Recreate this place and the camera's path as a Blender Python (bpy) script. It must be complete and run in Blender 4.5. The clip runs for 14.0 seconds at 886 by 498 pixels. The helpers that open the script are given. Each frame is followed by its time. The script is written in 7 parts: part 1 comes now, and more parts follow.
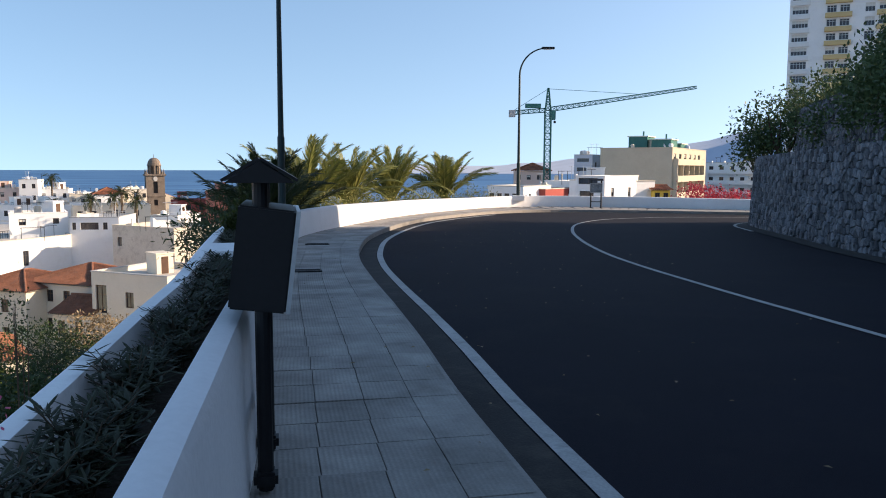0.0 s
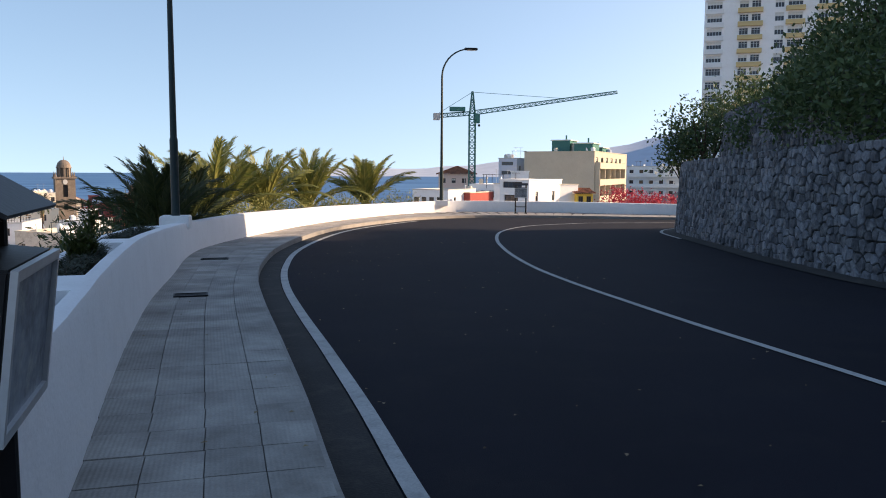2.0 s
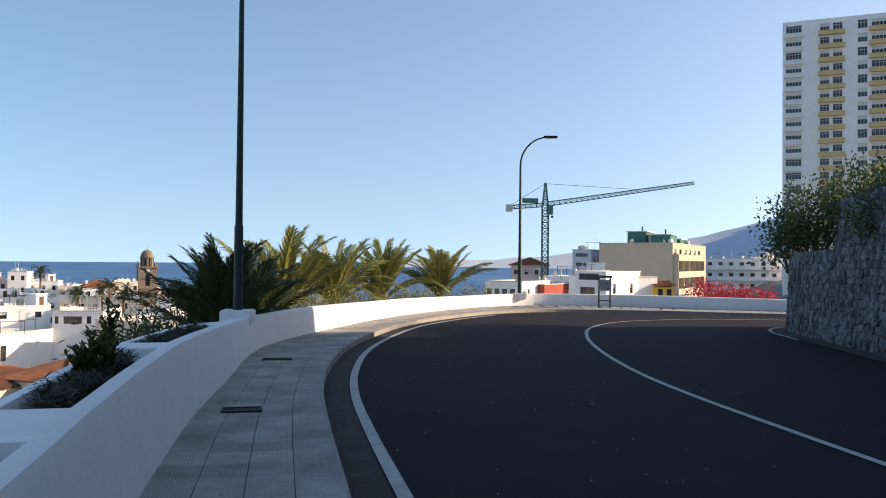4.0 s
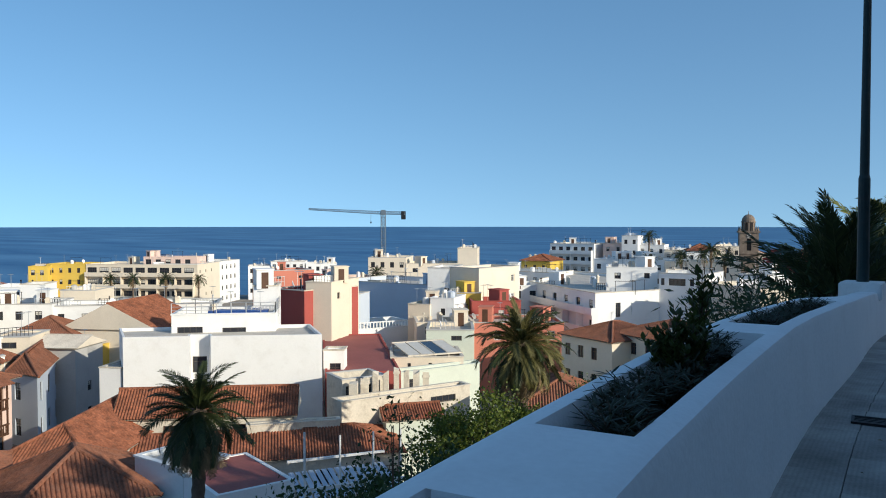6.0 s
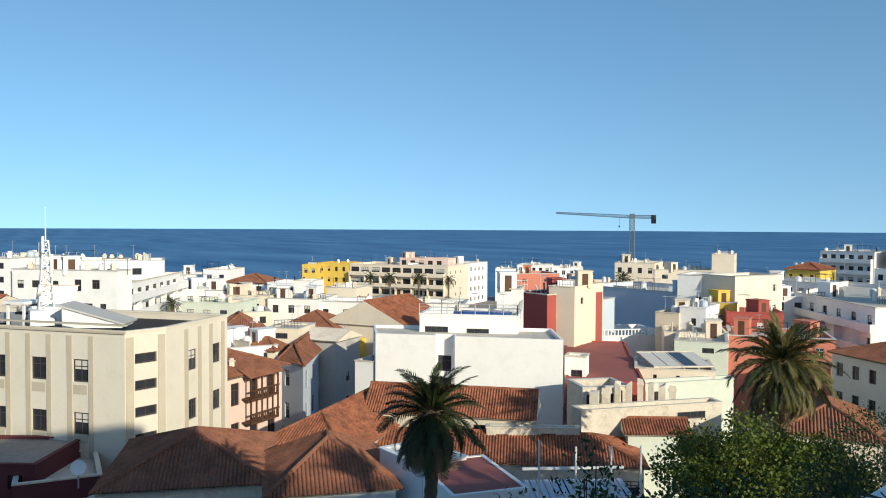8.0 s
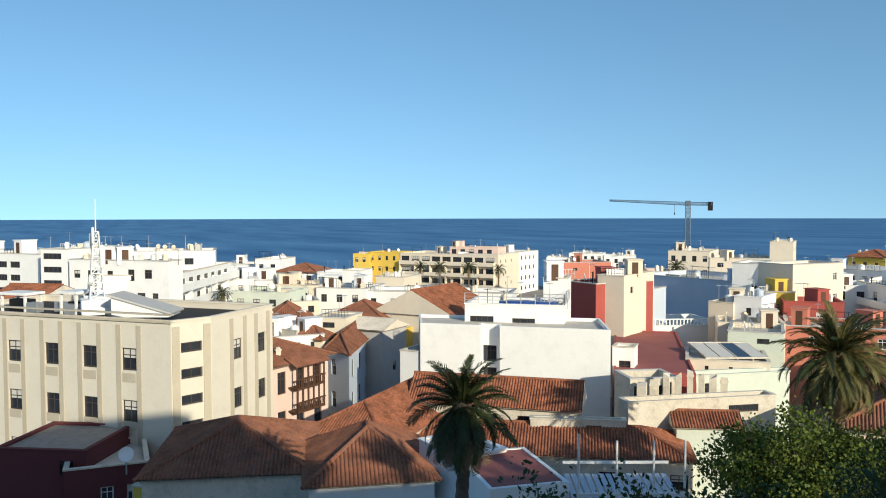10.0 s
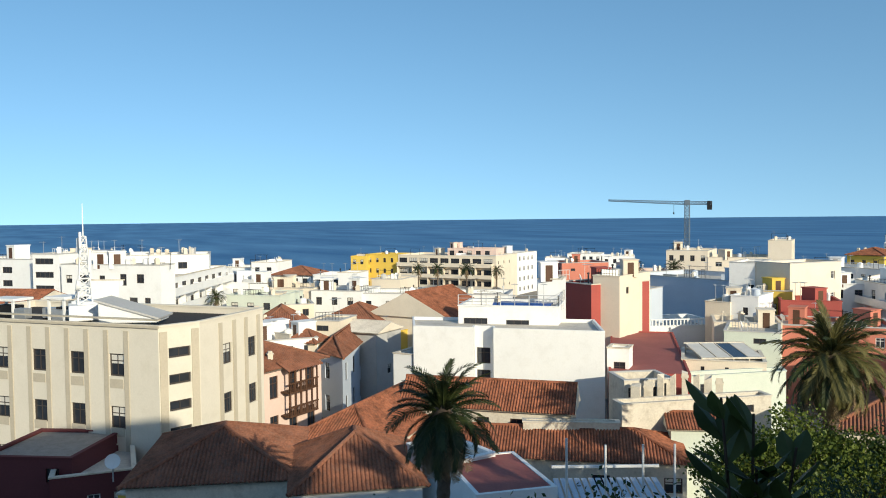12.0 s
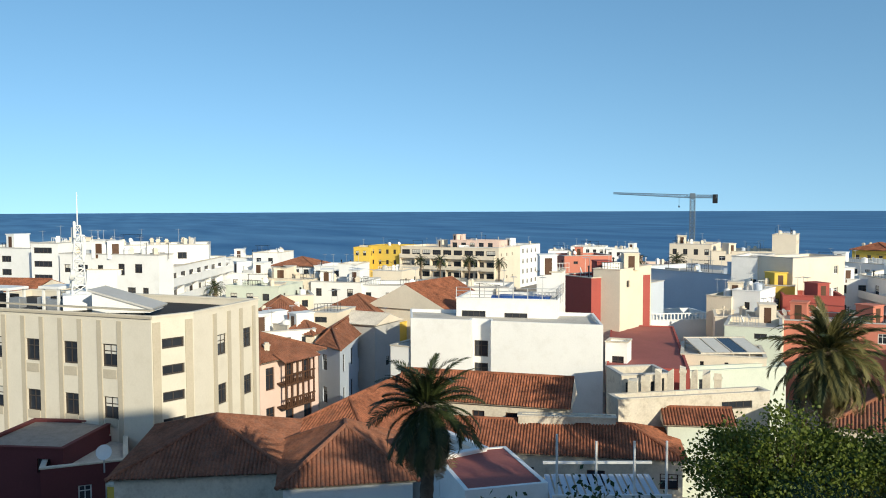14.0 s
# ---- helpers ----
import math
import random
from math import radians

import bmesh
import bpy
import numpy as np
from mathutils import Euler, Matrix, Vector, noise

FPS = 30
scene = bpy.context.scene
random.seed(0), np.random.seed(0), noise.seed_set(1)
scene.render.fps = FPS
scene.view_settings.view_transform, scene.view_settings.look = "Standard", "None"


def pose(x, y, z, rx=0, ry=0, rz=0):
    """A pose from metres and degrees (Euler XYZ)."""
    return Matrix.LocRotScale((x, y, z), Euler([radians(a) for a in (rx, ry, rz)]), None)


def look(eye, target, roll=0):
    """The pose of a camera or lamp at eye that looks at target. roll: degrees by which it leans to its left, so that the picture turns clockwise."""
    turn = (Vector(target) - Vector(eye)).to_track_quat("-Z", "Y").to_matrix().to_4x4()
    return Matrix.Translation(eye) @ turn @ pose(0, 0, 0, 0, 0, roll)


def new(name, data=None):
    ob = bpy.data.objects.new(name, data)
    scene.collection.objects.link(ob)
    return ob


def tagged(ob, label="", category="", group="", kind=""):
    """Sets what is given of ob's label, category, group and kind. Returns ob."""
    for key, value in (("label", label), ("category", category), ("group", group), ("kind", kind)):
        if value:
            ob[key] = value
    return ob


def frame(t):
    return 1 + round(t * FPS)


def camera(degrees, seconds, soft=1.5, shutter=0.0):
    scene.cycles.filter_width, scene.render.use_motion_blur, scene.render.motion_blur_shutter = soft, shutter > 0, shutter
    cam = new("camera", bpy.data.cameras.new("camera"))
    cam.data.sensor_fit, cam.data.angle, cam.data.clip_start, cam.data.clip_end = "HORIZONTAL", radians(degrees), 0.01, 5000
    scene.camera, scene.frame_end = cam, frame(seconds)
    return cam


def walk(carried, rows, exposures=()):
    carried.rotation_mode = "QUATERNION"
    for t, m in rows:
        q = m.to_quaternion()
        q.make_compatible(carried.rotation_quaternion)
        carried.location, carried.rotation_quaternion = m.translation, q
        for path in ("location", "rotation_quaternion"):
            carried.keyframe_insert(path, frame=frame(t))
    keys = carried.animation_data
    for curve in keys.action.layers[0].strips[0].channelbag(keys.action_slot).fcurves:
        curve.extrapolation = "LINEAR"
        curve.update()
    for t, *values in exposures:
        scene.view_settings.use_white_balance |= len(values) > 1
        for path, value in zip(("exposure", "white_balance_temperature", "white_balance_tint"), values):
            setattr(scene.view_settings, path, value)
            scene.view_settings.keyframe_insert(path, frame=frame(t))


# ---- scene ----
cam = camera(58.8, 14.0, 1.0)
PATH = [
    (0, (-0.255, -0.58, 1.492), (-0.237, 1.409, 1.284), 0.2),
    (0.5, (-0.17, -0.186, 1.485), (-0.039, 1.794, 1.241), 0.4),
    (1, (-0.133, 0.227, 1.533), (0.01, 2.205, 1.277), 0.4),
    (1.5, (-0.044, 0.426, 1.544), (0.162, 2.4, 1.299), 0.3),
    (2, (0.01, 0.825, 1.552), (0.215, 2.805, 1.352), 0.3),
    (2.2, (-0.02, 0.96, 1.559), (0.176, 2.937, 1.328), 0.6),
    (4.5, (-0.269, 3.158, 1.525), (-0.417, 5.151, 1.590), 0.6),
    (5, (-0.459, 3.588, 1.481), (-1.016, 5.508, 1.442), 1.0),
    (5.5, (-0.651, 3.942, 1.479), (-1.665, 5.664, 1.413), -0.2),
    (6, (-0.774, 4.309, 1.479), (-2.088, 5.816, 1.412), -0.0),
    (6.5, (-0.980, 4.652, 1.467), (-2.374, 6.086, 1.409), 0.5),
    (7, (-1.122, 4.912, 1.471), (-2.674, 6.172, 1.436), 0.1),
    (7.5, (-1.273, 5.165, 1.482), (-2.959, 6.240, 1.435), 0.2),
    (8, (-1.398, 5.440, 1.470), (-3.112, 6.470, 1.411), 0.3),
    (8.5, (-1.477, 5.727, 1.470), (-3.242, 6.665, 1.400), 0.1),
    (8.7, (-1.500, 5.836, 1.466), (-3.274, 6.755, 1.388), 0.3),
    (10.8, (-1.688, 6.952, 1.471), (-3.463, 7.869, 1.378), -0.4),
    (11, (-1.706, 7.051, 1.470), (-3.471, 7.986, 1.373), -0.7),
    (11.5, (-1.747, 7.286, 1.469), (-3.520, 8.208, 1.392), -0.3),
    (12, (-1.805, 7.551, 1.466), (-3.584, 8.460, 1.382), -0.6),
    (12.5, (-1.861, 7.798, 1.468), (-3.633, 8.723, 1.379), -0.4),
    (13, (-1.911, 8.042, 1.462), (-3.701, 8.929, 1.380), 0.1),
    (13.5, (-1.949, 8.264, 1.466), (-3.739, 9.151, 1.372), 0.2),
    (14, (-1.985, 8.460, 1.467), (-3.770, 9.356, 1.362), -0.2),
]
walk(cam, [(t, look(eye, target, roll)) for t, eye, target, roll in PATH],
     [(0, 1.3, 8300, 18), (1.0, 1.4, 9200, 22), (2.2, 1.4, 9200, 22), (4.5, 1.15, 8500, 16), (5.3, 0.68, 7100, 12), (6.0, 0.62, 6750, 5), (7.5, 0.68, 7000, 3), (14, 0.70, 7150, 2)])

# ---- world, sun, exposure ----
SUN_AZ = Vector((0.997, 0.08, 0.0)).normalized()
SUN_EL = radians(19.5)
sun_dir = Vector((SUN_AZ.x * math.cos(SUN_EL), SUN_AZ.y * math.cos(SUN_EL), math.sin(SUN_EL)))
world = bpy.data.worlds.new("sky")
scene.world = world
world.use_nodes = True
wn = world.node_tree
wn.nodes.clear()
sky = wn.nodes.new("ShaderNodeTexSky")
sky.sky_type = "NISHITA"
sky.sun_disc = False
sky.sun_elevation = SUN_EL
sky.sun_rotation = math.atan2(SUN_AZ.x, SUN_AZ.y)
sky.altitude = 30
sky.air_density = 1.0
sky.dust_density = 1.3
sky.ozone_density = 0.9
co = wn.nodes.new("ShaderNodeTexCoord")
lift = wn.nodes.new("ShaderNodeVectorMath")
lift.operation = "ADD"
lift.inputs[1].default_value = (0, 0, 0.25)
wn.links.new(co.outputs["Generated"], lift.inputs[0])
wn.links.new(lift.outputs[0], sky.inputs[0])
bg = wn.nodes.new("ShaderNodeBackground")
bg.inputs[1].default_value = 0.15
wo = wn.nodes.new("ShaderNodeOutputWorld")
clear = wn.nodes.new("ShaderNodeHueSaturation")
clear.inputs["Saturation"].default_value = 1.28
wn.links.new(sky.outputs[0], clear.inputs["Color"])
wn.links.new(clear.outputs[0], bg.inputs[0])
wn.links.new(bg.outputs[0], wo.inputs[0])
sun_lamp = bpy.data.lights.new("sun", "SUN")
sun_lamp.energy = 2.8
sun_lamp.angle = radians(0.53)
sun_lamp.color = (1.0, 0.92, 0.81)
sun_ob = new("sun", sun_lamp)
sun_ob.matrix_basis = look(sun_dir * 60, (0, 0, 0))

# ---- materials ----
MATS = {}


def mat(name, c, rough=0.85, var=0.14, scale=0.7, fine=14.0, bump=0.15, spec=0.3, metal=0.0, rand=0.0, stain=None, amount=0.35, dist=0.02):
    """A procedural surface: base colour with broad stains and fine grain, and a fine relief."""
    m = bpy.data.materials.new(name)
    m.use_nodes = True
    nt = m.node_tree
    b = nt.nodes["Principled BSDF"]
    b.inputs["Roughness"].default_value = rough
    b.inputs["Metallic"].default_value = metal
    b.inputs["Specular IOR Level"].default_value = spec
    geo = nt.nodes.new("ShaderNodeNewGeometry")
    n1 = nt.nodes.new("ShaderNodeTexNoise")
    n1.inputs["Scale"].default_value = scale
    n1.inputs["Detail"].default_value = 5
    n2 = nt.nodes.new("ShaderNodeTexNoise")
    n2.inputs["Scale"].default_value = fine
    n2.inputs["Detail"].default_value = 4
    for n in (n1, n2):
        nt.links.new(geo.outputs["Position"], n.inputs["Vector"])
    ad = nt.nodes.new("ShaderNodeMath")
    ad.operation = "ADD"
    nt.links.new(n1.outputs["Fac"], ad.inputs[0])
    nt.links.new(n2.outputs["Fac"], ad.inputs[1])
    mr = nt.nodes.new("ShaderNodeMapRange")
    mr.inputs[1].default_value = 0.65
    mr.inputs[2].default_value = 1.35
    mr.inputs[3].default_value = 1 - var
    mr.inputs[4].default_value = 1 + var * 0.6
    nt.links.new(ad.outputs[0], mr.inputs[0])
    last = mr.outputs[0]
    if rand:
        oi = nt.nodes.new("ShaderNodeObjectInfo")
        r2 = nt.nodes.new("ShaderNodeMapRange")
        r2.inputs[3].default_value = 1 - rand
        r2.inputs[4].default_value = 1 + rand
        nt.links.new(oi.outputs["Random"], r2.inputs[0])
        mu = nt.nodes.new("ShaderNodeMath")
        mu.operation = "MULTIPLY"
        nt.links.new(last, mu.inputs[0])
        nt.links.new(r2.outputs[0], mu.inputs[1])
        last = mu.outputs[0]
    vm = nt.nodes.new("ShaderNodeVectorMath")
    vm.operation = "SCALE"
    vm.inputs[0].default_value = c
    nt.links.new(last, vm.inputs["Scale"])
    col = vm.outputs[0]
    if stain:
        n3 = nt.nodes.new("ShaderNodeTexNoise")
        n3.inputs["Scale"].default_value = scale * 2.3
        n3.inputs["Detail"].default_value = 8
        n3.inputs["Roughness"].default_value = 0.7
        nt.links.new(geo.outputs["Position"], n3.inputs["Vector"])
        r3 = nt.nodes.new("ShaderNodeMapRange")
        r3.inputs[1].default_value = 0.5
        r3.inputs[2].default_value = 0.72
        r3.inputs[4].default_value = amount
        nt.links.new(n3.outputs["Fac"], r3.inputs[0])
        mx = nt.nodes.new("ShaderNodeMix")
        mx.data_type = "RGBA"
        mx.inputs[7].default_value = (*stain, 1)
        nt.links.new(r3.outputs[0], mx.inputs[0])
        nt.links.new(col, mx.inputs[6])
        col = mx.outputs[2]
    nt.links.new(col, b.inputs["Base Color"])
    if bump:
        bp = nt.nodes.new("ShaderNodeBump")
        bp.inputs["Strength"].default_value = bump
        bp.inputs["Distance"].default_value = dist
        nt.links.new(ad.outputs[0], bp.inputs["Height"])
        nt.links.new(bp.outputs[0], b.inputs["Normal"])
    MATS[name] = m
    return m


def leaf_mat(name, c, c2, rough=0.55, through_light=0.25):
    m = bpy.data.materials.new(name)
    m.use_nodes = True
    nt = m.node_tree
    b = nt.nodes["Principled BSDF"]
    b.inputs["Roughness"].default_value = rough
    b.inputs["Specular IOR Level"].default_value = 0.35
    geo = nt.nodes.new("ShaderNodeNewGeometry")
    n1 = nt.nodes.new("ShaderNodeTexNoise")
    n1.inputs["Scale"].default_value = 1.3
    nt.links.new(geo.outputs["Position"], n1.inputs["Vector"])
    ad = nt.nodes.new("ShaderNodeMath")
    ad.operation = "ADD"
    nt.links.new(geo.outputs["Random Per Island"], ad.inputs[0])
    nt.links.new(n1.outputs["Fac"], ad.inputs[1])
    mr = nt.nodes.new("ShaderNodeMapRange")
    mr.inputs[1].default_value = 0.3
    mr.inputs[2].default_value = 1.4
    nt.links.new(ad.outputs[0], mr.inputs[0])
    mx = nt.nodes.new("ShaderNodeMix")
    mx.data_type = "RGBA"
    mx.inputs[6].default_value = (*c, 1)
    mx.inputs[7].default_value = (*c2, 1)
    nt.links.new(mr.outputs[0], mx.inputs[0])
    nt.links.new(mx.outputs[2], b.inputs["Base Color"])
    tr = nt.nodes.new("ShaderNodeBsdfTranslucent")
    nt.links.new(mx.outputs[2], tr.inputs[0])
    sh = nt.nodes.new("ShaderNodeMixShader")
    sh.inputs[0].default_value = through_light
    nt.links.new(b.outputs[0], sh.inputs[1])
    nt.links.new(tr.outputs[0], sh.inputs[2])
    nt.links.new(sh.outputs[0], nt.nodes["Material Output"].inputs[0])
    MATS[name] = m
    return m


WHITE = mat("limewashed render", (0.83, 0.83, 0.815), 0.9, 0.05, 0.35, 9, 0.12, stain=(0.55, 0.52, 0.47), amount=0.22)
WALLWHITE = mat("white masonry paint", (0.80, 0.80, 0.80), 0.75, 0.06, 1.2, 30, 0.35, stain=(0.55, 0.54, 0.52), amount=0.22, dist=0.01)
CREAM = mat("cream render", (0.76, 0.67, 0.54), 0.9, 0.08, 0.3, 8, 0.1, stain=(0.5, 0.42, 0.32), amount=0.2)
PALE = mat("pale yellow render", (0.78, 0.69, 0.56), 0.9, 0.08, 0.3, 8, 0.1, stain=(0.55, 0.46, 0.33), amount=0.2)
BEIGE = mat("beige render", (0.71, 0.655, 0.55), 0.9, 0.06, 0.3, 8, 0.1, stain=(0.5, 0.44, 0.33), amount=0.25)
BEIGE_D = mat("beige render band", (0.52, 0.46, 0.36), 0.9, 0.10, 0.5, 8, 0.1, stain=(0.4, 0.33, 0.25), amount=0.3)
YELLOW = mat("ochre yellow paint", (0.72, 0.50, 0.10), 0.9, 0.08, 0.3, 8, 0.1, stain=(0.5, 0.35, 0.1), amount=0.25)
PINK = mat("pale pink render", (0.76, 0.57, 0.49), 0.9, 0.08, 0.3, 8, 0.1, stain=(0.5, 0.36, 0.3), amount=0.25)
SALMON = mat("salmon paint", (0.56, 0.20, 0.14), 0.9, 0.08, 0.3, 8, 0.1, stain=(0.5, 0.25, 0.2), amount=0.25)
REDP = mat("dark red paint", (0.37, 0.085, 0.072), 0.9, 0.12, 0.3, 8, 0.1, stain=(0.3, 0.09, 0.08), amount=0.4)
MAROON = mat("maroon paint", (0.13, 0.038, 0.042), 0.9, 0.12, 0.3, 8, 0.1)
MINT = mat("pale mint paint", (0.62, 0.67, 0.58), 0.9, 0.08, 0.3, 8, 0.1, stain=(0.45, 0.48, 0.42), amount=0.3)
# real pale blue paint, also the blue of shade on two house walls
BLUEW = mat("pale blue paint and shade tint", (0.52, 0.58, 0.66), 0.9, 0.08, 0.3, 8, 0.1)
GREY = mat("grey render", (0.50, 0.49, 0.47), 0.9, 0.1, 0.3, 8, 0.12, stain=(0.35, 0.34, 0.32), amount=0.3)
OLD = mat("flaking old render", (0.66, 0.60, 0.50), 0.95, 0.16, 0.5, 7, 0.3, stain=(0.34, 0.28, 0.21), amount=0.7)
FLATROOF = mat("roof paving", (0.60, 0.55, 0.48), 0.9, 0.2, 0.4, 6, 0.2, stain=(0.3, 0.26, 0.22), amount=0.5)
REDROOF = mat("red roof paint", (0.33, 0.105, 0.09), 0.8, 0.18, 0.4, 6, 0.15, stain=(0.25, 0.1, 0.08), amount=0.5)
TILE = mat("clay roof tile", (0.33, 0.12, 0.065), 0.9, 0.65, 1.1, 4.5, 0.6, stain=(0.16, 0.085, 0.06), amount=0.8, dist=0.04)
TILE_OLD = mat("weathered clay roof tile", (0.27, 0.11, 0.065), 0.9, 0.5, 0.9, 7, 0.5, stain=(0.20, 0.12, 0.09), amount=0.75, dist=0.04)
OCHRE = mat("faded ochre balcony paint", (0.62, 0.45, 0.22), 0.85, 0.1, 0.3, 8, 0.1)
WOOD = mat("dark brown wood", (0.10, 0.05, 0.03), 0.6, 0.25, 2, 20, 0.2)
GLASS = mat("dark window glass", (0.03, 0.035, 0.045), 0.08, 0.3, 0.3, 2, 0.0, spec=0.6)
WFRAME = mat("white window frame", (0.72, 0.72, 0.70), 0.5, 0.05, 2, 20, 0)
DFRAME = mat("dark window frame", (0.06, 0.05, 0.045), 0.5, 0.1, 2, 20, 0)
BLIND = mat("roller blind", (0.62, 0.60, 0.55), 0.7, 0.1, 2, 20, 0)
SHUTTER = mat("green shutter", (0.05, 0.13, 0.10), 0.6, 0.15, 2, 20, 0)
METAL = mat("galvanised steel", (0.55, 0.56, 0.57), 0.45, 0.12, 3, 30, 0.05, metal=0.7)
DARKMETAL = mat("black painted steel", (0.012, 0.012, 0.014), 0.5, 0.2, 4, 40, 0.08)
POLE = mat("green painted steel", (0.012, 0.032, 0.034), 0.5, 0.25, 2, 30, 0.1, stain=(0.03, 0.03, 0.03), amount=0.5)
CRANEG = mat("green crane paint", (0.03, 0.17, 0.15), 0.6, 0.15, 2, 20, 0)
CRANEB = mat("blue grey crane paint", (0.12, 0.16, 0.20), 0.6, 0.15, 2, 20, 0)
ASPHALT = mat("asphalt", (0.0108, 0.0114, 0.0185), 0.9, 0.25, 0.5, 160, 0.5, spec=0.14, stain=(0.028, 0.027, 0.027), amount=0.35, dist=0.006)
GUTTER = mat("gutter asphalt", (0.034, 0.032, 0.031), 0.9, 0.35, 1.2, 60, 0.5, stain=(0.10, 0.085, 0.07), amount=0.5, dist=0.008)
PAINT = mat("worn white road paint", (0.44, 0.44, 0.43), 0.8, 0.25, 3.0, 70, 0.4, stain=(0.12, 0.12, 0.12), amount=0.45, dist=0.005)
KERB = mat("concrete kerb", (0.30, 0.28, 0.26), 0.9, 0.2, 1.5, 40, 0.35, stain=(0.15, 0.13, 0.11), amount=0.5, dist=0.008)
JOINT = mat("pavement mortar", (0.12, 0.11, 0.10), 0.95, 0.25, 2, 50, 0.4)
ROCKM = mat("basalt stone", (0.13, 0.135, 0.15), 0.9, 0.5, 1.6, 18, 0.7, rand=0.5, stain=(0.40, 0.40, 0.40), amount=0.5, dist=0.03)
MORTAR = mat("dark mortar", (0.045, 0.042, 0.04), 0.95, 0.25, 2, 30, 0.4)
EARTH = mat("dry earth", (0.16, 0.12, 0.085), 0.95, 0.3, 0.4, 8, 0.5, stain=(0.08, 0.08, 0.04), amount=0.6)
SOIL = mat("dark planter soil", (0.05, 0.035, 0.025), 0.95, 0.3, 3, 40, 0.6)
TOWN = mat("town ground", (0.26, 0.24, 0.22), 0.95, 0.3, 0.05, 1.2, 0.1, stain=(0.14, 0.13, 0.10), amount=0.6)
# distance haze is painted in as a pale blue base colour
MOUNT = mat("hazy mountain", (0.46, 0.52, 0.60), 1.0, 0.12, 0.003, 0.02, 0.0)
CHURCHM = mat("dark volcanic stone", (0.20, 0.16, 0.13), 0.9, 0.3, 0.5, 5, 0.3, stain=(0.35, 0.29, 0.22), amount=0.5)
STEMM = mat("brown stem", (0.09, 0.06, 0.04), 0.9, 0.3, 4, 40, 0.4)
TRUNKM = mat("palm trunk", (0.16, 0.12, 0.09), 0.95, 0.4, 3, 25, 0.9, dist=0.05)
# darkened frond green: the hill's shade is partly in this colour
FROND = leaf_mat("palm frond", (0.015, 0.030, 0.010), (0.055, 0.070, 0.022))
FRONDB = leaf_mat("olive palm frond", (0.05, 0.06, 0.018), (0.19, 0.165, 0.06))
# yellower, lighter frond: sunshine is painted into this colour
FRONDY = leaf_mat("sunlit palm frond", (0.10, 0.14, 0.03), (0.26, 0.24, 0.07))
FRONDD = leaf_mat("dry palm frond", (0.22, 0.15, 0.08), (0.34, 0.25, 0.14))
LEAF = leaf_mat("shrub leaf", (0.018, 0.042, 0.014), (0.05, 0.085, 0.025))
LEAFB = leaf_mat("bright tree leaf", (0.045, 0.08, 0.014), (0.15, 0.19, 0.032))
LEAFH = leaf_mat("hillside shrub leaf", (0.035, 0.075, 0.03), (0.085, 0.13, 0.05))
LEAFD = leaf_mat("dark evergreen leaf", (0.018, 0.040, 0.014), (0.045, 0.075, 0.028))
LEAFO = leaf_mat("narrow oleander leaf", (0.012, 0.021, 0.012), (0.035, 0.045, 0.022))
LEAFW = leaf_mat("broad olive leaf", (0.025, 0.042, 0.012), (0.08, 0.10, 0.025), 0.5, 0.4)
FLOWER = leaf_mat("pink flower", (0.55, 0.05, 0.16), (0.65, 0.12, 0.22))
BOUG = leaf_mat("red bougainvillea", (0.35, 0.02, 0.04), (0.50, 0.06, 0.09))

sea = bpy.data.materials.new("sea water")
sea.use_nodes = True
nt = sea.node_tree
b = nt.nodes["Principled BSDF"]
b.inputs["Roughness"].default_value = 0.45
b.inputs["Specular IOR Level"].default_value = 0.12
geo = nt.nodes.new("ShaderNodeNewGeometry")
mp = nt.nodes.new("ShaderNodeMapping")
mp.inputs["Rotation"].default_value = (0, 0, radians(-45))
mp.inputs["Scale"].default_value = (0.0016, 0.007, 1)
nt.links.new(geo.outputs["Position"], mp.inputs[0])
nz = nt.nodes.new("ShaderNodeTexNoise")
nz.inputs["Scale"].default_value = 3
nz.inputs["Detail"].default_value = 8
nt.links.new(mp.outputs[0], nz.inputs["Vector"])
cr = nt.nodes.new("ShaderNodeValToRGB")
cr.color_ramp.elements[0].position = 0.35
cr.color_ramp.elements[0].color = (0.010, 0.085, 0.22, 1)
cr.color_ramp.elements[1].position = 0.70
cr.color_ramp.elements[1].color = (0.09, 0.23, 0.40, 1)
nt.links.new(nz.outputs["Fac"], cr.inputs[0])
nt.links.new(cr.outputs[0], b.inputs["Base Color"])
bp = nt.nodes.new("ShaderNodeBump")
bp.inputs["Strength"].default_value = 0.5
bp.inputs["Distance"].default_value = 1.5
n2 = nt.nodes.new("ShaderNodeTexNoise")
n2.inputs["Scale"].default_value = 0.12
n2.inputs["Detail"].default_value = 6
nt.links.new(geo.outputs["Position"], n2.inputs["Vector"])
nt.links.new(n2.outputs["Fac"], bp.inputs["Height"])
nt.links.new(bp.outputs[0], b.inputs["Normal"])
SEA = sea


# ---- building helpers ----
def thing(name, label, category, at=(0, 0, 0), rz=0.0, group="", kind="", size=1.0):
    e = new(name)
    e.empty_display_size = 0.3
    e.matrix_basis = pose(*at, 0, 0, rz) @ Matrix.Diagonal((size, size, size, 1))
    return tagged(e, label, category, group, kind)


def obj(name, mesh, parent=None, m=None, label=""):
    ob = new(name, mesh)
    if parent is not None:
        ob.parent = parent
    if m is not None:
        ob.matrix_basis = m
    return tagged(ob, label)


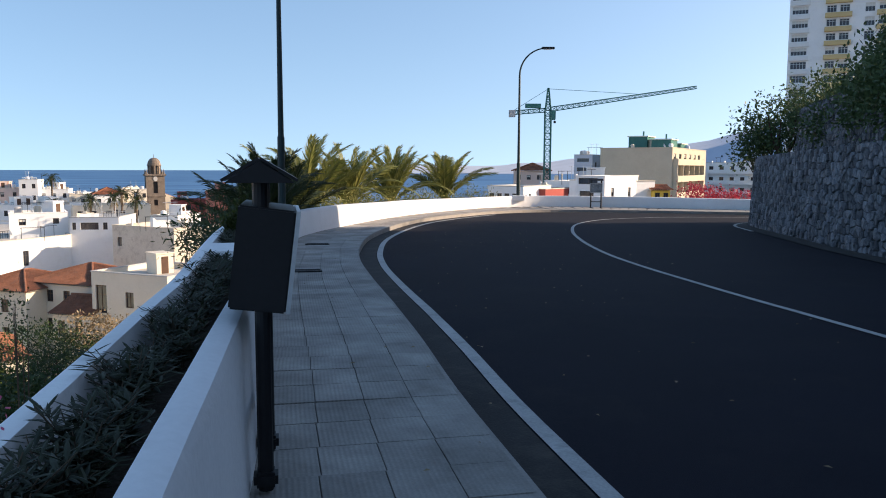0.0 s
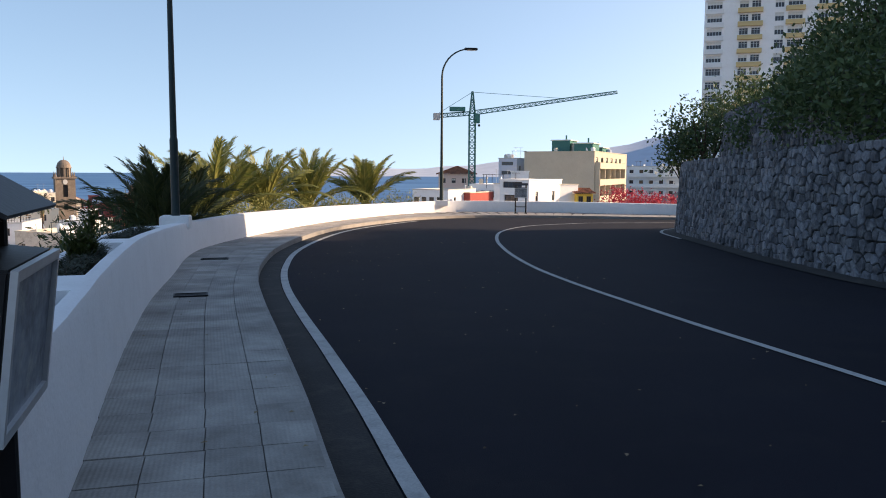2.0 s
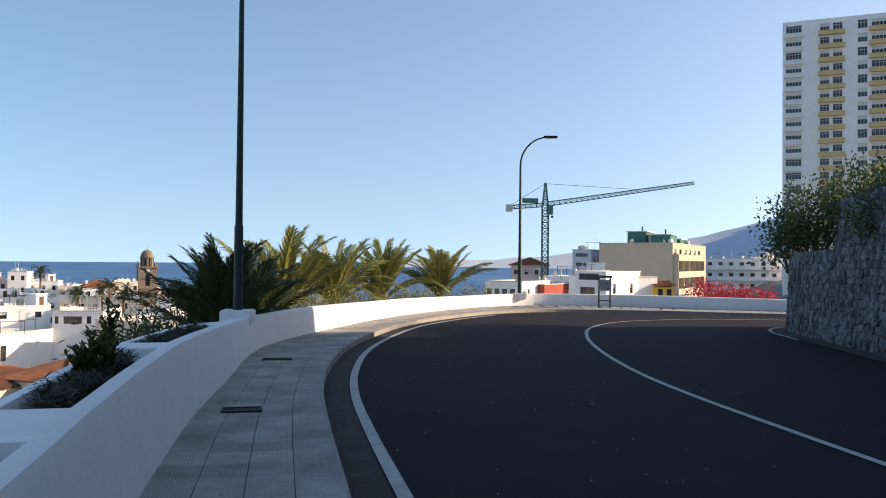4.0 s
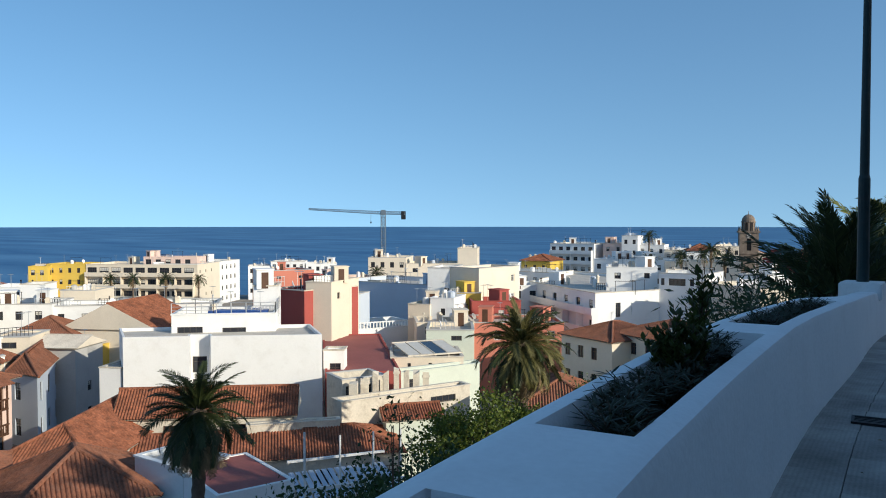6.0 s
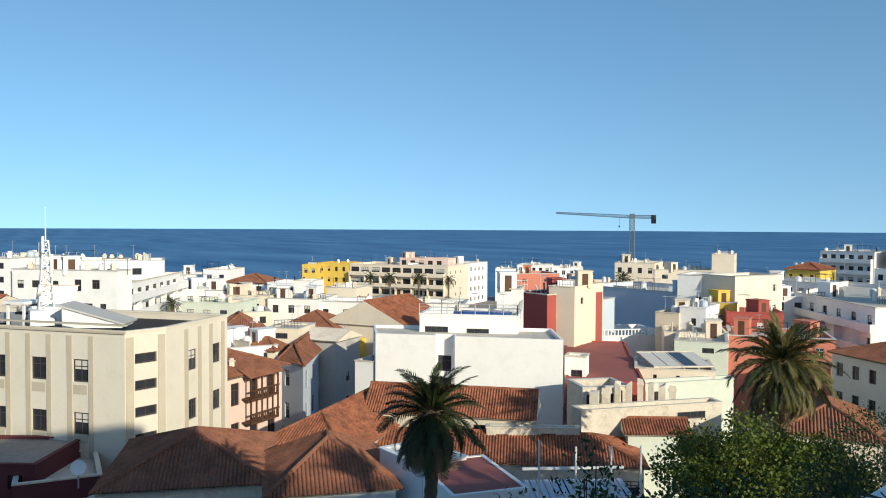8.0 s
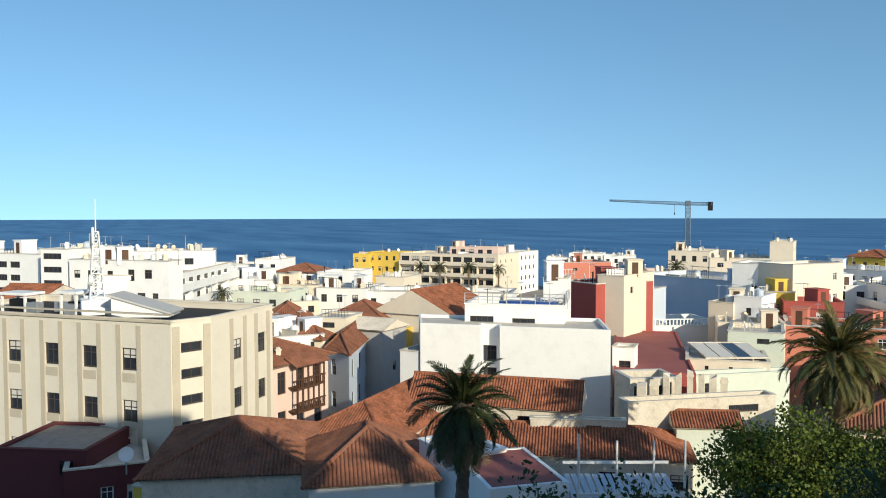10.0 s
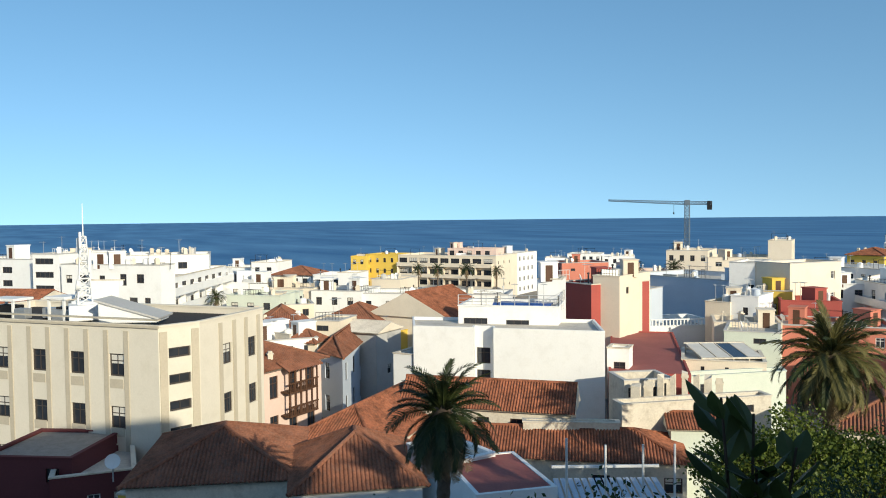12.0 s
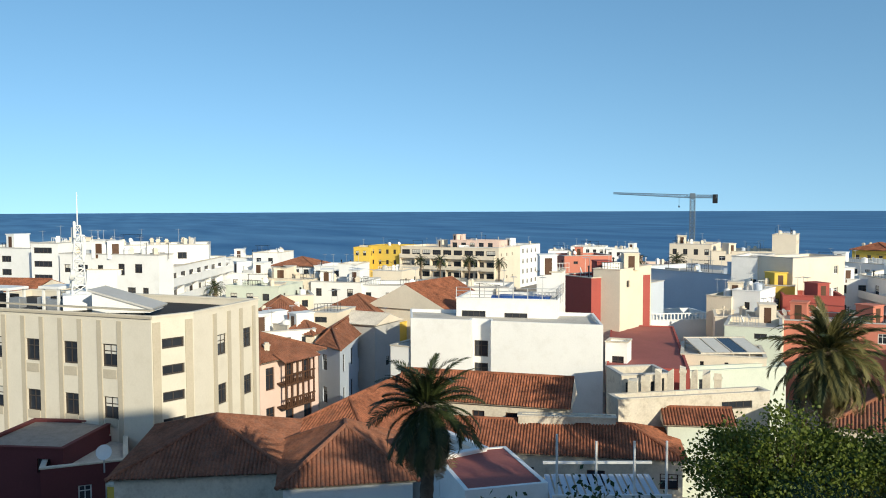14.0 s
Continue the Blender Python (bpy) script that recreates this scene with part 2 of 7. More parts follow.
def mesh_of(bm, name, materials, smooth=False):
    me = bpy.data.meshes.new(name)
    bmesh.ops.recalc_face_normals(bm, faces=bm.faces)
    bm.to_mesh(me)
    bm.free()
    for k in materials if isinstance(materials, (list, tuple)) else [materials]:
        me.materials.append(k)
    if smooth:
        me.shade_smooth()
    return me


def part(name, bm, material, parent=None, label="", m=None, smooth=False):
    return obj(name, mesh_of(bm, name, material, smooth), parent, m, label)


def raw_mesh(name, verts, faces, material, smooth=False):
    me = bpy.data.meshes.new(name)
    me.from_pydata([tuple(v) for v in verts], [], [tuple(f) for f in faces])
    for k in material if isinstance(material, (list, tuple)) else [material]:
        me.materials.append(k)
    if smooth:
        me.shade_smooth()
    return me


def box(bm, x0, y0, z0, x1, y1, z1, bevel=0.0, m=None, mi=0):
    g = bmesh.ops.create_cube(bm, size=1, matrix=Matrix.LocRotScale(((x0 + x1) / 2, (y0 + y1) / 2, (z0 + z1) / 2), None, (abs(x1 - x0), abs(y1 - y0), abs(z1 - z0))))
    vs = g["verts"]
    if bevel:
        es = list({e for v in vs for e in v.link_edges})
        g2 = bmesh.ops.bevel(bm, geom=es, offset=bevel, segments=2, affect="EDGES")
        vs = list({v for f in g2["faces"] for v in f.verts} | {v for v in vs if v.is_valid})
    if mi:
        for f in {f for v in vs for f in v.link_faces}:
            f.material_index = mi
    if m is not None:
        bmesh.ops.transform(bm, matrix=m, verts=vs)
    return vs


def tube(bm, pts, radii, seg=10):
    """A tube along a line of points with a radius at each."""
    pts = [Vector(p) for p in pts]
    rings = []
    for i, p in enumerate(pts):
        d = (pts[min(i + 1, len(pts) - 1)] - pts[max(i - 1, 0)]).normalized()
        a = d.cross(Vector((0.13, 0.99, 0.07))) if abs(d.y) < 0.9 else d.cross(Vector((1, 0, 0)))
        a.normalize()
        b2 = d.cross(a)
        rings.append([bm.verts.new(p + (a * math.cos(k * math.tau / seg) + b2 * math.sin(k * math.tau / seg)) * radii[i]) for k in range(seg)])
    for r0, r1 in zip(rings, rings[1:]):
        for k in range(seg):
            bm.faces.new((r0[k], r0[(k + 1) % seg], r1[(k + 1) % seg], r1[k]))
    bm.faces.new(rings[0][::-1])
    bm.faces.new(rings[-1])


class Line:
    """A smooth plan line through points, measured along its length."""

    def __init__(self, pts, step=0.25):
        p = [Vector(q) for q in pts]
        p = [p[0] * 2 - p[1]] + p + [p[-1] * 2 - p[-2]]
        out = []
        for i in range(1, len(p) - 2):
            n = max(2, int((p[i + 1] - p[i]).length / step))
            for k in range(n):
                t = k / n
                out.append(0.5 * ((2 * p[i]) + (p[i + 1] - p[i - 1]) * t + (2 * p[i - 1] - 5 * p[i] + 4 * p[i + 1] - p[i + 2]) * t * t + (3 * p[i] - p[i - 1] - 3 * p[i + 1] + p[i + 2]) * t ** 3))
        out.append(p[-2])
        self.p = out
        self.s = [0.0]
        for a, b3 in zip(out, out[1:]):
            self.s.append(self.s[-1] + (b3 - a).length)
        self.length = self.s[-1]

    def at(self, s):
        s = min(max(s, 0), self.length)
        i = int(np.searchsorted(self.s, s)) if s > 0 else 1
        i = min(max(i, 1), len(self.p) - 1)
        a, c = self.p[i - 1], self.p[i]
        f = (s - self.s[i - 1]) / max(1e-9, self.s[i] - self.s[i - 1])
        d = (c - a).normalized()
        return a + (c - a) * f, d, Vector((-d.y, d.x))

    def at_y(self, y):
        for i in range(1, len(self.p)):
            if self.p[i].y >= y:
                f = (y - self.p[i - 1].y) / max(1e-9, self.p[i].y - self.p[i - 1].y)
                return self.s[i - 1] + f * (self.s[i] - self.s[i - 1])
        return self.length

    def dist(self, x, y):
        """Signed distance: positive to the left of the line."""
        best, sign = 1e9, 1
        q = Vector((x, y))
        for i in range(0, len(self.p) - 1, 2):
            a, c = self.p[i], self.p[min(i + 2, len(self.p) - 1)]
            d = c - a
            f = min(1, max(0, (q - a).dot(d) / max(1e-9, d.length_squared)))
            r = q - a - d * f
            if r.length < best:
                best = r.length
                sign = 1 if d.x * r.y - d.y * r.x > 0 else -1
        return best * sign


def ground_z(y):
    return 0.0 if y < 8 else -0.018 * (min(y, 42) - 8)


WALL = Line([(2.6, -16), (0.9, -8), (-0.10, -3), (-0.62, 0), (-1.10, 2.9), (-1.36, 4.5), (-1.76, 6.4), (-2.12, 8.2), (-2.57, 10.7), (-2.93, 13.4), (-3.38, 16.6), (-3.44, 19.0), (-3.0, 22.4), (-1.80, 28.4), (0.0, 33.8), (2.2, 38.0), (5.0, 39.9), (10.0, 38.9), (14.0, 36.6), (20, 34.6), (40, 33)])
KERBL = Line([(4.2, -16), (2.4, -8), (1.35, -3), (0.80, 0), (0.23, 2.84), (-0.12, 4.55), (-0.40, 6.2), (-0.72, 7.9), (-1.22, 10.6), (-1.60, 13.0), (-1.84, 15.6), (-1.90, 19.1), (-1.52, 23.3), (-0.77, 27.4), (0.70, 31.4), (2.6, 34.9), (5.2, 36.8), (9.5, 36.3), (13.2, 34.6), (20, 32.8), (40, 31)])
CENTRE = Line([(8.6, -16), (6.9, -8), (5.7, -2), (4.9, 2.5), (4.15, 6.5), (3.8, 8.4), (3.5, 11), (3.30, 13.2), (3.22, 15.6), (3.38, 19), (3.82, 22.8), (4.65, 26.5), (6.1, 29.5), (8.0, 31.1), (10.6, 31.9), (20, 31.2), (40, 28.5)])
ROCK = Line([(24, -95), (14, -40), (11.5, -16), (9.6, 0), (8.5, 8), (8.22, 12.3), (8.32, 14.2), (8.6, 16.6), (9.0, 19.0), (9.65, 22.8), (10.25, 25.6), (11.6, 27.4), (15, 28.3), (25, 27.8), (45, 25)])


def strip(name, line, d0, d1, z0, z1, material, s0=0, s1=None, step=0.5, parent=None, skirt=0.0, label="", kind=""):
    """A band that follows a plan line, between two offsets to its left."""
    s1 = line.length if s1 is None else s1
    n = max(2, int((s1 - s0) / step))
    v, f = [], []
    for i in range(n + 1):
        p, d, nn = line.at(s0 + (s1 - s0) * i / n)
        for dd, zz in ((d0, z0), (d1, z1)):
            q = p + nn * dd
            v.append((q.x, q.y, ground_z(p.y) + zz))
        if skirt:
            q = p + nn * d0
            v.append((q.x, q.y, ground_z(p.y) + z0 - skirt))
    k = 3 if skirt else 2
    for i in range(n):
        a, c = i * k, (i + 1) * k
        f.append((a, c, c + 1, a + 1))
        if skirt:
            f.append((a, a + 2, c + 2, c))
    ob = obj(name, raw_mesh(name, v, f, material), parent)
    return tagged(ob, label, "", "", kind)

# ---- terrain, sea, mountain ----
def terrain_z(x, y):
    d = WALL.dist(x, y) if -45 < x < 60 and -40 < y < 90 else 1e3
    if d < -0.25:
        return -0.75
    z = -1.2 - 0.62 * max(0, d - 0.3)
    z = max(z, -20.5)
    c = -0.7 * x + 0.72 * y
    if c > 265:
        z = -20.5 - min(1, (c - 265) / 25) * 7
    if d > 900:
        z = -20.5 if c <= 265 else z
        if x > 30 and c <= 265:
            z += min(1, (x - 30) / 60) * 19.7
    return z


def axis(lo, hi, mid0, mid1, fine):
    a = list(np.arange(mid0, mid1, fine))
    r, s = mid1, fine
    while r < hi:
        a.append(r)
        s *= 1.35
        r += s
    a.append(hi)
    r, s, left = mid0, fine, []
    while r > lo:
        s *= 1.35
        r -= s
        left.append(max(r, lo))
    return left[::-1] + a


xs, ys = axis(-700, 4500, -44, 62, 2.0), axis(-4500, 2500, -38, 92, 2.0)
tv = [(x, y, terrain_z(x, y) + (0.25 * noise.noise((x * 0.15, y * 0.15, 0)) if WALL.dist(x, y) > 2 else 0)) for y in ys for x in xs]
tf = [(j * len(xs) + i, j * len(xs) + i + 1, (j + 1) * len(xs) + i + 1, (j + 1) * len(xs) + i) for j in range(len(ys) - 1) for i in range(len(xs) - 1)]
ground = tagged(obj("ground", raw_mesh("ground", tv, tf, TOWN)), "pale town ground sloping down below the road", "ground", kind="structure")
bm = bmesh.new()
bmesh.ops.create_circle(bm, cap_ends=True, segments=96, radius=4900, matrix=Matrix.Translation((0, 0, -24)))
tagged(part("water", bm, SEA), "deep blue sea with faint swell lines", "sea", kind="structure")

# mountain ridge; its haze is only the colour of MOUNT
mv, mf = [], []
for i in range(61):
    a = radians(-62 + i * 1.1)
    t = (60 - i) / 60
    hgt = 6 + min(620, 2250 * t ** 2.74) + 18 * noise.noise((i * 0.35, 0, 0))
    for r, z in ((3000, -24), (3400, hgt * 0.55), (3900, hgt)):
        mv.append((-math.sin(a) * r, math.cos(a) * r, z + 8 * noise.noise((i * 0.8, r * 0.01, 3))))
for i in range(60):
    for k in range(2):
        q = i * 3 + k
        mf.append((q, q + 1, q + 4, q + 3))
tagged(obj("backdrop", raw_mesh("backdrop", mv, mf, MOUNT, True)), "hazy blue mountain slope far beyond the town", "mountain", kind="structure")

# ---- road, kerb, pavement bed ----
n = 150
v, f = [], []
for i in range(n + 1):
    s = i / n
    p, d, nn = KERBL.at(s * KERBL.length)
    q, d2, n2 = ROCK.at(ROCK.at_y(-20) + s * (ROCK.length - ROCK.at_y(-20)))
    for k in range(9):
        x = p.lerp(q, k / 8)
        v.append((x.x, x.y, ground_z(min(p.y, x.y)) * (1 - k / 8) + ground_z(x.y) * k / 8 - 0.13))
for i in range(n):
    for k in range(8):
        a = i * 9 + k
        f.append((a, a + 1, a + 10, a + 9))
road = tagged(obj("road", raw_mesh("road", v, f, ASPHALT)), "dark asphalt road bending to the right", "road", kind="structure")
strip("gutter", KERBL, -0.36, -0.02, -0.118, -0.122, GUTTER, kind="structure", label="dirty dark gutter strip along the kerb")
strip("edge_line", KERBL, -0.49, -0.375, -0.121, -0.119, PAINT, kind="structure", label="worn white edge line painted on the asphalt", s1=KERBL.at_y(34))
strip("centre_line", CENTRE, -0.047, 0.047, -0.12, -0.12, PAINT, kind="structure", label="white centre line painted on the asphalt")
strip("edge_line_rock", ROCK, 0.42, 0.52, -0.119, -0.119, PAINT, kind="structure", label="worn white edge line along the rock wall", s0=ROCK.at_y(22.5))
strip("rock_gutter", ROCK, 0.0, 0.42, -0.09, -0.115, GUTTER, kind="structure", label="earthy gutter at the foot of the rock wall")
# pavement bed between kerb and wall, and the kerb itself
v, f = [], []
n = 160
for i in range(n + 1):
    s = i / n
    p, d, nn = KERBL.at(s * KERBL.length)
    w = WALL.dist(p.x, p.y)
    q = p + nn * (abs(w) + 0.12)
    for x, z in ((p, -0.02), (q, -0.02)):
        v.append((x.x, x.y, ground_z(p.y) + z))
for i in range(n):
    f.append((2 * i, 2 * i + 2, 2 * i + 3, 2 * i + 1))
pavement = tagged(obj("pavement", raw_mesh("pavement", v, f, JOINT)), "grey ribbed tile pavement along a low white wall", "pavement", kind="structure")
strip("kerb", KERBL, -0.025, 0.02, -0.004, -0.002, KERB, kind="structure", skirt=0.16, label="worn concrete kerb")

# ---- white parapet with planters ----
def wall_top(y):
    return float(np.interp(y, [-20, 5, 8, 10, 13, 17, 19, 22.5, 28, 30, 37, 60], [0.80, 0.80, 0.80, 0.77, 0.67, 0.48, 0.41, 0.37, 0.22, 0.19, 0.02, 0.02]))


OPEN = [(-14.0, 5.86), (6.62, 9.36), (9.95, 13.2)]
stations = sorted(set([round(a, 3) for a in np.arange(-15.5, 40, 0.5)] + [y + e for o in OPEN for y in o for e in (-0.02, 0.02)]))
smax = WALL.length
v, f = [], []
s_list = [WALL.at_y(y) for y in stations if y < 38] + list(np.arange(WALL.at_y(38) + 0.5, smax, 0.7))
rows_n = len(s_list)
for s in s_list:
    p, d, nn = WALL.at(s)
    y = p.y if s < WALL.at_y(38) else 38
    zt, zg = wall_top(y), ground_z(y)
    wide = float(np.interp(y, [13.6, 14.6], [0.60, 0.30]))
    inside = any(o[0] < y < o[1] for o in OPEN)
    deep = zt - 0.30 if inside else zt
    wob = 0.006 * noise.noise((s * 1.5, 0, 0))
    a0, a1 = (0.14, 0.48) if wide > 0.58 else (wide * 0.35, wide * 0.65)
    for off, z in ((-0.0, zg - 0.3), (0.005, zg + 0.02), (0.03 + wob, zt - 0.06), (0.045 + wob, zt - 0.015), (0.085 + wob, zt), (a0 + wob, zt), (a0 + 0.02, deep), (a1 - 0.02, deep), (a1 + wob, zt), (wide - 0.05, zt), (wide - 0.015, zt - 0.03), (wide, zt - 0.09), (wide + 0.03, -2.2)):
        q = p + nn * off
        v.append((q.x, q.y, z))
for i in range(rows_n - 1):
    for k in range(12):
        a = i * 13 + k
        f.append((a, a + 13, a + 14, a + 1))
wall_me = raw_mesh("wall_white", v, f, WALLWHITE, True)
wall_me.set_sharp_from_angle(angle=radians(50))
wall_w = tagged(obj("wall_white", wall_me), "low white-painted masonry parapet with planting troughs on top", "wall", kind="structure")
for o in OPEN:
    s0, s1 = WALL.at_y(o[0] + 0.05), WALL.at_y(o[1] - 0.05)
    v, f = [], []
    m2 = max(2, int((s1 - s0) / 0.15))
    for i in range(m2 + 1):
        p, d, nn = WALL.at(s0 + (s1 - s0) * i / m2)
        for k in range(5):
            q = p + nn * (0.16 + 0.30 * k / 4)
            v.append((q.x, q.y, wall_top(p.y) - 0.16 + 0.03 * noise.noise((q.x * 6, q.y * 6, 1))))
    for i in range(m2):
        for k in range(4):
            a = i * 5 + k
            f.append((a, a + 5, a + 6, a + 1))
    tagged(obj("soil", raw_mesh("soil", v, f, SOIL), wall_w), "dark earth in a planting trough")

# ---- hill with two rock tiers ----
def hill_tiers():
    prof = [(0.0, -0.4), (0.12, 1.95), (1.3, 2.05), (1.45, 3.7), (2.6, 4.3), (5, 7.0), (9, 10.0), (15, 11.5), (60, 12)]
    v, f = [], []
    n = 120
    for i in range(n + 1):
        p, d, nn = ROCK.at(i / n * ROCK.length)
        y = p.y if p.x < 13 or p.y < 0 else 40
        end = float(np.interp(y, [-40, -20, -8, 0, 7, 10, 13, 17, 24, 30], [1.9, 1.6, 1.25, 1.06, 1.04, 0.98, 0.86, 0.74, 0.54, 0.42]))
        # unseen crest, heights chosen so its shadow covers road, wall and lower roofs
        far = float(np.interp(y, [-40, -20, -8, 0, 8, 14, 18, 20, 22, 24, 27, 29, 32], [1.9, 1.6, 1.35, 1.35, 1.38, 1.4, 1.25, 1.21, 1.3, 1.5, 1.5, 1.2, 0.42]))
        mid = float(np.interp(y, [0, 14, 20, 23, 26, 28], [1.15, 1.16, 1.08, 0.85, 0.5, 0.42]))
        for k, (off, z) in enumerate(prof):
            q = p - nn * off
            zz = z * (far if k > 5 else mid if k > 4 else end if k > 3 else float(np.interp(p.y, [12, 26], [1.05, 0.92])) if z > 0 else 1)
            if k > 3:
                zz += 0.5 * noise.noise((q.x * 0.25, q.y * 0.25, 5))
            v.append((q.x, q.y, zz))
    m2 = len(prof)
    for i in range(n):
        for k in range(m2 - 1):
            a = i * m2 + k
            f.append((a, a + 1, a + m2 + 1, a + m2))
    me = raw_mesh("hillside", v, f, [MORTAR, EARTH])
    for poly in me.polygons:
        k = poly.index % (m2 - 1)
        poly.material_index = 0 if k in (0, 2) else 1
    return tagged(obj("wall_rock", me), "dark basalt rubble retaining wall in two tiers below a planted slope", "retaining wall", kind="structure")


hill = hill_tiers()

# ---- house builder ----
WIN = {}


def window_meshes(w, h, style):
    key = (round(w, 2), round(h, 2), style)
    if key not in WIN:
        fm = {"dark": DFRAME, "wood": WOOD}.get(style, WFRAME)
        bm = bmesh.new()
        t = min(0.09, w * 0.12)
        k = 2 if w < 1.0 else int(w / 0.8) + 1
        split = [(t, h * 0.66), (h * 0.66 + t * 0.6, h - t)] if h > 1.0 else [(t, h - t)]
        pw = (w - t * 2 - t * 0.6 * (k - 1)) / k
        holes = [(t + i * (pw + t * 0.6), z0, pw, z1 - z0) for i in range(k) for z0, z1 in split]
        add_panel(bm, Matrix.Identity(4), w, h, holes, 0.06)
        bmesh.ops.remove_doubles(bm, verts=bm.verts, dist=0.001)
        frame_me = mesh_of(bm, "frame", fm)
        bm = bmesh.new()
        box(bm, t * 0.5, 0.03, t * 0.5, w - t * 0.5, 0.045, h - t * 0.5)
        pane_me = mesh_of(bm, "pane", GLASS)
        bm = bmesh.new()
        box(bm, t, 0.022, h * 0.55, w - t, 0.029, h - t)
        blind_me = mesh_of(bm, "blind", BLIND)
        WIN[key] = (frame_me, pane_me, blind_me)
    return WIN[key]


def add_panel(bm, m, w, h, openings, deep):
    us = sorted({0.0, w, *[q for o in openings for q in (o[0], o[0] + o[2])]})
    vs = sorted({0.0, h, *[q for o in openings for q in (o[1], o[1] + o[3])]})
    us = [u for i, u in enumerate(us) if i == 0 or u - us[i - 1] > 0.004]
    vs = [q for i, q in enumerate(vs) if i == 0 or q - vs[i - 1] > 0.004]
    grid = {}

    def vert(u, y, z):
        key = (round(u, 3), round(y, 3), round(z, 3))
        if key not in grid:
            grid[key] = bm.verts.new(m @ Vector((u, y, z)))
        return grid[key]

    for u0, u1 in zip(us, us[1:]):
        for v0, v1 in zip(vs, vs[1:]):
            cu, cv = (u0 + u1) / 2, (v0 + v1) / 2
            if any(o[0] < cu < o[0] + o[2] and o[1] < cv < o[1] + o[3] for o in openings):
                continue
            bm.faces.new((vert(u0, 0, v0), vert(u1, 0, v0), vert(u1, 0, v1), vert(u0, 0, v1)))
    for u, v, a, c in openings:
        q = [(u, v), (u + a, v), (u + a, v + c), (u, v + c)]
        for (x0, z0), (x1, z1) in zip(q, q[1:] + q[:1]):
            bm.faces.new([bm.verts.new(m @ Vector(p)) for p in ((x0, 0, z0), (x1, 0, z1), (x1, deep, z1), (x0, deep, z0))])


def inset(pts, d):
    """The footprint drawn in by d (corners in order, inside to the left)."""
    out = []
    k = len(pts)
    for i in range(k):
        a, p, c = Vector(pts[i - 1]), Vector(pts[i]), Vector(pts[(i + 1) % k])
        d0, d1 = (p - a).normalized(), (c - p).normalized()
        n0, n1 = Vector((-d0.y, d0.x)), Vector((-d1.y, d1.x))
        s = n0 + n1
        out.append(p + s * (d / max(0.3, s.dot(n0))))
    return out


def tile_plane(v, f, p0, p1, up, a, b2, pitch=0.23, amp=0.09):
    """Barrel-tile columns on a roof plane from the eave p0-p1 up along the vector up; the ridge spans a to b2 of the eave's length."""
    p0, p1, up = Vector(p0), Vector(p1), Vector(up)
    e = p1 - p0
    length = e.length
    e.normalize()
    nrm = e.cross(up).normalized()
    if nrm.z < 0:
        nrm = -nrm
    n = max(4, int(length / pitch) * 4)
    base = len(v)
    sl = up.length
    rows = max(1, int(sl / 0.9))
    for i in range(n + 1):
        u = length * i / n
        hh = 1.0
        if a > 0 and u < a:
            hh = u / a
        if b2 < length and u > b2:
            hh = min(hh, (length - u) / max(1e-6, length - b2))
        off = amp * abs(math.sin(math.pi * u / pitch / 1.0)) * 1.3
        for r in range(rows + 1):
            q = r / rows * hh
            sag = -0.05 * math.sin(math.pi * q) + 0.03 * noise.noise((p0.x + u * 0.5, p0.y + q * 4, r * 0.7))
            v.append(p0 + e * u + up * q + nrm * (off + sag))
    for i in range(n):
        for r in range(rows):
            k = base + i * (rows + 1) + r
            f.append((k, k + rows + 1, k + rows + 2, k + 1))


def tile_roof(parent, pts, z, rise, kind="hip", over=0.35, material=None, name="roof"):
    """A tiled roof over a four-cornered footprint: hip, gable_x (ridge along the first edge) or gable_y."""
    q = [Vector((p[0], p[1], z)) for p in inset(pts, -over)]
    v, f = [], []
    w, d = (q[1] - q[0]).length, (q[2] - q[1]).length
    ridge = []
    if kind == "gable_y" or (kind == "hip" and w < d):
        q = q[1:] + q[:1]
        w, d = d, w
    ex, ey = (q[1] - q[0]) / w, (q[2] - q[1]) / d
    a = d / 2 if kind == "hip" else 0.0
    a = min(a, w / 2 - 0.01)
    upf = ey * (d / 2) + Vector((0, 0, rise))
    upb = -ey * (d / 2) + Vector((0, 0, rise))
    slopes = []

    def slope(*args):
        sv, sf = [], []
        tile_plane(sv, sf, *args)
        slopes.append((sv, sf))

    slope(q[0], q[1], upf, a, w - a)
    slope(q[2], q[3], upb, a, w - a)
    r0, r1 = q[0] + ex * a + upf, q[0] + ex * (w - a) + upf
    if kind == "hip":
        slope(q[1], q[2], -ex * a + Vector((0, 0, rise)), d / 2, d / 2)
        slope(q[3], q[0], ex * a + Vector((0, 0, rise)), d / 2, d / 2)
        ridge = [(r0, r1), (q[0], r0), (q[3], r0), (q[1], r1), (q[2], r1)]
    else:
        ridge = [(r0, r1)]
    material = material or TILE
    ob = None
    for sv, sf in slopes:
        ob = obj(name, raw_mesh(name, sv, sf, material), parent)
    for s, t in ridge:
        if (t - s).length > 0.2:
            bm = bmesh.new()
            tube(bm, [s + Vector((0, 0, 0.05)), t + Vector((0, 0, 0.05))], [0.13, 0.13], 7)
            part("ridge", bm, material, parent)
    bm = bmesh.new()
    vs = [bm.verts.new((p.x, p.y, z - 0.04)) for p in q]
    bm.faces.new(vs)
    if kind != "hip":
        for s, c0, c1 in ((r0, q[0], q[3]), (r1, q[1], q[2])):
            bm.faces.new([bm.verts.new(x) for x in (c0, c1, s)])
    part("soffit", bm, OLD if kind == "hip" else CREAM, parent)
    return ob


def grid(n, m, w, h, u0, du, v0, dv):
    return [(u0 + du * i, v0 + dv * j, w, h) for j in range(m) for i in range(n)]


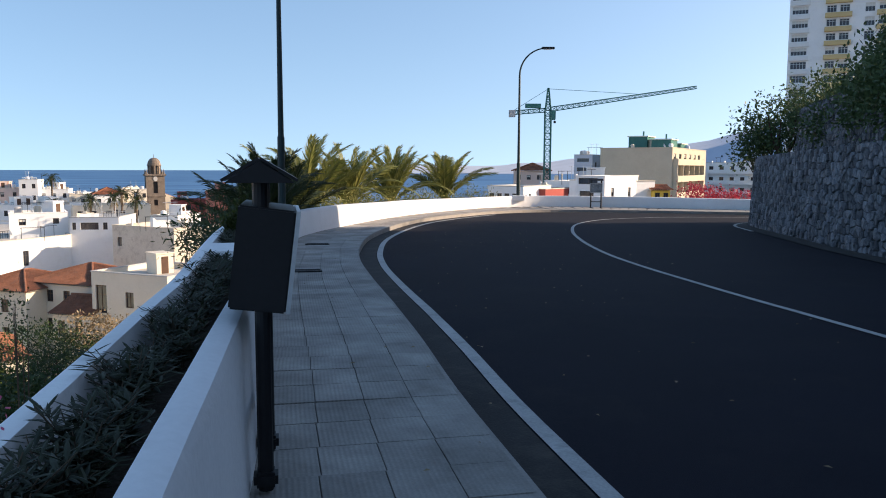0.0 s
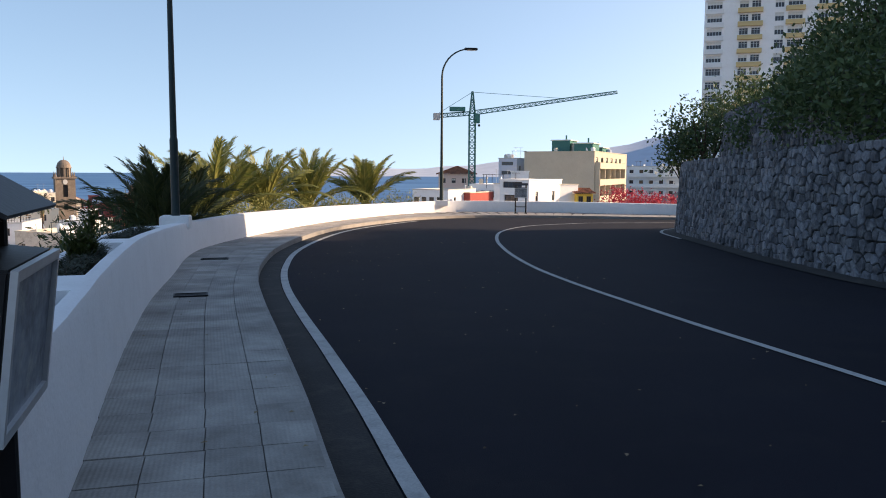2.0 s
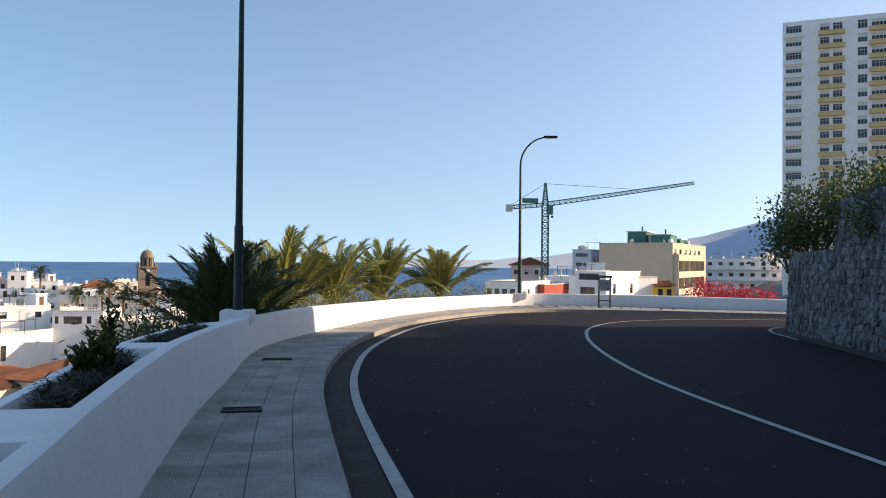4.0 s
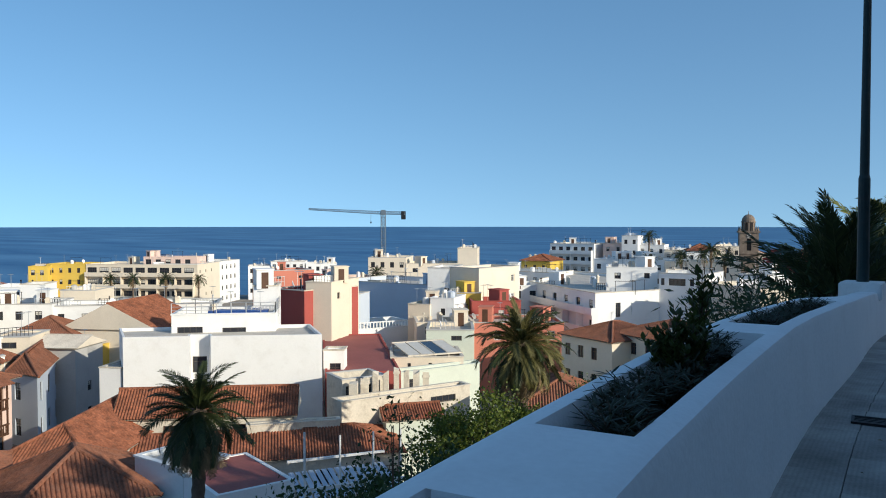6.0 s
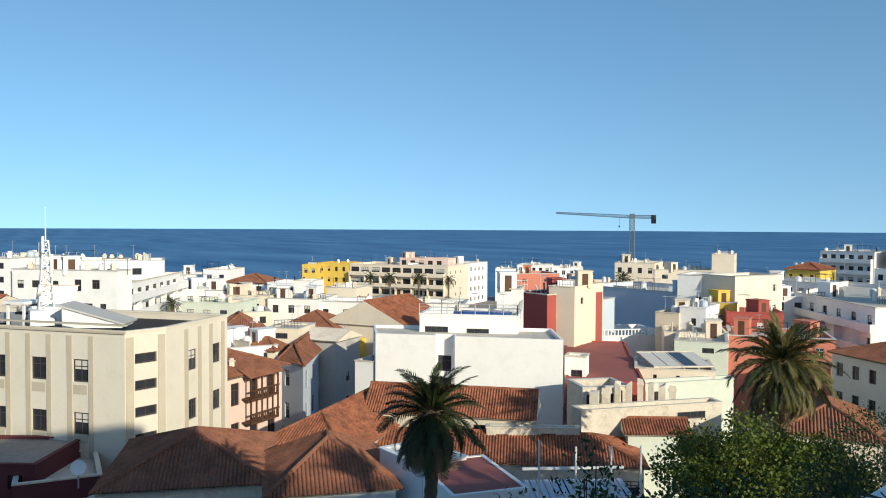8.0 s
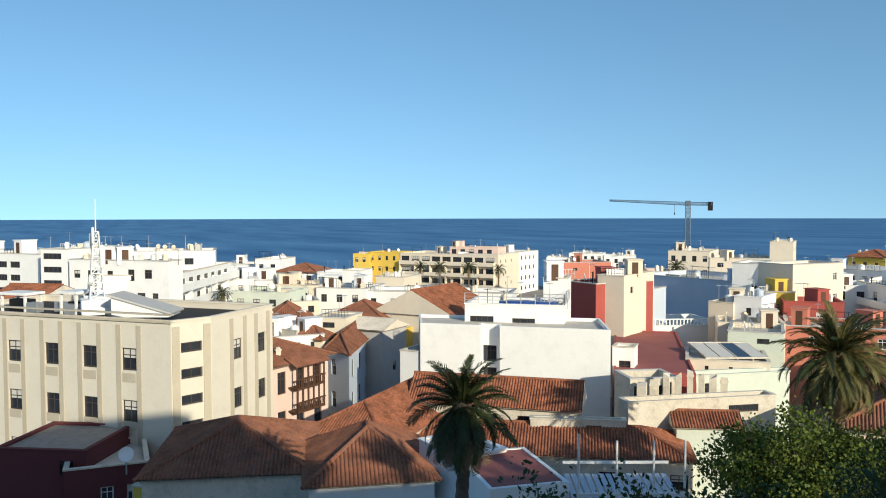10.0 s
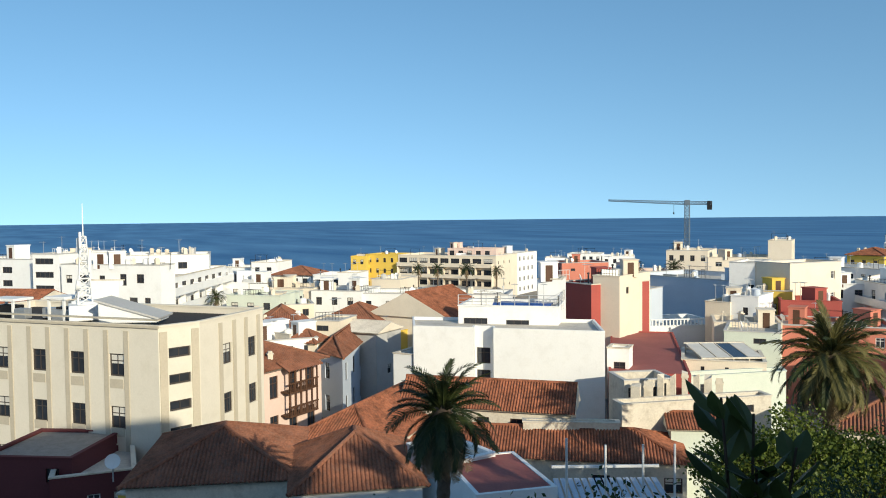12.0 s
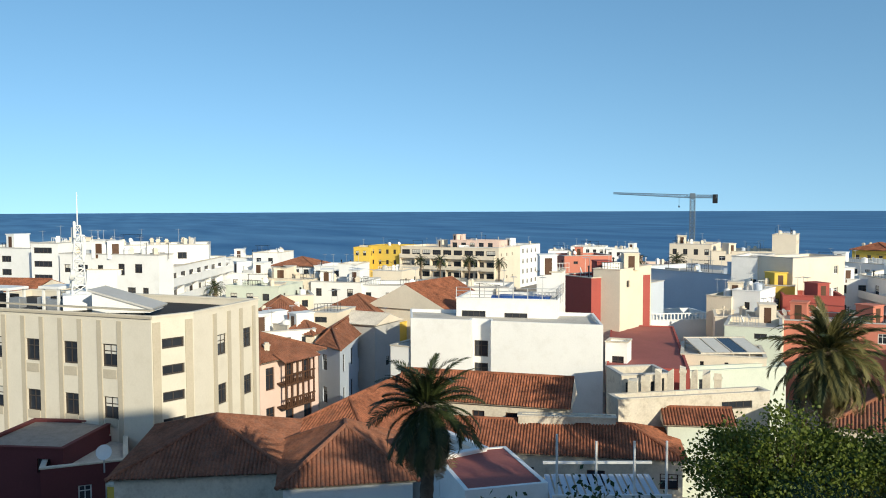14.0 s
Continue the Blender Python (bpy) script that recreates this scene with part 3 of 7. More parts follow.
def house(name, label, pts, z0, z1, wall, wins=None, style="dark", roof="flat", rise=1.5, roofmat=None, par=0.5, deck=None, clutter=0, bal=None, group="", coping=True, sides=True, blinds=0.25, over=0.35, cat="house", seed=1, size=1.0):
    """A building on a footprint of corners (first edge seen from the road, inside to the left), heights z0 to z1, with
    openings on its edges {edge: [(along, below the top, width, height)]}."""
    rnd = random.Random(seed * 7919 + int(abs(pts[0][0]) * 10))
    org = Vector((pts[0][0], pts[0][1]))
    e = thing(name, label, cat, (org.x, org.y, z0), 0, group, size=size)
    loc = [Vector(p) - org for p in pts]
    hgt = z1 - z0
    bm = bmesh.new()
    wins = dict(wins or {})
    k = len(loc)
    for i in (1, 3):
        w = (loc[(i + 1) % k] - loc[i]).length
        if sides and k == 4 and i not in wins and w > 3.4 and rnd.random() < 0.75:
            nw = max(1, int(w / 3.2))
            wins[i] = [o for o in grid(nw, 3, rnd.choice([0.6, 0.8, 0.9]), rnd.choice([0.8, 1.1, 1.3]), w / nw * 0.5 - 0.4, w / nw, 0.9 + rnd.random() * 0.6, 2.9) if rnd.random() < 0.7]
    placed = []
    for i in range(k):
        p, q = loc[i], loc[(i + 1) % k]
        w = (q - p).length
        m = Matrix.Translation((p.x, p.y, 0)) @ Matrix.Rotation(math.atan2(q.y - p.y, q.x - p.x), 4, "Z")
        op = [(u, hgt - v - hh, ww, hh) for u, v, ww, hh in wins.get(i, []) if u > 0.05 and u + ww < w - 0.05 and hgt - v - hh > 0.2]
        add_panel(bm, m, w, hgt, op, 0.22)
        placed += [(m, o) for o in op]
    if roof == "flat":
        inn = inset(loc, 0.22)
        for i in range(k):
            p, q, a, c = loc[i], loc[(i + 1) % k], inn[i], inn[(i + 1) % k]
            bm.faces.new([bm.verts.new(x) for x in ((p.x, p.y, hgt), (q.x, q.y, hgt), (c.x, c.y, hgt), (a.x, a.y, hgt))])
            bm.faces.new([bm.verts.new(x) for x in ((a.x, a.y, hgt), (c.x, c.y, hgt), (c.x, c.y, hgt - par), (a.x, a.y, hgt - par))])
    bmesh.ops.remove_doubles(bm, verts=bm.verts, dist=0.002)
    part("wall", bm, wall, e)
    if roof == "flat" and coping:
        bm = bmesh.new()
        outer, inner = inset(loc, -0.07), inset(loc, 0.27)
        for i in range(k):
            j = (i + 1) % k
            lo = [Vector((p.x, p.y, hgt - 0.02)) for p in (outer[i], outer[j], inner[j], inner[i])]
            hi = [p + Vector((0, 0, 0.11)) for p in lo]
            vs = [bm.verts.new(p) for p in lo + hi]
            for q in ((4, 5, 6, 7), (0, 1, 5, 4), (2, 3, 7, 6), (3, 2, 1, 0)):
                bm.faces.new([vs[x] for x in q])
        part("coping", bm, rnd.choice([wall, wall, OLD, GREY]), e)
    if roof == "flat":
        bm = bmesh.new()
        bm.faces.new([bm.verts.new((p.x, p.y, hgt - par + 0.01)) for p in inset(loc, 0.2)])
        part("roof", bm, deck or FLATROOF, e)
    else:
        tile_roof(e, [(p.x, p.y) for p in loc], hgt, rise, roof, over, roofmat)
    for m, o in placed:
        fm, pm, bl = window_meshes(o[2], o[3], style)
        wo = obj("window", fm, e, m @ Matrix.Translation((o[0], 0.12, o[1])))
        obj("pane", pm, wo)
        if rnd.random() < blinds and o[3] > 0.8:
            obj("blind", bl, wo)
    if bal:
        i, rows, v0, dv, u0, u1, outw = bal
        p, q = loc[i], loc[(i + 1) % k]
        m = Matrix.Translation((p.x, p.y, 0)) @ Matrix.Rotation(math.atan2(q.y - p.y, q.x - p.x), 4, "Z")
        for r in range(rows):
            zz = hgt - v0 - dv * r
            bm = bmesh.new()
            box(bm, u0, -outw, zz - 0.16, u1, -0.003, zz)
            box(bm, u0, -outw, zz, u1, -outw + 0.10, zz + 0.85)
            n = max(1, int((u1 - u0) / 4.5))
            for s in range(n + 1):
                x = u0 + (u1 - u0 - 0.14) * s / n
                box(bm, x, -outw + 0.1, zz, x + 0.14, -0.003, zz + dv - 0.16 if r else zz + 0.9)
            part("balcony", bm, wall, e, m=m)
    if clutter:
        inn = inset(loc, 0.8)
        for c in range(clutter * 3 if roof == "flat" else clutter):
            f0, f1 = rnd.random(), rnd.random()
            x = inn[0].lerp(inn[1], f0).lerp(inn[3 % k].lerp(inn[2], f0), f1 * 0.8)
            zz = hgt - (par if roof == "flat" else -0.2)
            bm = bmesh.new()
            kind = rnd.choice(["tank", "chimney", "antenna", "stairhead", "antenna", "dish", "chimney", "low_wall", "railing", "vent_pipe", "clothes_line", "antenna"]) if roof == "flat" else "chimney"
            mt = WHITE
            if kind == "tank":
                bmesh.ops.create_cone(bm, cap_ends=True, segments=14, radius1=0.5, radius2=0.46, depth=1.0, matrix=Matrix.Translation((0, 0, 0.65)))
                bmesh.ops.create_cone(bm, cap_ends=True, segments=14, radius1=0.46, radius2=0.15, depth=0.15, matrix=Matrix.Translation((0, 0, 1.22)))
                box(bm, -0.5, -0.5, 0, 0.5, 0.5, 0.15)
                mt = rnd.choice([WHITE, GREY, BLUEW])
            elif kind == "chimney":
                box(bm, -0.25, -0.25, 0, 0.25, 0.25, 1.0)
                box(bm, -0.33, -0.33, 1.0, 0.33, 0.33, 1.1)
                box(bm, -0.2, -0.2, 1.1, 0.2, 0.2, 1.3)
                mt = rnd.choice([WHITE, CREAM, OLD])
            elif kind == "antenna":
                tube(bm, [(0, 0, 0), (0, 0, 2.6)], [0.03, 0.025], 5)
                for j in range(5):
                    tube(bm, [(-0.4 + 0.04 * j, j * 0.16 - 0.3, 2.5), (0.4 - 0.04 * j, j * 0.16 - 0.3, 2.5)], [0.015, 0.015], 4)
                tube(bm, [(0, -0.4, 2.5), (0, 0.45, 2.5)], [0.015, 0.015], 4)
                mt = METAL
            elif kind == "low_wall":
                box(bm, -1.3, -0.1, 0, 1.3, 0.1, 0.9)
                box(bm, -1.35, -0.14, 0.9, 1.35, 0.14, 0.97)
                mt = rnd.choice([WHITE, wall, OLD])
            elif kind == "railing":
                for j in range(9):
                    box(bm, -1.6 + 0.4 * j - 0.02, -0.02, 0, -1.6 + 0.4 * j + 0.02, 0.02, 1.0)
                box(bm, -1.65, -0.03, 1.0, 1.65, 0.03, 1.06)
                box(bm, -1.65, -0.02, 0.5, 1.65, 0.02, 0.54)
                mt = rnd.choice([DARKMETAL, METAL, WFRAME])
            elif kind == "vent_pipe":
                tube(bm, [(0, 0, 0), (0, 0, 1.3)], [0.09, 0.09], 8)
                tube(bm, [(0, 0, 1.3), (0, 0, 1.45), (0, 0, 1.5)], [0.16, 0.14, 0.03], 8)
                mt = rnd.choice([METAL, OLD, DARKMETAL])
            elif kind == "clothes_line":
                for j in (-1.4, 1.4):
                    tube(bm, [(j, 0, 0), (j, 0, 1.9)], [0.035, 0.035], 6)
                    tube(bm, [(j, -0.5, 1.85), (j, 0.5, 1.85)], [0.025, 0.025], 5)
                for j in (-0.45, 0, 0.45):
                    tube(bm, [(-1.4, j, 1.87), (1.4, j, 1.87)], [0.012, 0.012], 4)
                mt = DARKMETAL
            elif kind == "dish":
                tube(bm, [(0, 0, 0), (0, 0, 0.7)], [0.03, 0.03], 6)
                bmesh.ops.create_cone(bm, cap_ends=True, segments=16, radius1=0.12, radius2=0.45, depth=0.14, matrix=Matrix.Translation((0, 0, 0.9)) @ Matrix.Rotation(radians(70), 4, "Y"))
                mt = WHITE
            else:
                box(bm, -0.9, -1.1, 0, 0.9, 1.1, 2.0)
                box(bm, -1.0, -1.2, 2.0, 1.0, 1.2, 2.12)
                box(bm, -0.4, -1.12, 0.02, 0.35, -1.08, 1.75, mi=1)
                mt = wall
            part({"tank": "water_tank"}.get(kind, kind), bm, [mt, WOOD] if kind == "stairhead" else mt, e, m=pose(x.x, x.y, zz, 0, 0, rnd.uniform(0, 90)))
    return e


# ---- the town ----
house("house", "plain white modern house with a recessed bay of windows", [(-71.18, 39.65), (-67.1, 44.14), (-68.05, 44.82), (-66.82, 46.04), (-65.74, 45.5), (-58.66, 53.11), (-65.6, 57.33), (-77.57, 42.51)], -23.39, -9.19, WHITE, wins={2: [(0.14, 2.11, 1.36, 1.56), (0.14, 4.28, 1.36, 1.56), (0.14, 6.46, 1.36, 1.56)]}, par=0.34, coping=False, blinds=0)
house("house", "lower white wing of the modern house", [(-73.35, 38.43), (-71.58, 39.65), (-76.07, 46.45), (-77.98, 45.23)], -23.39, -12.13, WHITE, par=0.41)
house("house", "white set-back roof storey with dark windows", [(-72.26, 45.23), (-65.74, 52.98), (-70.36, 57.06), (-77.02, 49.31)], -23.39, -7.7, WHITE, wins={0: [(4.9, 1.36, 2.31, 1.63), (0.54, 1.22, 2.45, 2.04)]}, par=0.54, clutter=2)
house("house", "white lift tower on the modern house roof", [(-71.18, 54.2), (-69.41, 56.11), (-72.54, 58.83), (-74.3, 56.92)], -23.39, -5.32, WHITE, par=0.27, clutter=2, seed=4)
house("house", "small white annex beside the modern house", [(-60.57, 54.88), (-59.07, 56.24), (-60.43, 57.87), (-61.93, 56.51)], -23.39, -11.15, WHITE, wins={0: [(0.61, 1.29, 1.09, 1.5)]}, par=0.41, sides=False)
house("house", "pale pink old house with brown tiled roof", [(-75.13, 25.86), (-79.36, 32.9), (-87.17, 28.29), (-82.81, 21.25)], -22.0, -13.02, PINK, wins={0: grid(5, 2, 1.15, 2.18, 0.77, 2.62, 0.7, 3.84)}, style="wood", roof="hip", rise=1.92, roofmat=TILE_OLD, clutter=1, over=0.64)
# white house; the blue of its shaded flank is put into the wall colour
house("house", "white corner house with a shaded blue flank", [(-84.08, 34.45), (-79.56, 35.3), (-93.97, 44.22), (-98.73, 43.12)], -22.0, -13.28, BLUEW, wins={0: grid(1, 2, 0.98, 1.71, 0.85, 2.44, 0.98, 3.54), 1: grid(4, 2, 1.1, 1.95, 1.47, 4.03, 0.85, 3.54)}, roof="hip", rise=1.71, roofmat=TILE_OLD, clutter=1)
house("house", "ochre yellow house with grey roof", [(-95.97, 38.12), (-89.15, 42.28), (-94.16, 50.49), (-100.98, 46.33)], -22.0, -13.09, YELLOW, wins={0: grid(2, 1, 0.96, 1.28, 0.99, 2.93, 1.28, 3.2)}, clutter=2)
house("house", "brown roofed white house behind the street", [(-96.71, 30.24), (-94.87, 36.19), (-104.17, 39.0), (-106.0, 33.05)], -22.0, -12.21, WHITE, wins={0: grid(3, 2, 0.86, 1.08, 0.63, 2.13, 0.54, 3.03)}, roof="hip", rise=2.38, roofmat=TILE_OLD, clutter=2)
house("house", "long house with dark brown tile roof", [(-99.39, 38.02), (-93.18, 45.6), (-101.39, 52.23), (-107.5, 44.65)], -22.0, -12.55, CREAM, wins={0: grid(4, 2, 0.84, 1.05, 0.74, 2.32, 0.63, 2.95)}, roof="hip", rise=2.53, roofmat=TILE_OLD, clutter=2, seed=3)
house("house", "small pavilion with pyramid tile roof", [(-88.01, 31.9), (-85.58, 34.22), (-87.66, 36.42), (-90.09, 34.22)], -22.0, -12.55, CREAM, wins={0: grid(2, 1, 0.69, 0.81, 0.38, 1.45, 0.29, 2.32)}, roof="hip", rise=1.27, roofmat=TILE_OLD)
house("house", "low white flat-roofed house with vent stacks", [(-86.56, 28.31), (-85.96, 34.74), (-94.45, 35.47), (-95.05, 29.04)], -22.0, -11.97, WHITE, wins={0: grid(3, 1, 0.97, 0.73, 0.58, 2.15, 0.73, 2.43)}, clutter=3)
house("house", "cream flat-roofed box house", [(-91.9, 35.41), (-89.24, 38.4), (-93.34, 42.16), (-96.0, 39.06)], -22.0, -10.77, CREAM, wins={0: grid(1, 1, 1.55, 0.66, 1.11, 3.77, 0.55, 2.22)}, par=0.22, clutter=1)
house("house", "weathered grey shed with metal roof", [(-90.23, 39.14), (-86.34, 41.92), (-89.56, 46.47), (-93.45, 43.69)], -22.0, -12.13, GREY, roof="gable_x", rise=1.0, roofmat=FLATROOF)
house("house", "cream gabled house with red tile roof", [(-98.47, 45.71), (-88.11, 52.41), (-94.39, 62.15), (-104.76, 55.34)], -22.0, -11.41, PALE, wins={0: [(1.05, 0.63, 0.52, 1.05)]}, roof="gable_y", rise=3.14, over=0.26, clutter=1)
house("house", "white terrace wall with small windows", [(-107.1, 47.73), (-94.04, 64.67), (-99.75, 69.05), (-112.81, 52.12)], -22.0, -9.49, WHITE, wins={0: grid(7, 1, 0.82, 0.82, 1.05, 2.92, 1.02, 3.06)}, clutter=5, seed=9)
house("house", "dark red house with plain gable flank", [(-82.44, 64.86), (-76.38, 65.29), (-77.02, 74.74), (-83.07, 74.32)], -22.0, -6.87, REDP, wins={0: [(0.64, 1.27, 0.53, 0.64)]}, clutter=3, par=0.32)
house("house", "narrow cream tower house", [(-77.4, 66.34), (-74.24, 67.75), (-77.94, 75.71), (-81.1, 74.19)], -22.0, -5.87, CREAM, par=0.27, clutter=2, seed=5)
house("house", "beige house with a shaded flank", [(-76.63, 69.75), (-77.17, 73.51), (-85.67, 72.33), (-85.13, 68.56)], -22.0, -8.04, CREAM, par=0.32)
house("house", "grey blue house with small windows", [(-77.44, 73.51), (-80.19, 79.84), (-87.9, 76.57), (-85.26, 70.23)], -22.0, -8.15, BLUEW, wins={0: grid(1, 3, 0.95, 1.16, 1.32, 3.59, 0.74, 2.75)}, par=0.32, clutter=1)
# wall turned from the sun; its bluish shade is painted with BLUEW
house("house", "large windowless house wall with bluish shade in its colour", [(-102.1, 92.79), (-83.0, 95.19), (-84.8, 109.09), (-103.9, 106.69)], -22.0, -8.28, BLUEW, clutter=5, seed=2, par=0.7)
house("house", "tall white house with pale flank", [(-80.85, 92.59), (-77.83, 94.2), (-81.96, 102.26), (-85.08, 100.65)], -22.0, -5.38, WHITE, wins={0: [(2.62, 3.02, 0.7, 1.61)]}, par=0.3)
house("house", "tall cream house with a row of windows", [(-77.97, 94.37), (-72.32, 94.37), (-72.32, 104.46), (-77.87, 104.46)], -22.0, -5.25, PALE, wins={0: [(1.01, 2.93, 0.55, 0.91), (1.82, 2.93, 0.55, 0.91), (2.62, 2.93, 0.55, 0.91)]}, par=0.3, style="white", blinds=0)
house("house", "pale yellow apartment house with roof sheds", [(-128.5, 125.39), (-121.6, 130.29), (-128.5, 140.09), (-135.41, 135.19)], -22.0, -6.31, PALE, wins={0: grid(4, 3, 0.9, 1.2, 0.62, 2.15, 1.0, 2.9)}, clutter=5)
house("house", "long pale yellow apartment house", [(-121.5, 130.19), (-112.8, 138.59), (-121.1, 147.19), (-129.8, 138.89)], -22.0, -7.63, PALE, wins={0: grid(3, 1, 1.2, 0.9, 1.53, 4.27, 1.0, 2.9)}, clutter=4, seed=6)
house("house", "tall pale apartment house with roof rail", [(-113.2, 138.19), (-109.7, 140.79), (-115.5, 148.89), (-119.0, 146.29)], -22.0, -4.21, PALE, clutter=2, par=0.6)
house("house", "cream terrace with flat parapet", [(-88.3, 113.69), (-82.9, 117.79), (-89.0, 125.79), (-94.4, 121.69)], -22.0, -7.81, CREAM, wins={0: grid(4, 2, 0.9, 1.1, 0.49, 1.88, 0.8, 2.9)}, clutter=3)
house("house", "white and salmon house with flat roof", [(-143.3, 109.09), (-140.2, 119.59), (-149.8, 122.39), (-152.91, 111.89)], -22.0, -9.18, SALMON, wins={0: grid(2, 1, 1.0, 0.6, 2.08, 5.15, 1.2, 2.8)}, clutter=3, par=0.4)
house("house", "cream flat house with roof terrace", [(-121.1, 104.19), (-114.3, 113.19), (-121.5, 118.59), (-128.3, 109.59)], -22.0, -9.44, PINK, wins={0: grid(5, 1, 1.0, 1.0, 0.67, 2.34, 0.9, 2.8)}, clutter=4, seed=8)
house("house", "small white seafront house", [(-189.0, 136.0), (-185.5, 140.89), (-191.91, 145.59), (-195.5, 140.69)], -22.0, -10.87, WHITE, wins={0: grid(3, 3, 0.9, 1.2, 0.55, 2.0, 0.8, 2.8)}, clutter=3)
house("house", "white seafront house with roof rooms", [(-186.2, 141.79), (-179.41, 148.5), (-185.1, 154.19), (-191.8, 147.39)], -22.0, -9.7, WHITE, wins={0: grid(5, 3, 0.9, 1.2, 0.51, 1.92, 0.8, 2.8)}, clutter=4)
house("house", "white seafront house with flat roof", [(-179.2, 148.79), (-173.5, 155.69), (-179.7, 160.79), (-185.41, 153.89)], -22.0, -10.39, WHITE, wins={0: grid(4, 3, 0.9, 1.2, 0.7, 2.3, 0.8, 2.8)}, clutter=4, seed=3)
house("hotel", "cream hotel with rows of long balconies", [(-197.91, 93.99), (-173.91, 110.59), (-181.91, 122.09), (-205.91, 105.49)], -22.0, -8.97, CREAM, wins={0: grid(9, 4, 2.5, 2.0, 0.33, 3.17, 0.75, 2.9)}, bal=(0, 4, 2.8, 2.9, 0.3, 28.5, 1.3), clutter=6, cat="hotel")
house("house", "cream hotel roof storey with pink trim", [(-190.2, 105.19), (-179.1, 113.79), (-182.8, 118.59), (-193.8, 109.99)], -22.0, -7.28, PINK, wins={0: grid(5, 1, 1.4, 1.5, 0.58, 2.56, 0.6, 3.0)}, clutter=3)
house("house", "white stepped apartment wing with small windows", [(-177.41, 112.59), (-191.0, 134.5), (-201.2, 128.19), (-187.6, 106.29)], -22.0, -8.94, WHITE, wins={0: grid(9, 4, 0.9, 1.2, 0.88, 2.67, 1.0, 2.8)}, clutter=4)
house("house", "yellow apartment house with dark openings", [(-205.6, 83.19), (-202.7, 86.69), (-209.7, 92.39), (-212.6, 88.89)], -22.0, -9.35, YELLOW, wins={0: grid(2, 3, 0.9, 1.3, 0.6, 2.1, 0.9, 2.9)}, clutter=1)
house("house", "yellow apartment wing with flat roof", [(-205.6, 87.79), (-197.8, 94.29), (-203.6, 101.19), (-211.3, 94.69)], -22.0, -8.92, YELLOW, wins={0: grid(4, 2, 0.8, 1.2, 0.72, 2.25, 1.0, 2.9)}, clutter=2)
house("house", "white box house below the hotel", [(-127.3, 51.8), (-124.9, 54.4), (-128.6, 57.8), (-131.0, 55.09)], -22.0, -7.89, WHITE, par=0.3)
house("house", "cream flat house below the hotel", [(-132.2, 59.8), (-128.0, 63.59), (-133.41, 69.49), (-137.6, 65.7)], -22.0, -9.63, CREAM, clutter=2)
house("hotel", "white hotel tower with bands of dark glazing", [(-110.42, 6.53), (-107.83, 9.43), (-115.49, 16.37), (-118.18, 13.36)], -22.0, -2.69, WHITE, wins={0: [(0.31, 0.52, 2.69, 0.72), (0.31, 2.17, 2.69, 0.72), (0.31, 3.83, 2.69, 0.72), (0.31, 5.49, 2.69, 0.72), (0.31, 7.14, 2.69, 0.72)]}, clutter=2, blinds=0, cat="hotel")
house("hotel", "long white hotel with flat roof terraces", [(-106.51, 9.58), (-96.77, 19.63), (-98.66, 21.51), (-108.39, 11.36)], -22.0, -3.87, WHITE, wins={0: [(2.62, 1.26, 1.47, 0.84), (5.44, 1.26, 0.84, 1.26), (8.37, 1.05, 0.94, 1.36), (2.09, 3.77, 1.47, 0.94), (9.63, 3.77, 1.15, 1.26), (6.91, 3.77, 0.94, 1.36), (10.68, 1.05, 1.05, 1.05), (0.63, 1.26, 0.94, 0.94), (4.4, 3.77, 1.05, 1.26), (11.72, 3.77, 0.84, 1.26), (0.52, 6.07, 2.3, 0.94), (4.19, 6.07, 2.3, 0.94), (7.96, 6.07, 2.3, 0.94)]}, clutter=7, cat="hotel")
house("hotel", "white hotel wing with long balconies", [(-98.42, 20.02), (-120.85, 31.95), (-124.87, 24.25), (-102.43, 12.33)], -22.0, -5.64, WHITE, wins={0: grid(9, 4, 1.73, 1.41, 0.64, 3.01, 0.76, 2.06)}, bal=(0, 4, 2.06, 2.06, 0.33, 26.56, 0.87), cat="hotel", blinds=0)
house("hotel", "white upper hotel block behind the terraces", [(-117.51, 12.28), (-113.96, 28.27), (-121.96, 29.99), (-125.5, 14.0)], -22.0, -3.51, WHITE, wins={0: grid(6, 1, 1.21, 0.91, 0.83, 2.86, 1.01, 3.04)}, clutter=8, cat="hotel", seed=5)
house("hotel", "white apartment house with long window bands", [(-123.2, -1.8), (-114.6, 6.4), (-121.5, 13.6), (-130.1, 5.4)], -22.0, -3.53, WHITE, wins={0: grid(4, 5, 1.7, 0.8, 0.25, 2.2, 1.0, 1.7)}, clutter=2, cat="hotel", blinds=0)
house("house", "low house with orange tile roof beside hotel", [(-96.78, 1.41), (-93.13, 6.05), (-99.33, 10.7), (-102.87, 6.05)], -22.0, -7.44, WHITE, wins={0: grid(3, 1, 0.89, 0.66, 0.41, 1.69, 0.66, 2.21)}, roof="gable_x", rise=1.33)
house("house", "white shore house with small roof room", [(-164.6, 39.9), (-159.7, 45.3), (-165.6, 50.7), (-170.5, 45.4)], -22.0, -8.54, WHITE, wins={0: grid(3, 2, 0.9, 1.1, 0.63, 2.17, 1.0, 2.8)}, clutter=3)
house("house", "white villa near the shore", [(-156.91, 44.3), (-153.7, 48.49), (-160.0, 53.4), (-163.2, 49.2)], -22.0, -7.27, WHITE, wins={0: grid(2, 2, 1.0, 1.1, 0.73, 2.45, 1.0, 2.8)}, clutter=2, seed=7)
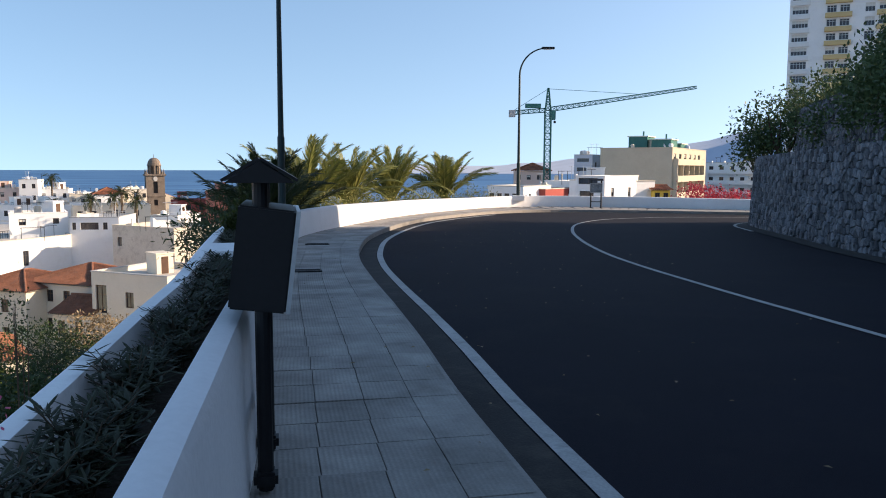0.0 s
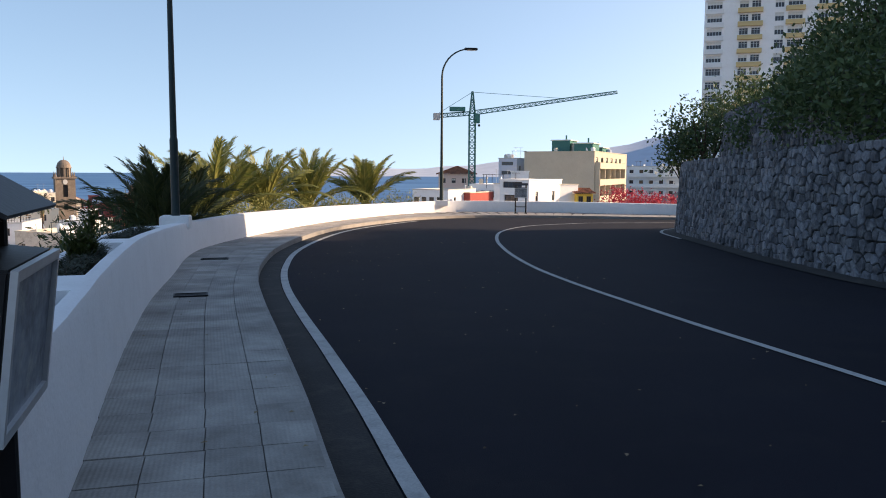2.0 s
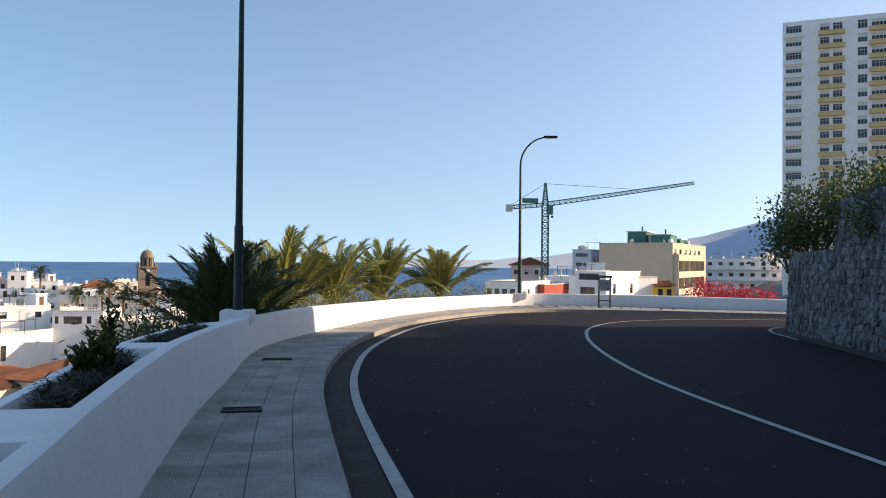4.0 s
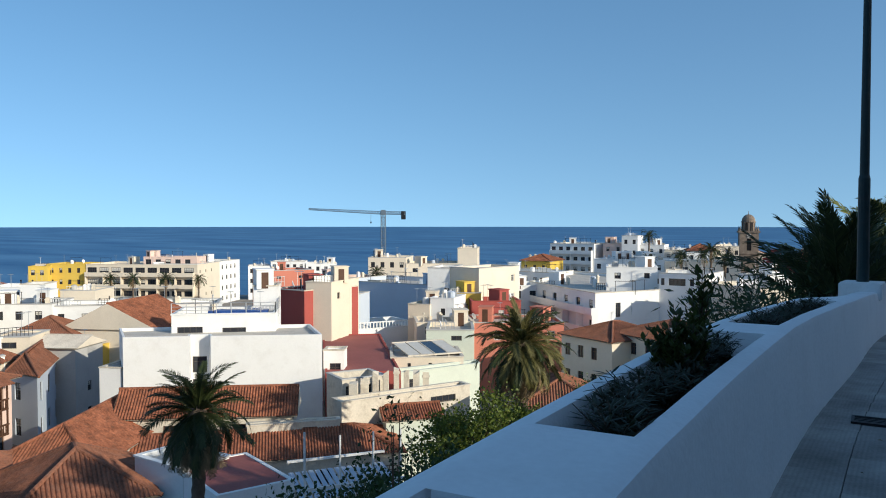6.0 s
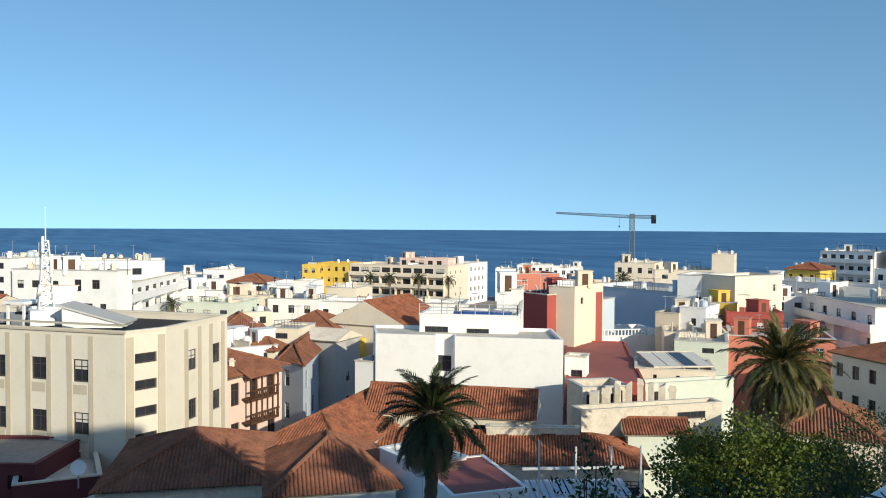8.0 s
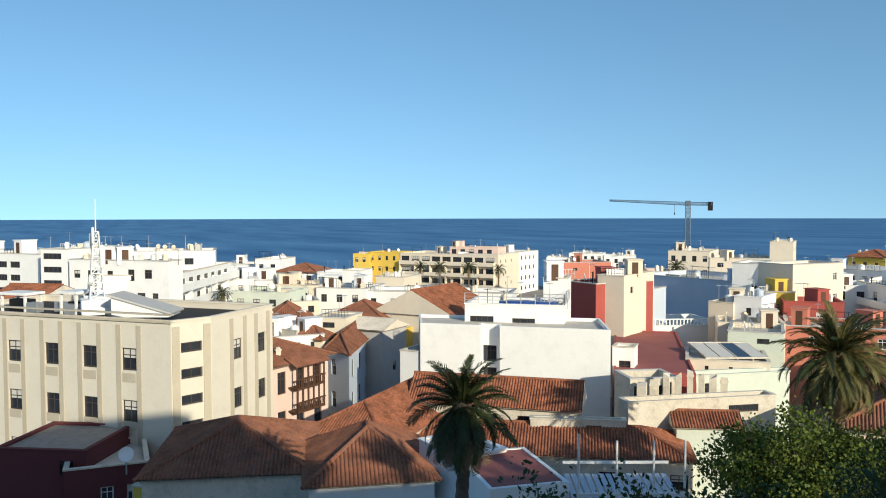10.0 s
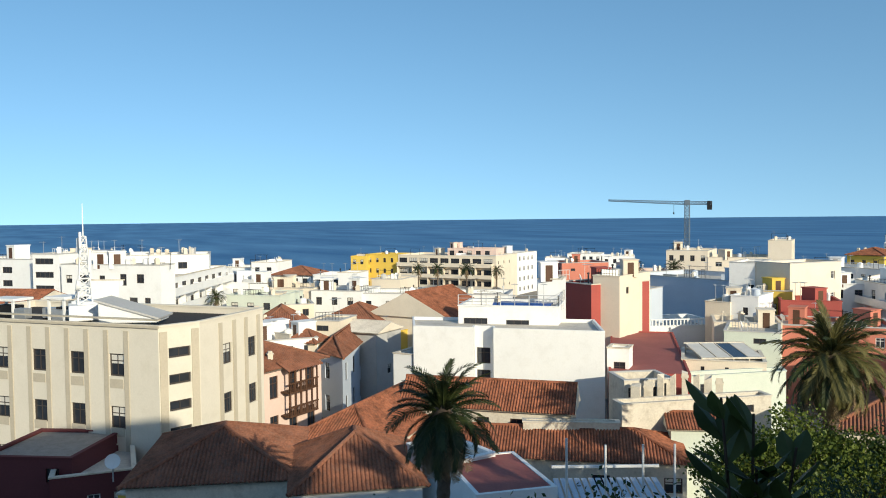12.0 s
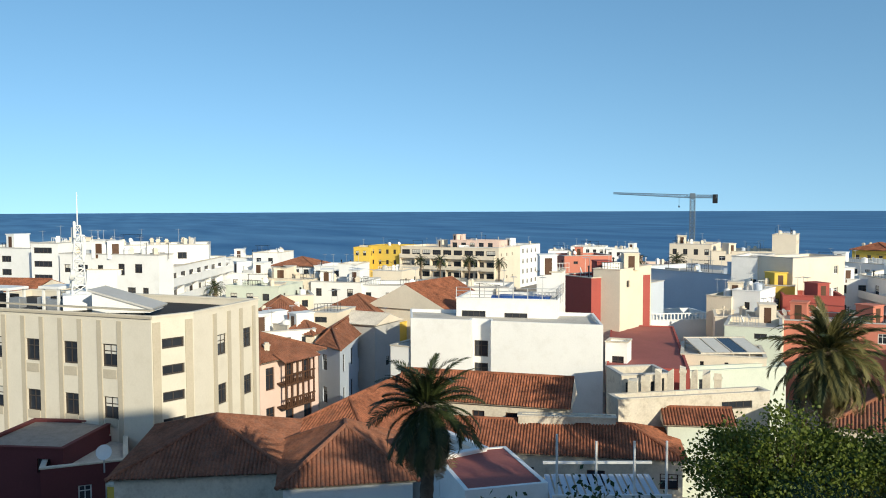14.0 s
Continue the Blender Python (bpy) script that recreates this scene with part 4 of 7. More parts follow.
house("house", "white house with brown tile roof near shore", [(-146.1, 45.49), (-140.8, 51.7), (-146.8, 56.9), (-152.1, 50.8)], -22.0, -9.24, WHITE, wins={0: grid(4, 2, 1.0, 1.2, 0.44, 1.88, 0.5, 2.6)}, roof="hip", rise=1.5, roofmat=TILE_OLD)
house("house", "white terraced house with dark windows", [(-138.8, 51.09), (-133.7, 56.7), (-139.7, 62.09), (-144.8, 56.4)], -22.0, -8.96, WHITE, wins={0: grid(4, 2, 1.0, 1.1, 0.39, 1.77, 0.8, 2.6)}, clutter=3)
house("house", "pale green flat-roofed house", [(-108.68, 29.45), (-103.41, 35.23), (-108.78, 40.08), (-114.05, 34.2)], -22.0, -8.86, MINT, wins={0: grid(3, 1, 1.03, 0.93, 0.67, 2.37, 0.93, 3.1)}, clutter=2)
house("house", "white row house with flat roof", [(-122.3, 30.5), (-117.1, 36.4), (-123.1, 41.7), (-128.41, 35.7)], -22.0, -8.18, WHITE, wins={0: grid(3, 2, 0.9, 1.1, 0.72, 2.33, 0.9, 2.8)}, clutter=4, seed=4)
house("house", "cream row house with roof tanks", [(-117.17, 36.41), (-111.86, 42.51), (-117.87, 47.72), (-123.17, 41.61)], -22.0, -8.86, CREAM, wins={0: grid(3, 2, 0.9, 1.1, 0.78, 2.47, 0.9, 2.8)}, clutter=4, seed=12)
house("house", "white row house with narrow windows", [(-111.45, 42.08), (-106.28, 47.85), (-112.26, 53.22), (-117.43, 47.45)], -22.0, -9.13, WHITE, wins={0: grid(3, 2, 0.91, 1.11, 0.74, 2.4, 0.91, 2.84)}, clutter=5, seed=14)
house("house", "white row house beside brown roofs", [(-105.57, 32.42), (-104.01, 40.11), (-110.14, 41.36), (-111.7, 33.67)], -22.0, -10.23, CREAM, wins={0: grid(4, 1, 0.83, 0.94, 0.55, 1.92, 0.62, 2.91)}, clutter=4, seed=19)
# the wide low second opening stands in for a dark patch of shadow
house("house", "old flaking white wall house", [(-49.05, 47.03), (-45.57, 59.39), (-47.13, 59.87), (-50.73, 47.51)], -22.0, -13.25, OLD, wins={0: [(4.08, 4.32, 1.08, 1.2), (8.64, 0.6, 2.64, 0.6)]}, par=0.36)
house("house", "roofless white ruin with broken openings", [(-52.77, 50.39), (-51.45, 54.47), (-54.81, 55.55), (-56.25, 51.59)], -22.0, -12.4, OLD, wins={0: [(0.36, 0.6, 0.84, 1.08), (1.92, 0.6, 0.96, 1.08), (3.12, 0.36, 0.6, 1.32)]}, par=1.44, blinds=0, sides=False)
house("house", "pale mint house wall with plain parapet", [(-55.53, 58.19), (-52.53, 69.59), (-53.97, 70.79), (-57.33, 59.99)], -22.0, -13.48, MINT, wins={0: [(0.96, 0.6, 1.08, 1.32), (2.88, 0.72, 0.84, 1.2)]}, par=0.36)
house("house", "house with a dark red roof terrace", [(-58.85, 53.66), (-53.91, 58.99), (-73.91, 75.75), (-78.88, 70.23)], -22.0, -12.95, REDP, par=0.14, deck=REDROOF, coping=False, sides=False)
house("house", "cream house with a glazed roof light", [(-59.58, 63.32), (-54.15, 68.87), (-59.23, 73.83), (-64.65, 68.28)], -22.0, -12.89, CREAM, wins={0: [(1.77, 0.59, 0.35, 0.71), (4.01, 0.59, 0.35, 0.71)]}, par=0.18)
house("house", "pale blue house with white roof balustrade", [(-79.99, 72.65), (-75.63, 86.45), (-85.78, 89.76), (-90.14, 75.83)], -22.0, -12.96, WHITE, clutter=2, seed=21, par=0.88)
house("house", "pale mint house with flat roof", [(-63.2, 72.87), (-58.87, 76.51), (-64.0, 82.54), (-68.32, 79.02)], -22.0, -11.23, MINT, wins={0: [(2.96, 0.68, 1.25, 0.57)]}, clutter=1, seed=9)
house("house", "cream house with grey roof terraces", [(-74.5, 81.62), (-71.57, 82.77), (-74.29, 89.67), (-77.22, 88.52)], -22.0, -9.59, CREAM, clutter=2)
house("house", "white house with a single dark window", [(-71.74, 83.06), (-68.7, 84.42), (-71.32, 90.08), (-74.36, 88.72)], -22.0, -8.71, WHITE, wins={0: [(1.47, 1.36, 0.63, 0.94)]}, clutter=2, seed=15)
house("house", "yellow house with dark awning", [(-74.9, 90.37), (-71.11, 93.34), (-74.9, 98.16), (-78.69, 95.19)], -22.0, -8.71, YELLOW, wins={0: [(2.05, 1.64, 0.92, 1.33)]}, clutter=1)
house("house", "red house with white window surrounds", [(-69.67, 89.53), (-64.9, 94.51), (-69.25, 98.76), (-74.03, 93.89)], -22.0, -9.53, REDP, wins={0: [(1.04, 1.24, 0.83, 1.04), (3.73, 1.24, 0.83, 1.04)]}, clutter=2, style="white")
house("house", "long brick red terraced house", [(-64.53, 82.54), (-55.55, 90.99), (-61.32, 97.3), (-70.42, 88.74)], -22.0, -11.44, SALMON, wins={0: [(3.21, 1.07, 0.96, 1.18), (6.74, 1.07, 0.96, 1.18), (10.16, 1.07, 0.96, 1.18)]}, clutter=3, style="white")
house("house", "white house with brown tile terrace", [(-79.0, 103.09), (-69.7, 112.79), (-76.2, 118.99), (-85.5, 109.39)], -22.0, -8.7, WHITE, wins={0: grid(6, 2, 1.0, 1.2, 0.72, 2.45, 0.8, 2.8)}, clutter=5, seed=31)
house("house", "cream and yellow lower house", [(-68.58, 77.01), (-63.49, 82.32), (-68.26, 86.87), (-73.35, 81.56)], -22.0, -11.23, PALE, wins={0: [(1.08, 0.54, 0.76, 0.87), (4.33, 0.54, 0.76, 0.87)]}, clutter=3, seed=33)
house("house", "long low house with terracotta tile roof", [(-59.78, 24.01), (-42.53, 47.38), (-48.03, 51.51), (-65.41, 28.13)], -22.0, -16.12, OLD, wins={0: grid(6, 1, 1.25, 1.12, 2.5, 5.0, 1.0, 3.75)}, roof="hip", rise=1.44, style="wood")
house("house", "old street wing with terracotta tile roof", [(-69.53, 36.76), (-57.78, 23.01), (-52.03, 27.88), (-63.78, 41.63)], -22.0, -14.94, OLD, roof="hip", rise=2.12)
house("house", "back wing with sagging terracotta roof", [(-59.91, 33.38), (-50.66, 43.38), (-54.03, 46.38), (-63.16, 36.38)], -22.0, -13.85, OLD, wins={0: grid(7, 1, 1.0, 1.5, 0.84, 2.68, 0.62, 3.75)}, roof="gable_x", rise=1.88, style="wood")
house("house", "ruined courtyard wall with old openings", [(-51.78, 39.76), (-47.78, 45.76), (-48.53, 46.26), (-52.53, 40.26)], -22.0, -14.24, OLD, wins={0: [(0.75, 0.5, 0.88, 1.12), (4.25, 0.38, 1.12, 1.25)]}, par=0.25, style="wood")
house("house", "small annex with terracotta lean-to roof", [(-46.67, 49.79), (-44.11, 53.7), (-47.03, 55.77), (-49.72, 51.87)], -22.0, -14.89, MINT, roof="gable_x", rise=0.85)
house("house", "house with weathered dark hip roof", [(-48.26, 11.32), (-45.07, 20.09), (-54.76, 23.51), (-57.84, 14.85)], -22.0, -13.41, OLD, roof="hip", rise=1.94, roofmat=TILE_OLD)
house("house", "house with dark sagging tile roof", [(-42.33, 19.18), (-40.28, 25.79), (-47.92, 28.19), (-49.97, 21.58)], -22.0, -13.27, WHITE, roof="hip", rise=2.17, roofmat=TILE_OLD)
house("house", "ochre walled yard house", [(-51.16, 11.13), (-48.28, 15.13), (-48.91, 15.51), (-51.78, 11.51)], -22.0, -14.69, YELLOW, par=0.25)
house("house", "maroon walled house with grey flat roof", [(-63.06, 3.46), (-59.5, 8.94), (-65.39, 12.64), (-68.81, 7.16)], -23.57, -14.53, MAROON, wins={0: [(4.66, 0.69, 0.41, 0.96), (5.21, 0.69, 0.41, 0.96)]}, par=0.14, deck=KERB)
house("house", "maroon terrace house with satellite dish", [(-58.4, 7.57), (-57.85, 12.78), (-64.7, 13.32), (-65.25, 8.26)], -23.57, -15.34, MAROON, wins={0: [(2.19, 1.37, 0.82, 1.23), (3.84, 1.37, 0.69, 1.23)]}, par=0.48, style="white")
house("house", "brown hip-roofed house beside the palm", [(-36.21, 53.99), (-31.0, 57.7), (-36.31, 65.0), (-41.41, 61.3)], -22.0, -12.95, PALE, wins={0: grid(3, 2, 0.9, 1.3, 0.77, 2.43, 0.6, 3.0)}, roof="hip", rise=1.7, roofmat=TILE_OLD, style="wood")
house("house", "small white house behind the palm", [(-39.04, 26.78), (-39.37, 29.92), (-43.74, 29.36), (-43.41, 26.33)], -22.0, -11.9, WHITE, wins={0: [(1.12, 1.34, 0.56, 0.9)]}, par=0.22)
house("house", "low house with pink rendered roof slab", [(-34.45, 25.89), (-33.55, 30.03), (-39.6, 31.26), (-40.49, 27.12)], -22.0, -12.01, WHITE, par=0.06, deck=REDROOF, coping=False)
house("hotel", "white hotel with curved balconies on its flank", [(-75.0, 111.19), (-55.81, 99.29), (-51.71, 110.19), (-67.7, 135.09), (-84.4, 139.69)], -22.0, -8.23, WHITE, wins={0: grid(6, 4, 1.2, 1.8, 1.2, 3.9, 1.0, 2.8), 1: [(3.6, 1.5, 0.9, 2.0), (3.6, 3.9, 0.9, 1.5), (3.6, 6.2, 0.9, 1.0)]}, bal=(0, 4, 2.8, 2.8, 0.5, 23.5, 1.1), clutter=5, cat="hotel")
house("house", "white stair block on the hotel roof", [(-59.91, 109.58), (-53.4, 113.19), (-56.71, 119.3), (-63.32, 115.8)], -22.0, -5.23, WHITE, wins={0: [(1.2, 0.8, 0.9, 0.9), (5.51, 0.8, 0.8, 0.8)]}, clutter=4, seed=17)
house("house", "white annex with a wide dark window", [(-51.88, 110.49), (-45.3, 111.29), (-46.31, 120.3), (-52.99, 119.49)], -22.0, -5.82, WHITE, wins={0: [(1.42, 0.71, 2.43, 1.01), (4.45, 0.71, 0.61, 1.01), (0.3, 0.71, 0.51, 1.01)]}, clutter=4, seed=18)
house("hotel", "white seafront hotel with balconies", [(-120.8, 186.89), (-107.9, 188.29), (-109.2, 200.29), (-122.2, 198.79)], -22.0, -4.24, WHITE, wins={0: grid(6, 4, 1.2, 1.5, 0.48, 2.17, 0.8, 2.7)}, bal=(0, 3, 2.6, 2.7, 0.3, 12.6, 1.1), clutter=5, cat="hotel")
house("house", "white seafront tower house", [(-100.6, 189.89), (-96.6, 191.0), (-98.5, 197.79), (-102.6, 196.59)], -22.0, -1.96, WHITE, wins={0: grid(2, 3, 0.8, 1.1, 0.67, 2.15, 1.0, 2.8)}, clutter=2)
house("house", "white seafront terrace house", [(-97.5, 192.89), (-91.1, 194.89), (-93.5, 202.5), (-99.8, 200.5)], -22.0, -4.34, WHITE, wins={0: grid(3, 2, 0.8, 1.1, 0.77, 2.33, 1.0, 2.8)}, clutter=4, seed=41)
house("house", "pale pink seafront house", [(-106.2, 190.0), (-101.4, 191.89), (-104.3, 199.29), (-109.1, 197.39)], -22.0, -3.99, PINK, wins={0: grid(2, 3, 0.8, 1.1, 0.92, 2.65, 1.0, 2.8)}, clutter=2)
house("house", "cream old town house", [(-87.9, 188.19), (-82.7, 190.39), (-85.9, 197.79), (-91.1, 195.5)], -22.0, -5.37, CREAM, wins={0: grid(3, 2, 0.8, 1.1, 0.6, 2.0, 1.0, 2.8)}, clutter=3, seed=43)
house("house", "white old town house with tile roof", [(-81.2, 186.29), (-75.4, 189.19), (-78.9, 196.39), (-84.7, 193.5)], -22.0, -5.36, WHITE, wins={0: grid(3, 2, 0.8, 1.1, 0.75, 2.3, 1.0, 2.8)}, roof="hip", rise=1.6, clutter=1)
house("house", "ochre old town house near the church", [(-78.0, 195.0), (-72.7, 197.29), (-76.0, 204.69), (-81.2, 202.29)], -22.0, -4.35, PALE, wins={0: grid(3, 2, 0.8, 1.1, 0.63, 2.07, 1.0, 2.8)}, clutter=3, seed=44)
house("house", "yellow house with tile roofs", [(-113.6, 163.09), (-106.2, 164.69), (-108.1, 173.5), (-115.5, 171.89)], -22.0, -7.89, YELLOW, wins={0: grid(3, 2, 0.8, 1.1, 0.77, 2.33, 1.0, 2.8)}, roof="hip", rise=1.5, clutter=2)
house("house", "red old town house", [(-55.51, 163.79), (-48.91, 164.69), (-49.91, 172.59), (-56.51, 171.69)], -22.0, -5.63, REDP, wins={0: grid(3, 2, 0.8, 1.1, 0.82, 2.43, 1.0, 2.8)}, clutter=3, seed=45)
house("house", "orange house with roof tanks", [(-46.71, 158.5), (-39.21, 160.29), (-41.01, 168.0), (-48.51, 166.29)], -22.0, -3.47, SALMON, wins={0: grid(3, 2, 0.8, 1.1, 1.1, 3.0, 1.0, 2.8)}, clutter=4, seed=46)
house("house", "white terrace house with tiled coping", [(-97.9, 128.09), (-82.7, 129.0), (-83.2, 138.0), (-98.4, 137.09)], -22.0, -7.97, WHITE, wins={0: grid(6, 2, 0.9, 1.1, 0.63, 2.17, 1.0, 2.8)}, clutter=6, seed=47)
house("house", "white house below the church", [(-47.51, 129.69), (-42.71, 128.79), (-41.31, 136.69), (-46.21, 137.59)], -22.0, -6.68, WHITE, wins={0: grid(2, 2, 0.8, 1.1, 0.8, 2.4, 1.0, 2.8)}, clutter=3, seed=48)
house("house", "row of cream houses in the old town", [(-88.1, 154.39), (-73.2, 157.69), (-75.2, 166.5), (-90.0, 163.19)], -22.0, -6.4, WHITE, wins={0: grid(7, 2, 0.9, 1.1, 0.62, 2.14, 1.0, 2.8)}, clutter=6, seed=49)
house("house", "low white old town row", [(-68.7, 148.19), (-56.41, 154.59), (-60.51, 162.59), (-72.8, 156.19)], -22.0, -6.12, CREAM, wins={0: grid(6, 2, 0.9, 1.1, 0.8, 2.5, 1.0, 2.8)}, clutter=6, seed=50)
house("house", "cream old house with brown hip roof", [(-50.57, 82.55), (-42.72, 80.27), (-40.1, 88.92), (-47.95, 91.31)], -22.0, -11.54, CREAM, wins={0: grid(3, 2, 0.91, 1.37, 0.63, 2.16, 0.91, 2.96)}, roof="hip", rise=1.59, roofmat=TILE_OLD, style="wood")
house("house", "cream stone-trimmed house with brown roof", [(-44.75, 84.06), (-35.91, 80.52), (-32.38, 89.24), (-41.21, 92.77)], -22.0, -10.97, CREAM, wins={0: grid(3, 2, 0.94, 1.3, 0.71, 2.36, 0.71, 3.06)}, roof="hip", rise=1.65, roofmat=TILE_OLD, style="wood")
house("house", "small outhouse with brown tile roof", [(-38.3, 76.65), (-33.76, 75.39), (-32.0, 81.43), (-36.66, 82.69)], -22.0, -13.07, CREAM, wins={0: grid(2, 1, 0.88, 1.38, 0.57, 2.01, 0.76, 3.27)}, roof="gable_x", rise=1.38, roofmat=TILE_OLD, style="wood")
house("house", "sunlit cream house with wooden balcony", [(-34.15, 76.34), (-25.4, 72.53), (-21.84, 80.65), (-30.6, 84.46)], -22.0, -8.86, PALE, wins={0: [(0.51, 1.27, 1.4, 2.79), (4.32, 1.78, 1.02, 1.52)]}, style="wood", clutter=1)
house("house", "grey unpainted house flank", [(-44.43, 106.82), (-34.01, 100.63), (-29.78, 107.65), (-40.1, 113.94)], -22.0, -6.59, OLD, wins={0: [(1.03, 1.55, 0.83, 1.24)]}, clutter=2)
house("house", "white gabled house with dark upper window", [(15.9, 90.7), (18.7, 87.9), (23.7, 92.8), (20.9, 95.6)], -12, 0.47, WHITE, wins={0: [(0.4, 0.2, 2.6, 0.7), (0.6, 1.7, 1.9, 0.9)]}, par=0.2)
house("house", "low white house with curved wall", [(19.4, 91.0), (25.9, 93.5), (23.0, 101.0), (16.5, 98.5)], -12, -0.12, WHITE, wins={0: [(2.6, 0.4, 0.8, 0.6)]}, clutter=2)
house("house", "large beige apartment house with yellow balconies", [(27.2, 131.6), (37.1, 124.3), (51.0, 149.4), (40.2, 158.6)], -12, 4.63, BEIGE_D, wins={1: grid(6, 4, 1.8, 1.2, 1.0, 4.0, 0.9, 2.7)}, clutter=6, bal=(1, 3, 2.6, 2.7, 0.4, 23.0, 0.9))
house("house", "white apartment house with brown balconies", [(68.8, 201.0), (85.7, 194.2), (90.2, 205.4), (73.3, 212.1)], -12, 2.75, WHITE, wins={0: grid(8, 4, 1.0, 1.2, 0.75, 2.50, 0.9, 2.7)}, bal=(0, 3, 2.6, 2.7, 0.3, 19.6, 0.9), clutter=6, seed=51)
house("house", "white house with small windows beyond crane", [(14.8, 108.7), (18.7, 105.0), (24.2, 110.7), (20.4, 114.5)], -12, -0.40, WHITE, wins={0: grid(3, 1, 0.8, 0.9, 0.33, 1.47, 0.8, 2.7)}, clutter=3, seed=52)
house("house", "dark red house beyond the wall", [(11.3, 102.5), (13.8, 100.6), (17.9, 106.3), (15.4, 108.1)], -12, -1.34, REDP, clutter=1)
house("house", "white house with green ground floor", [(6.4, 100.1), (10.6, 97.4), (15.0, 104.1), (10.8, 106.8)], -12, -0.92, WHITE, wins={0: grid(4, 1, 0.7, 0.7, 0.19, 1.07, 0.9, 2.7)}, par=0.2)
house("house", "blue and white house behind the crane", [(24.2, 139.4), (27.1, 137.6), (30.8, 143.6), (27.8, 145.4)], -12, 3.65, BLUEW, wins={0: grid(1, 2, 2.2, 0.6, 0.55, 3.30, 0.6, 1.6)}, clutter=2)
house("house", "orange kiosk with dark openings", [(25.5, 92.5), (27.5, 92.6), (27.2, 96.6), (25.2, 96.5)], -12, -1.18, YELLOW, wins={0: grid(2, 1, 0.6, 0.8, 0.20, 1.00, 0.3, 2)}, roof="gable_x", rise=0.5)
house("house", "far red tiled houses", [(15.0, 154.9), (21.2, 153.3), (23.1, 161.1), (17.0, 162.6)], -14, 0.74, PINK, wins={0: grid(3, 1, 0.8, 0.9, 0.60, 2.00, 0.8, 2.7)}, roof="hip", rise=1.5)
OFFICE_SIZE = 1.215
OFFICE_COLS = [3.95, 7.40, 10.60, 13.71, 16.81]
office = house("office_building", "cream office block with chamfered corner and pilasters", [(-79.53, -1.63), (-64.89, 11.97), (-65.82, 14.54), (-70.97, 19.79), (-86.43, 5.34)], -20.74, -8.92, BEIGE, wins={0: [(3.37, 1.75, 1.16, 1.4), (3.37, 5.0, 1.16, 1.4), (3.37, 8.2, 1.16, 1.4), (6.82, 1.75, 1.16, 1.4), (6.82, 5.0, 1.16, 1.4), (6.82, 8.2, 1.16, 1.4), (10.02, 1.75, 1.16, 1.4), (10.02, 5.0, 1.16, 1.4), (10.02, 8.2, 1.16, 1.4), (13.13, 1.75, 1.16, 1.4), (13.13, 5.0, 1.16, 1.4), (13.13, 8.2, 1.16, 1.4), (16.23, 1.75, 1.16, 1.4), (16.23, 5.0, 1.16, 1.4), (16.23, 8.2, 1.16, 1.4)], 1: [(0.65, 1.35, 1.44, 0.62), (0.65, 2.98, 1.44, 0.62), (0.65, 4.61, 1.44, 0.62), (0.65, 6.24, 1.44, 0.62), (0.65, 7.87, 1.44, 0.62), (0.65, 9.50, 1.44, 0.62)], 2: [(2.46, 1.75, 1.0, 1.35), (2.46, 5.0, 1.0, 1.35), (2.46, 8.2, 1.0, 1.35), (5.43, 1.75, 1.0, 1.35), (5.43, 5.0, 1.0, 1.35), (5.43, 8.2, 1.0, 1.35)]}, style='dark', blinds=0.35, par=0.45, deck=MORTAR, cat='office building', size=OFFICE_SIZE)
OFFICE_L, OFFICE_RZ = 19.99, 42.90
house("apartment_tower", "white apartment tower with yellow balcony bands", [(75.9, 172.6), (112.5, 156.4), (119.0, 171.1), (82.3, 187.2)], -6, 54.08, WHITE, wins={0: [*grid(1, 19, 3.2, 1.6, 0.5, 3, 0.8, 2.9), *grid(2, 19, 1.9, 1.5, 7.2, 2.5, 0.9, 2.9), *grid(1, 19, 1.9, 1.9, 14.4, 3, 0.8, 2.9), *grid(1, 19, 3.0, 1.5, 17.0, 3, 0.9, 2.9), *grid(2, 19, 1.9, 1.5, 23.0, 2.5, 0.9, 2.9)]}, style='white', blinds=0.4, cat='apartment tower', clutter=2)

for i, (x, y, h) in enumerate(((38.6, 134.0, 2.0), (42.6, 141.5, 1.5), (35.6, 137.5, 2.6))):
    cabin = thing("roof_cabin", "green painted roof cabin with a flat lid", "cabin", (x, y, 4.1), 61, group="roof cabins")
    bm = bmesh.new()
    box(bm, -2.6, -1.6, 0, 2.6, 1.6, h, 0.05)
    part("body", bm, CRANEG, cabin)
    bm = bmesh.new()
    box(bm, -2.8, -1.8, h, 2.8, 1.8, h + 0.18, 0.03)
    part("lid", bm, MINT, cabin)
    bm = bmesh.new()
    tube(bm, [(1.2, 0, h), (1.2, 0, h + 1.1)], [0.16, 0.16], 8)
    part("vent_pipe", bm, CRANEG, cabin)

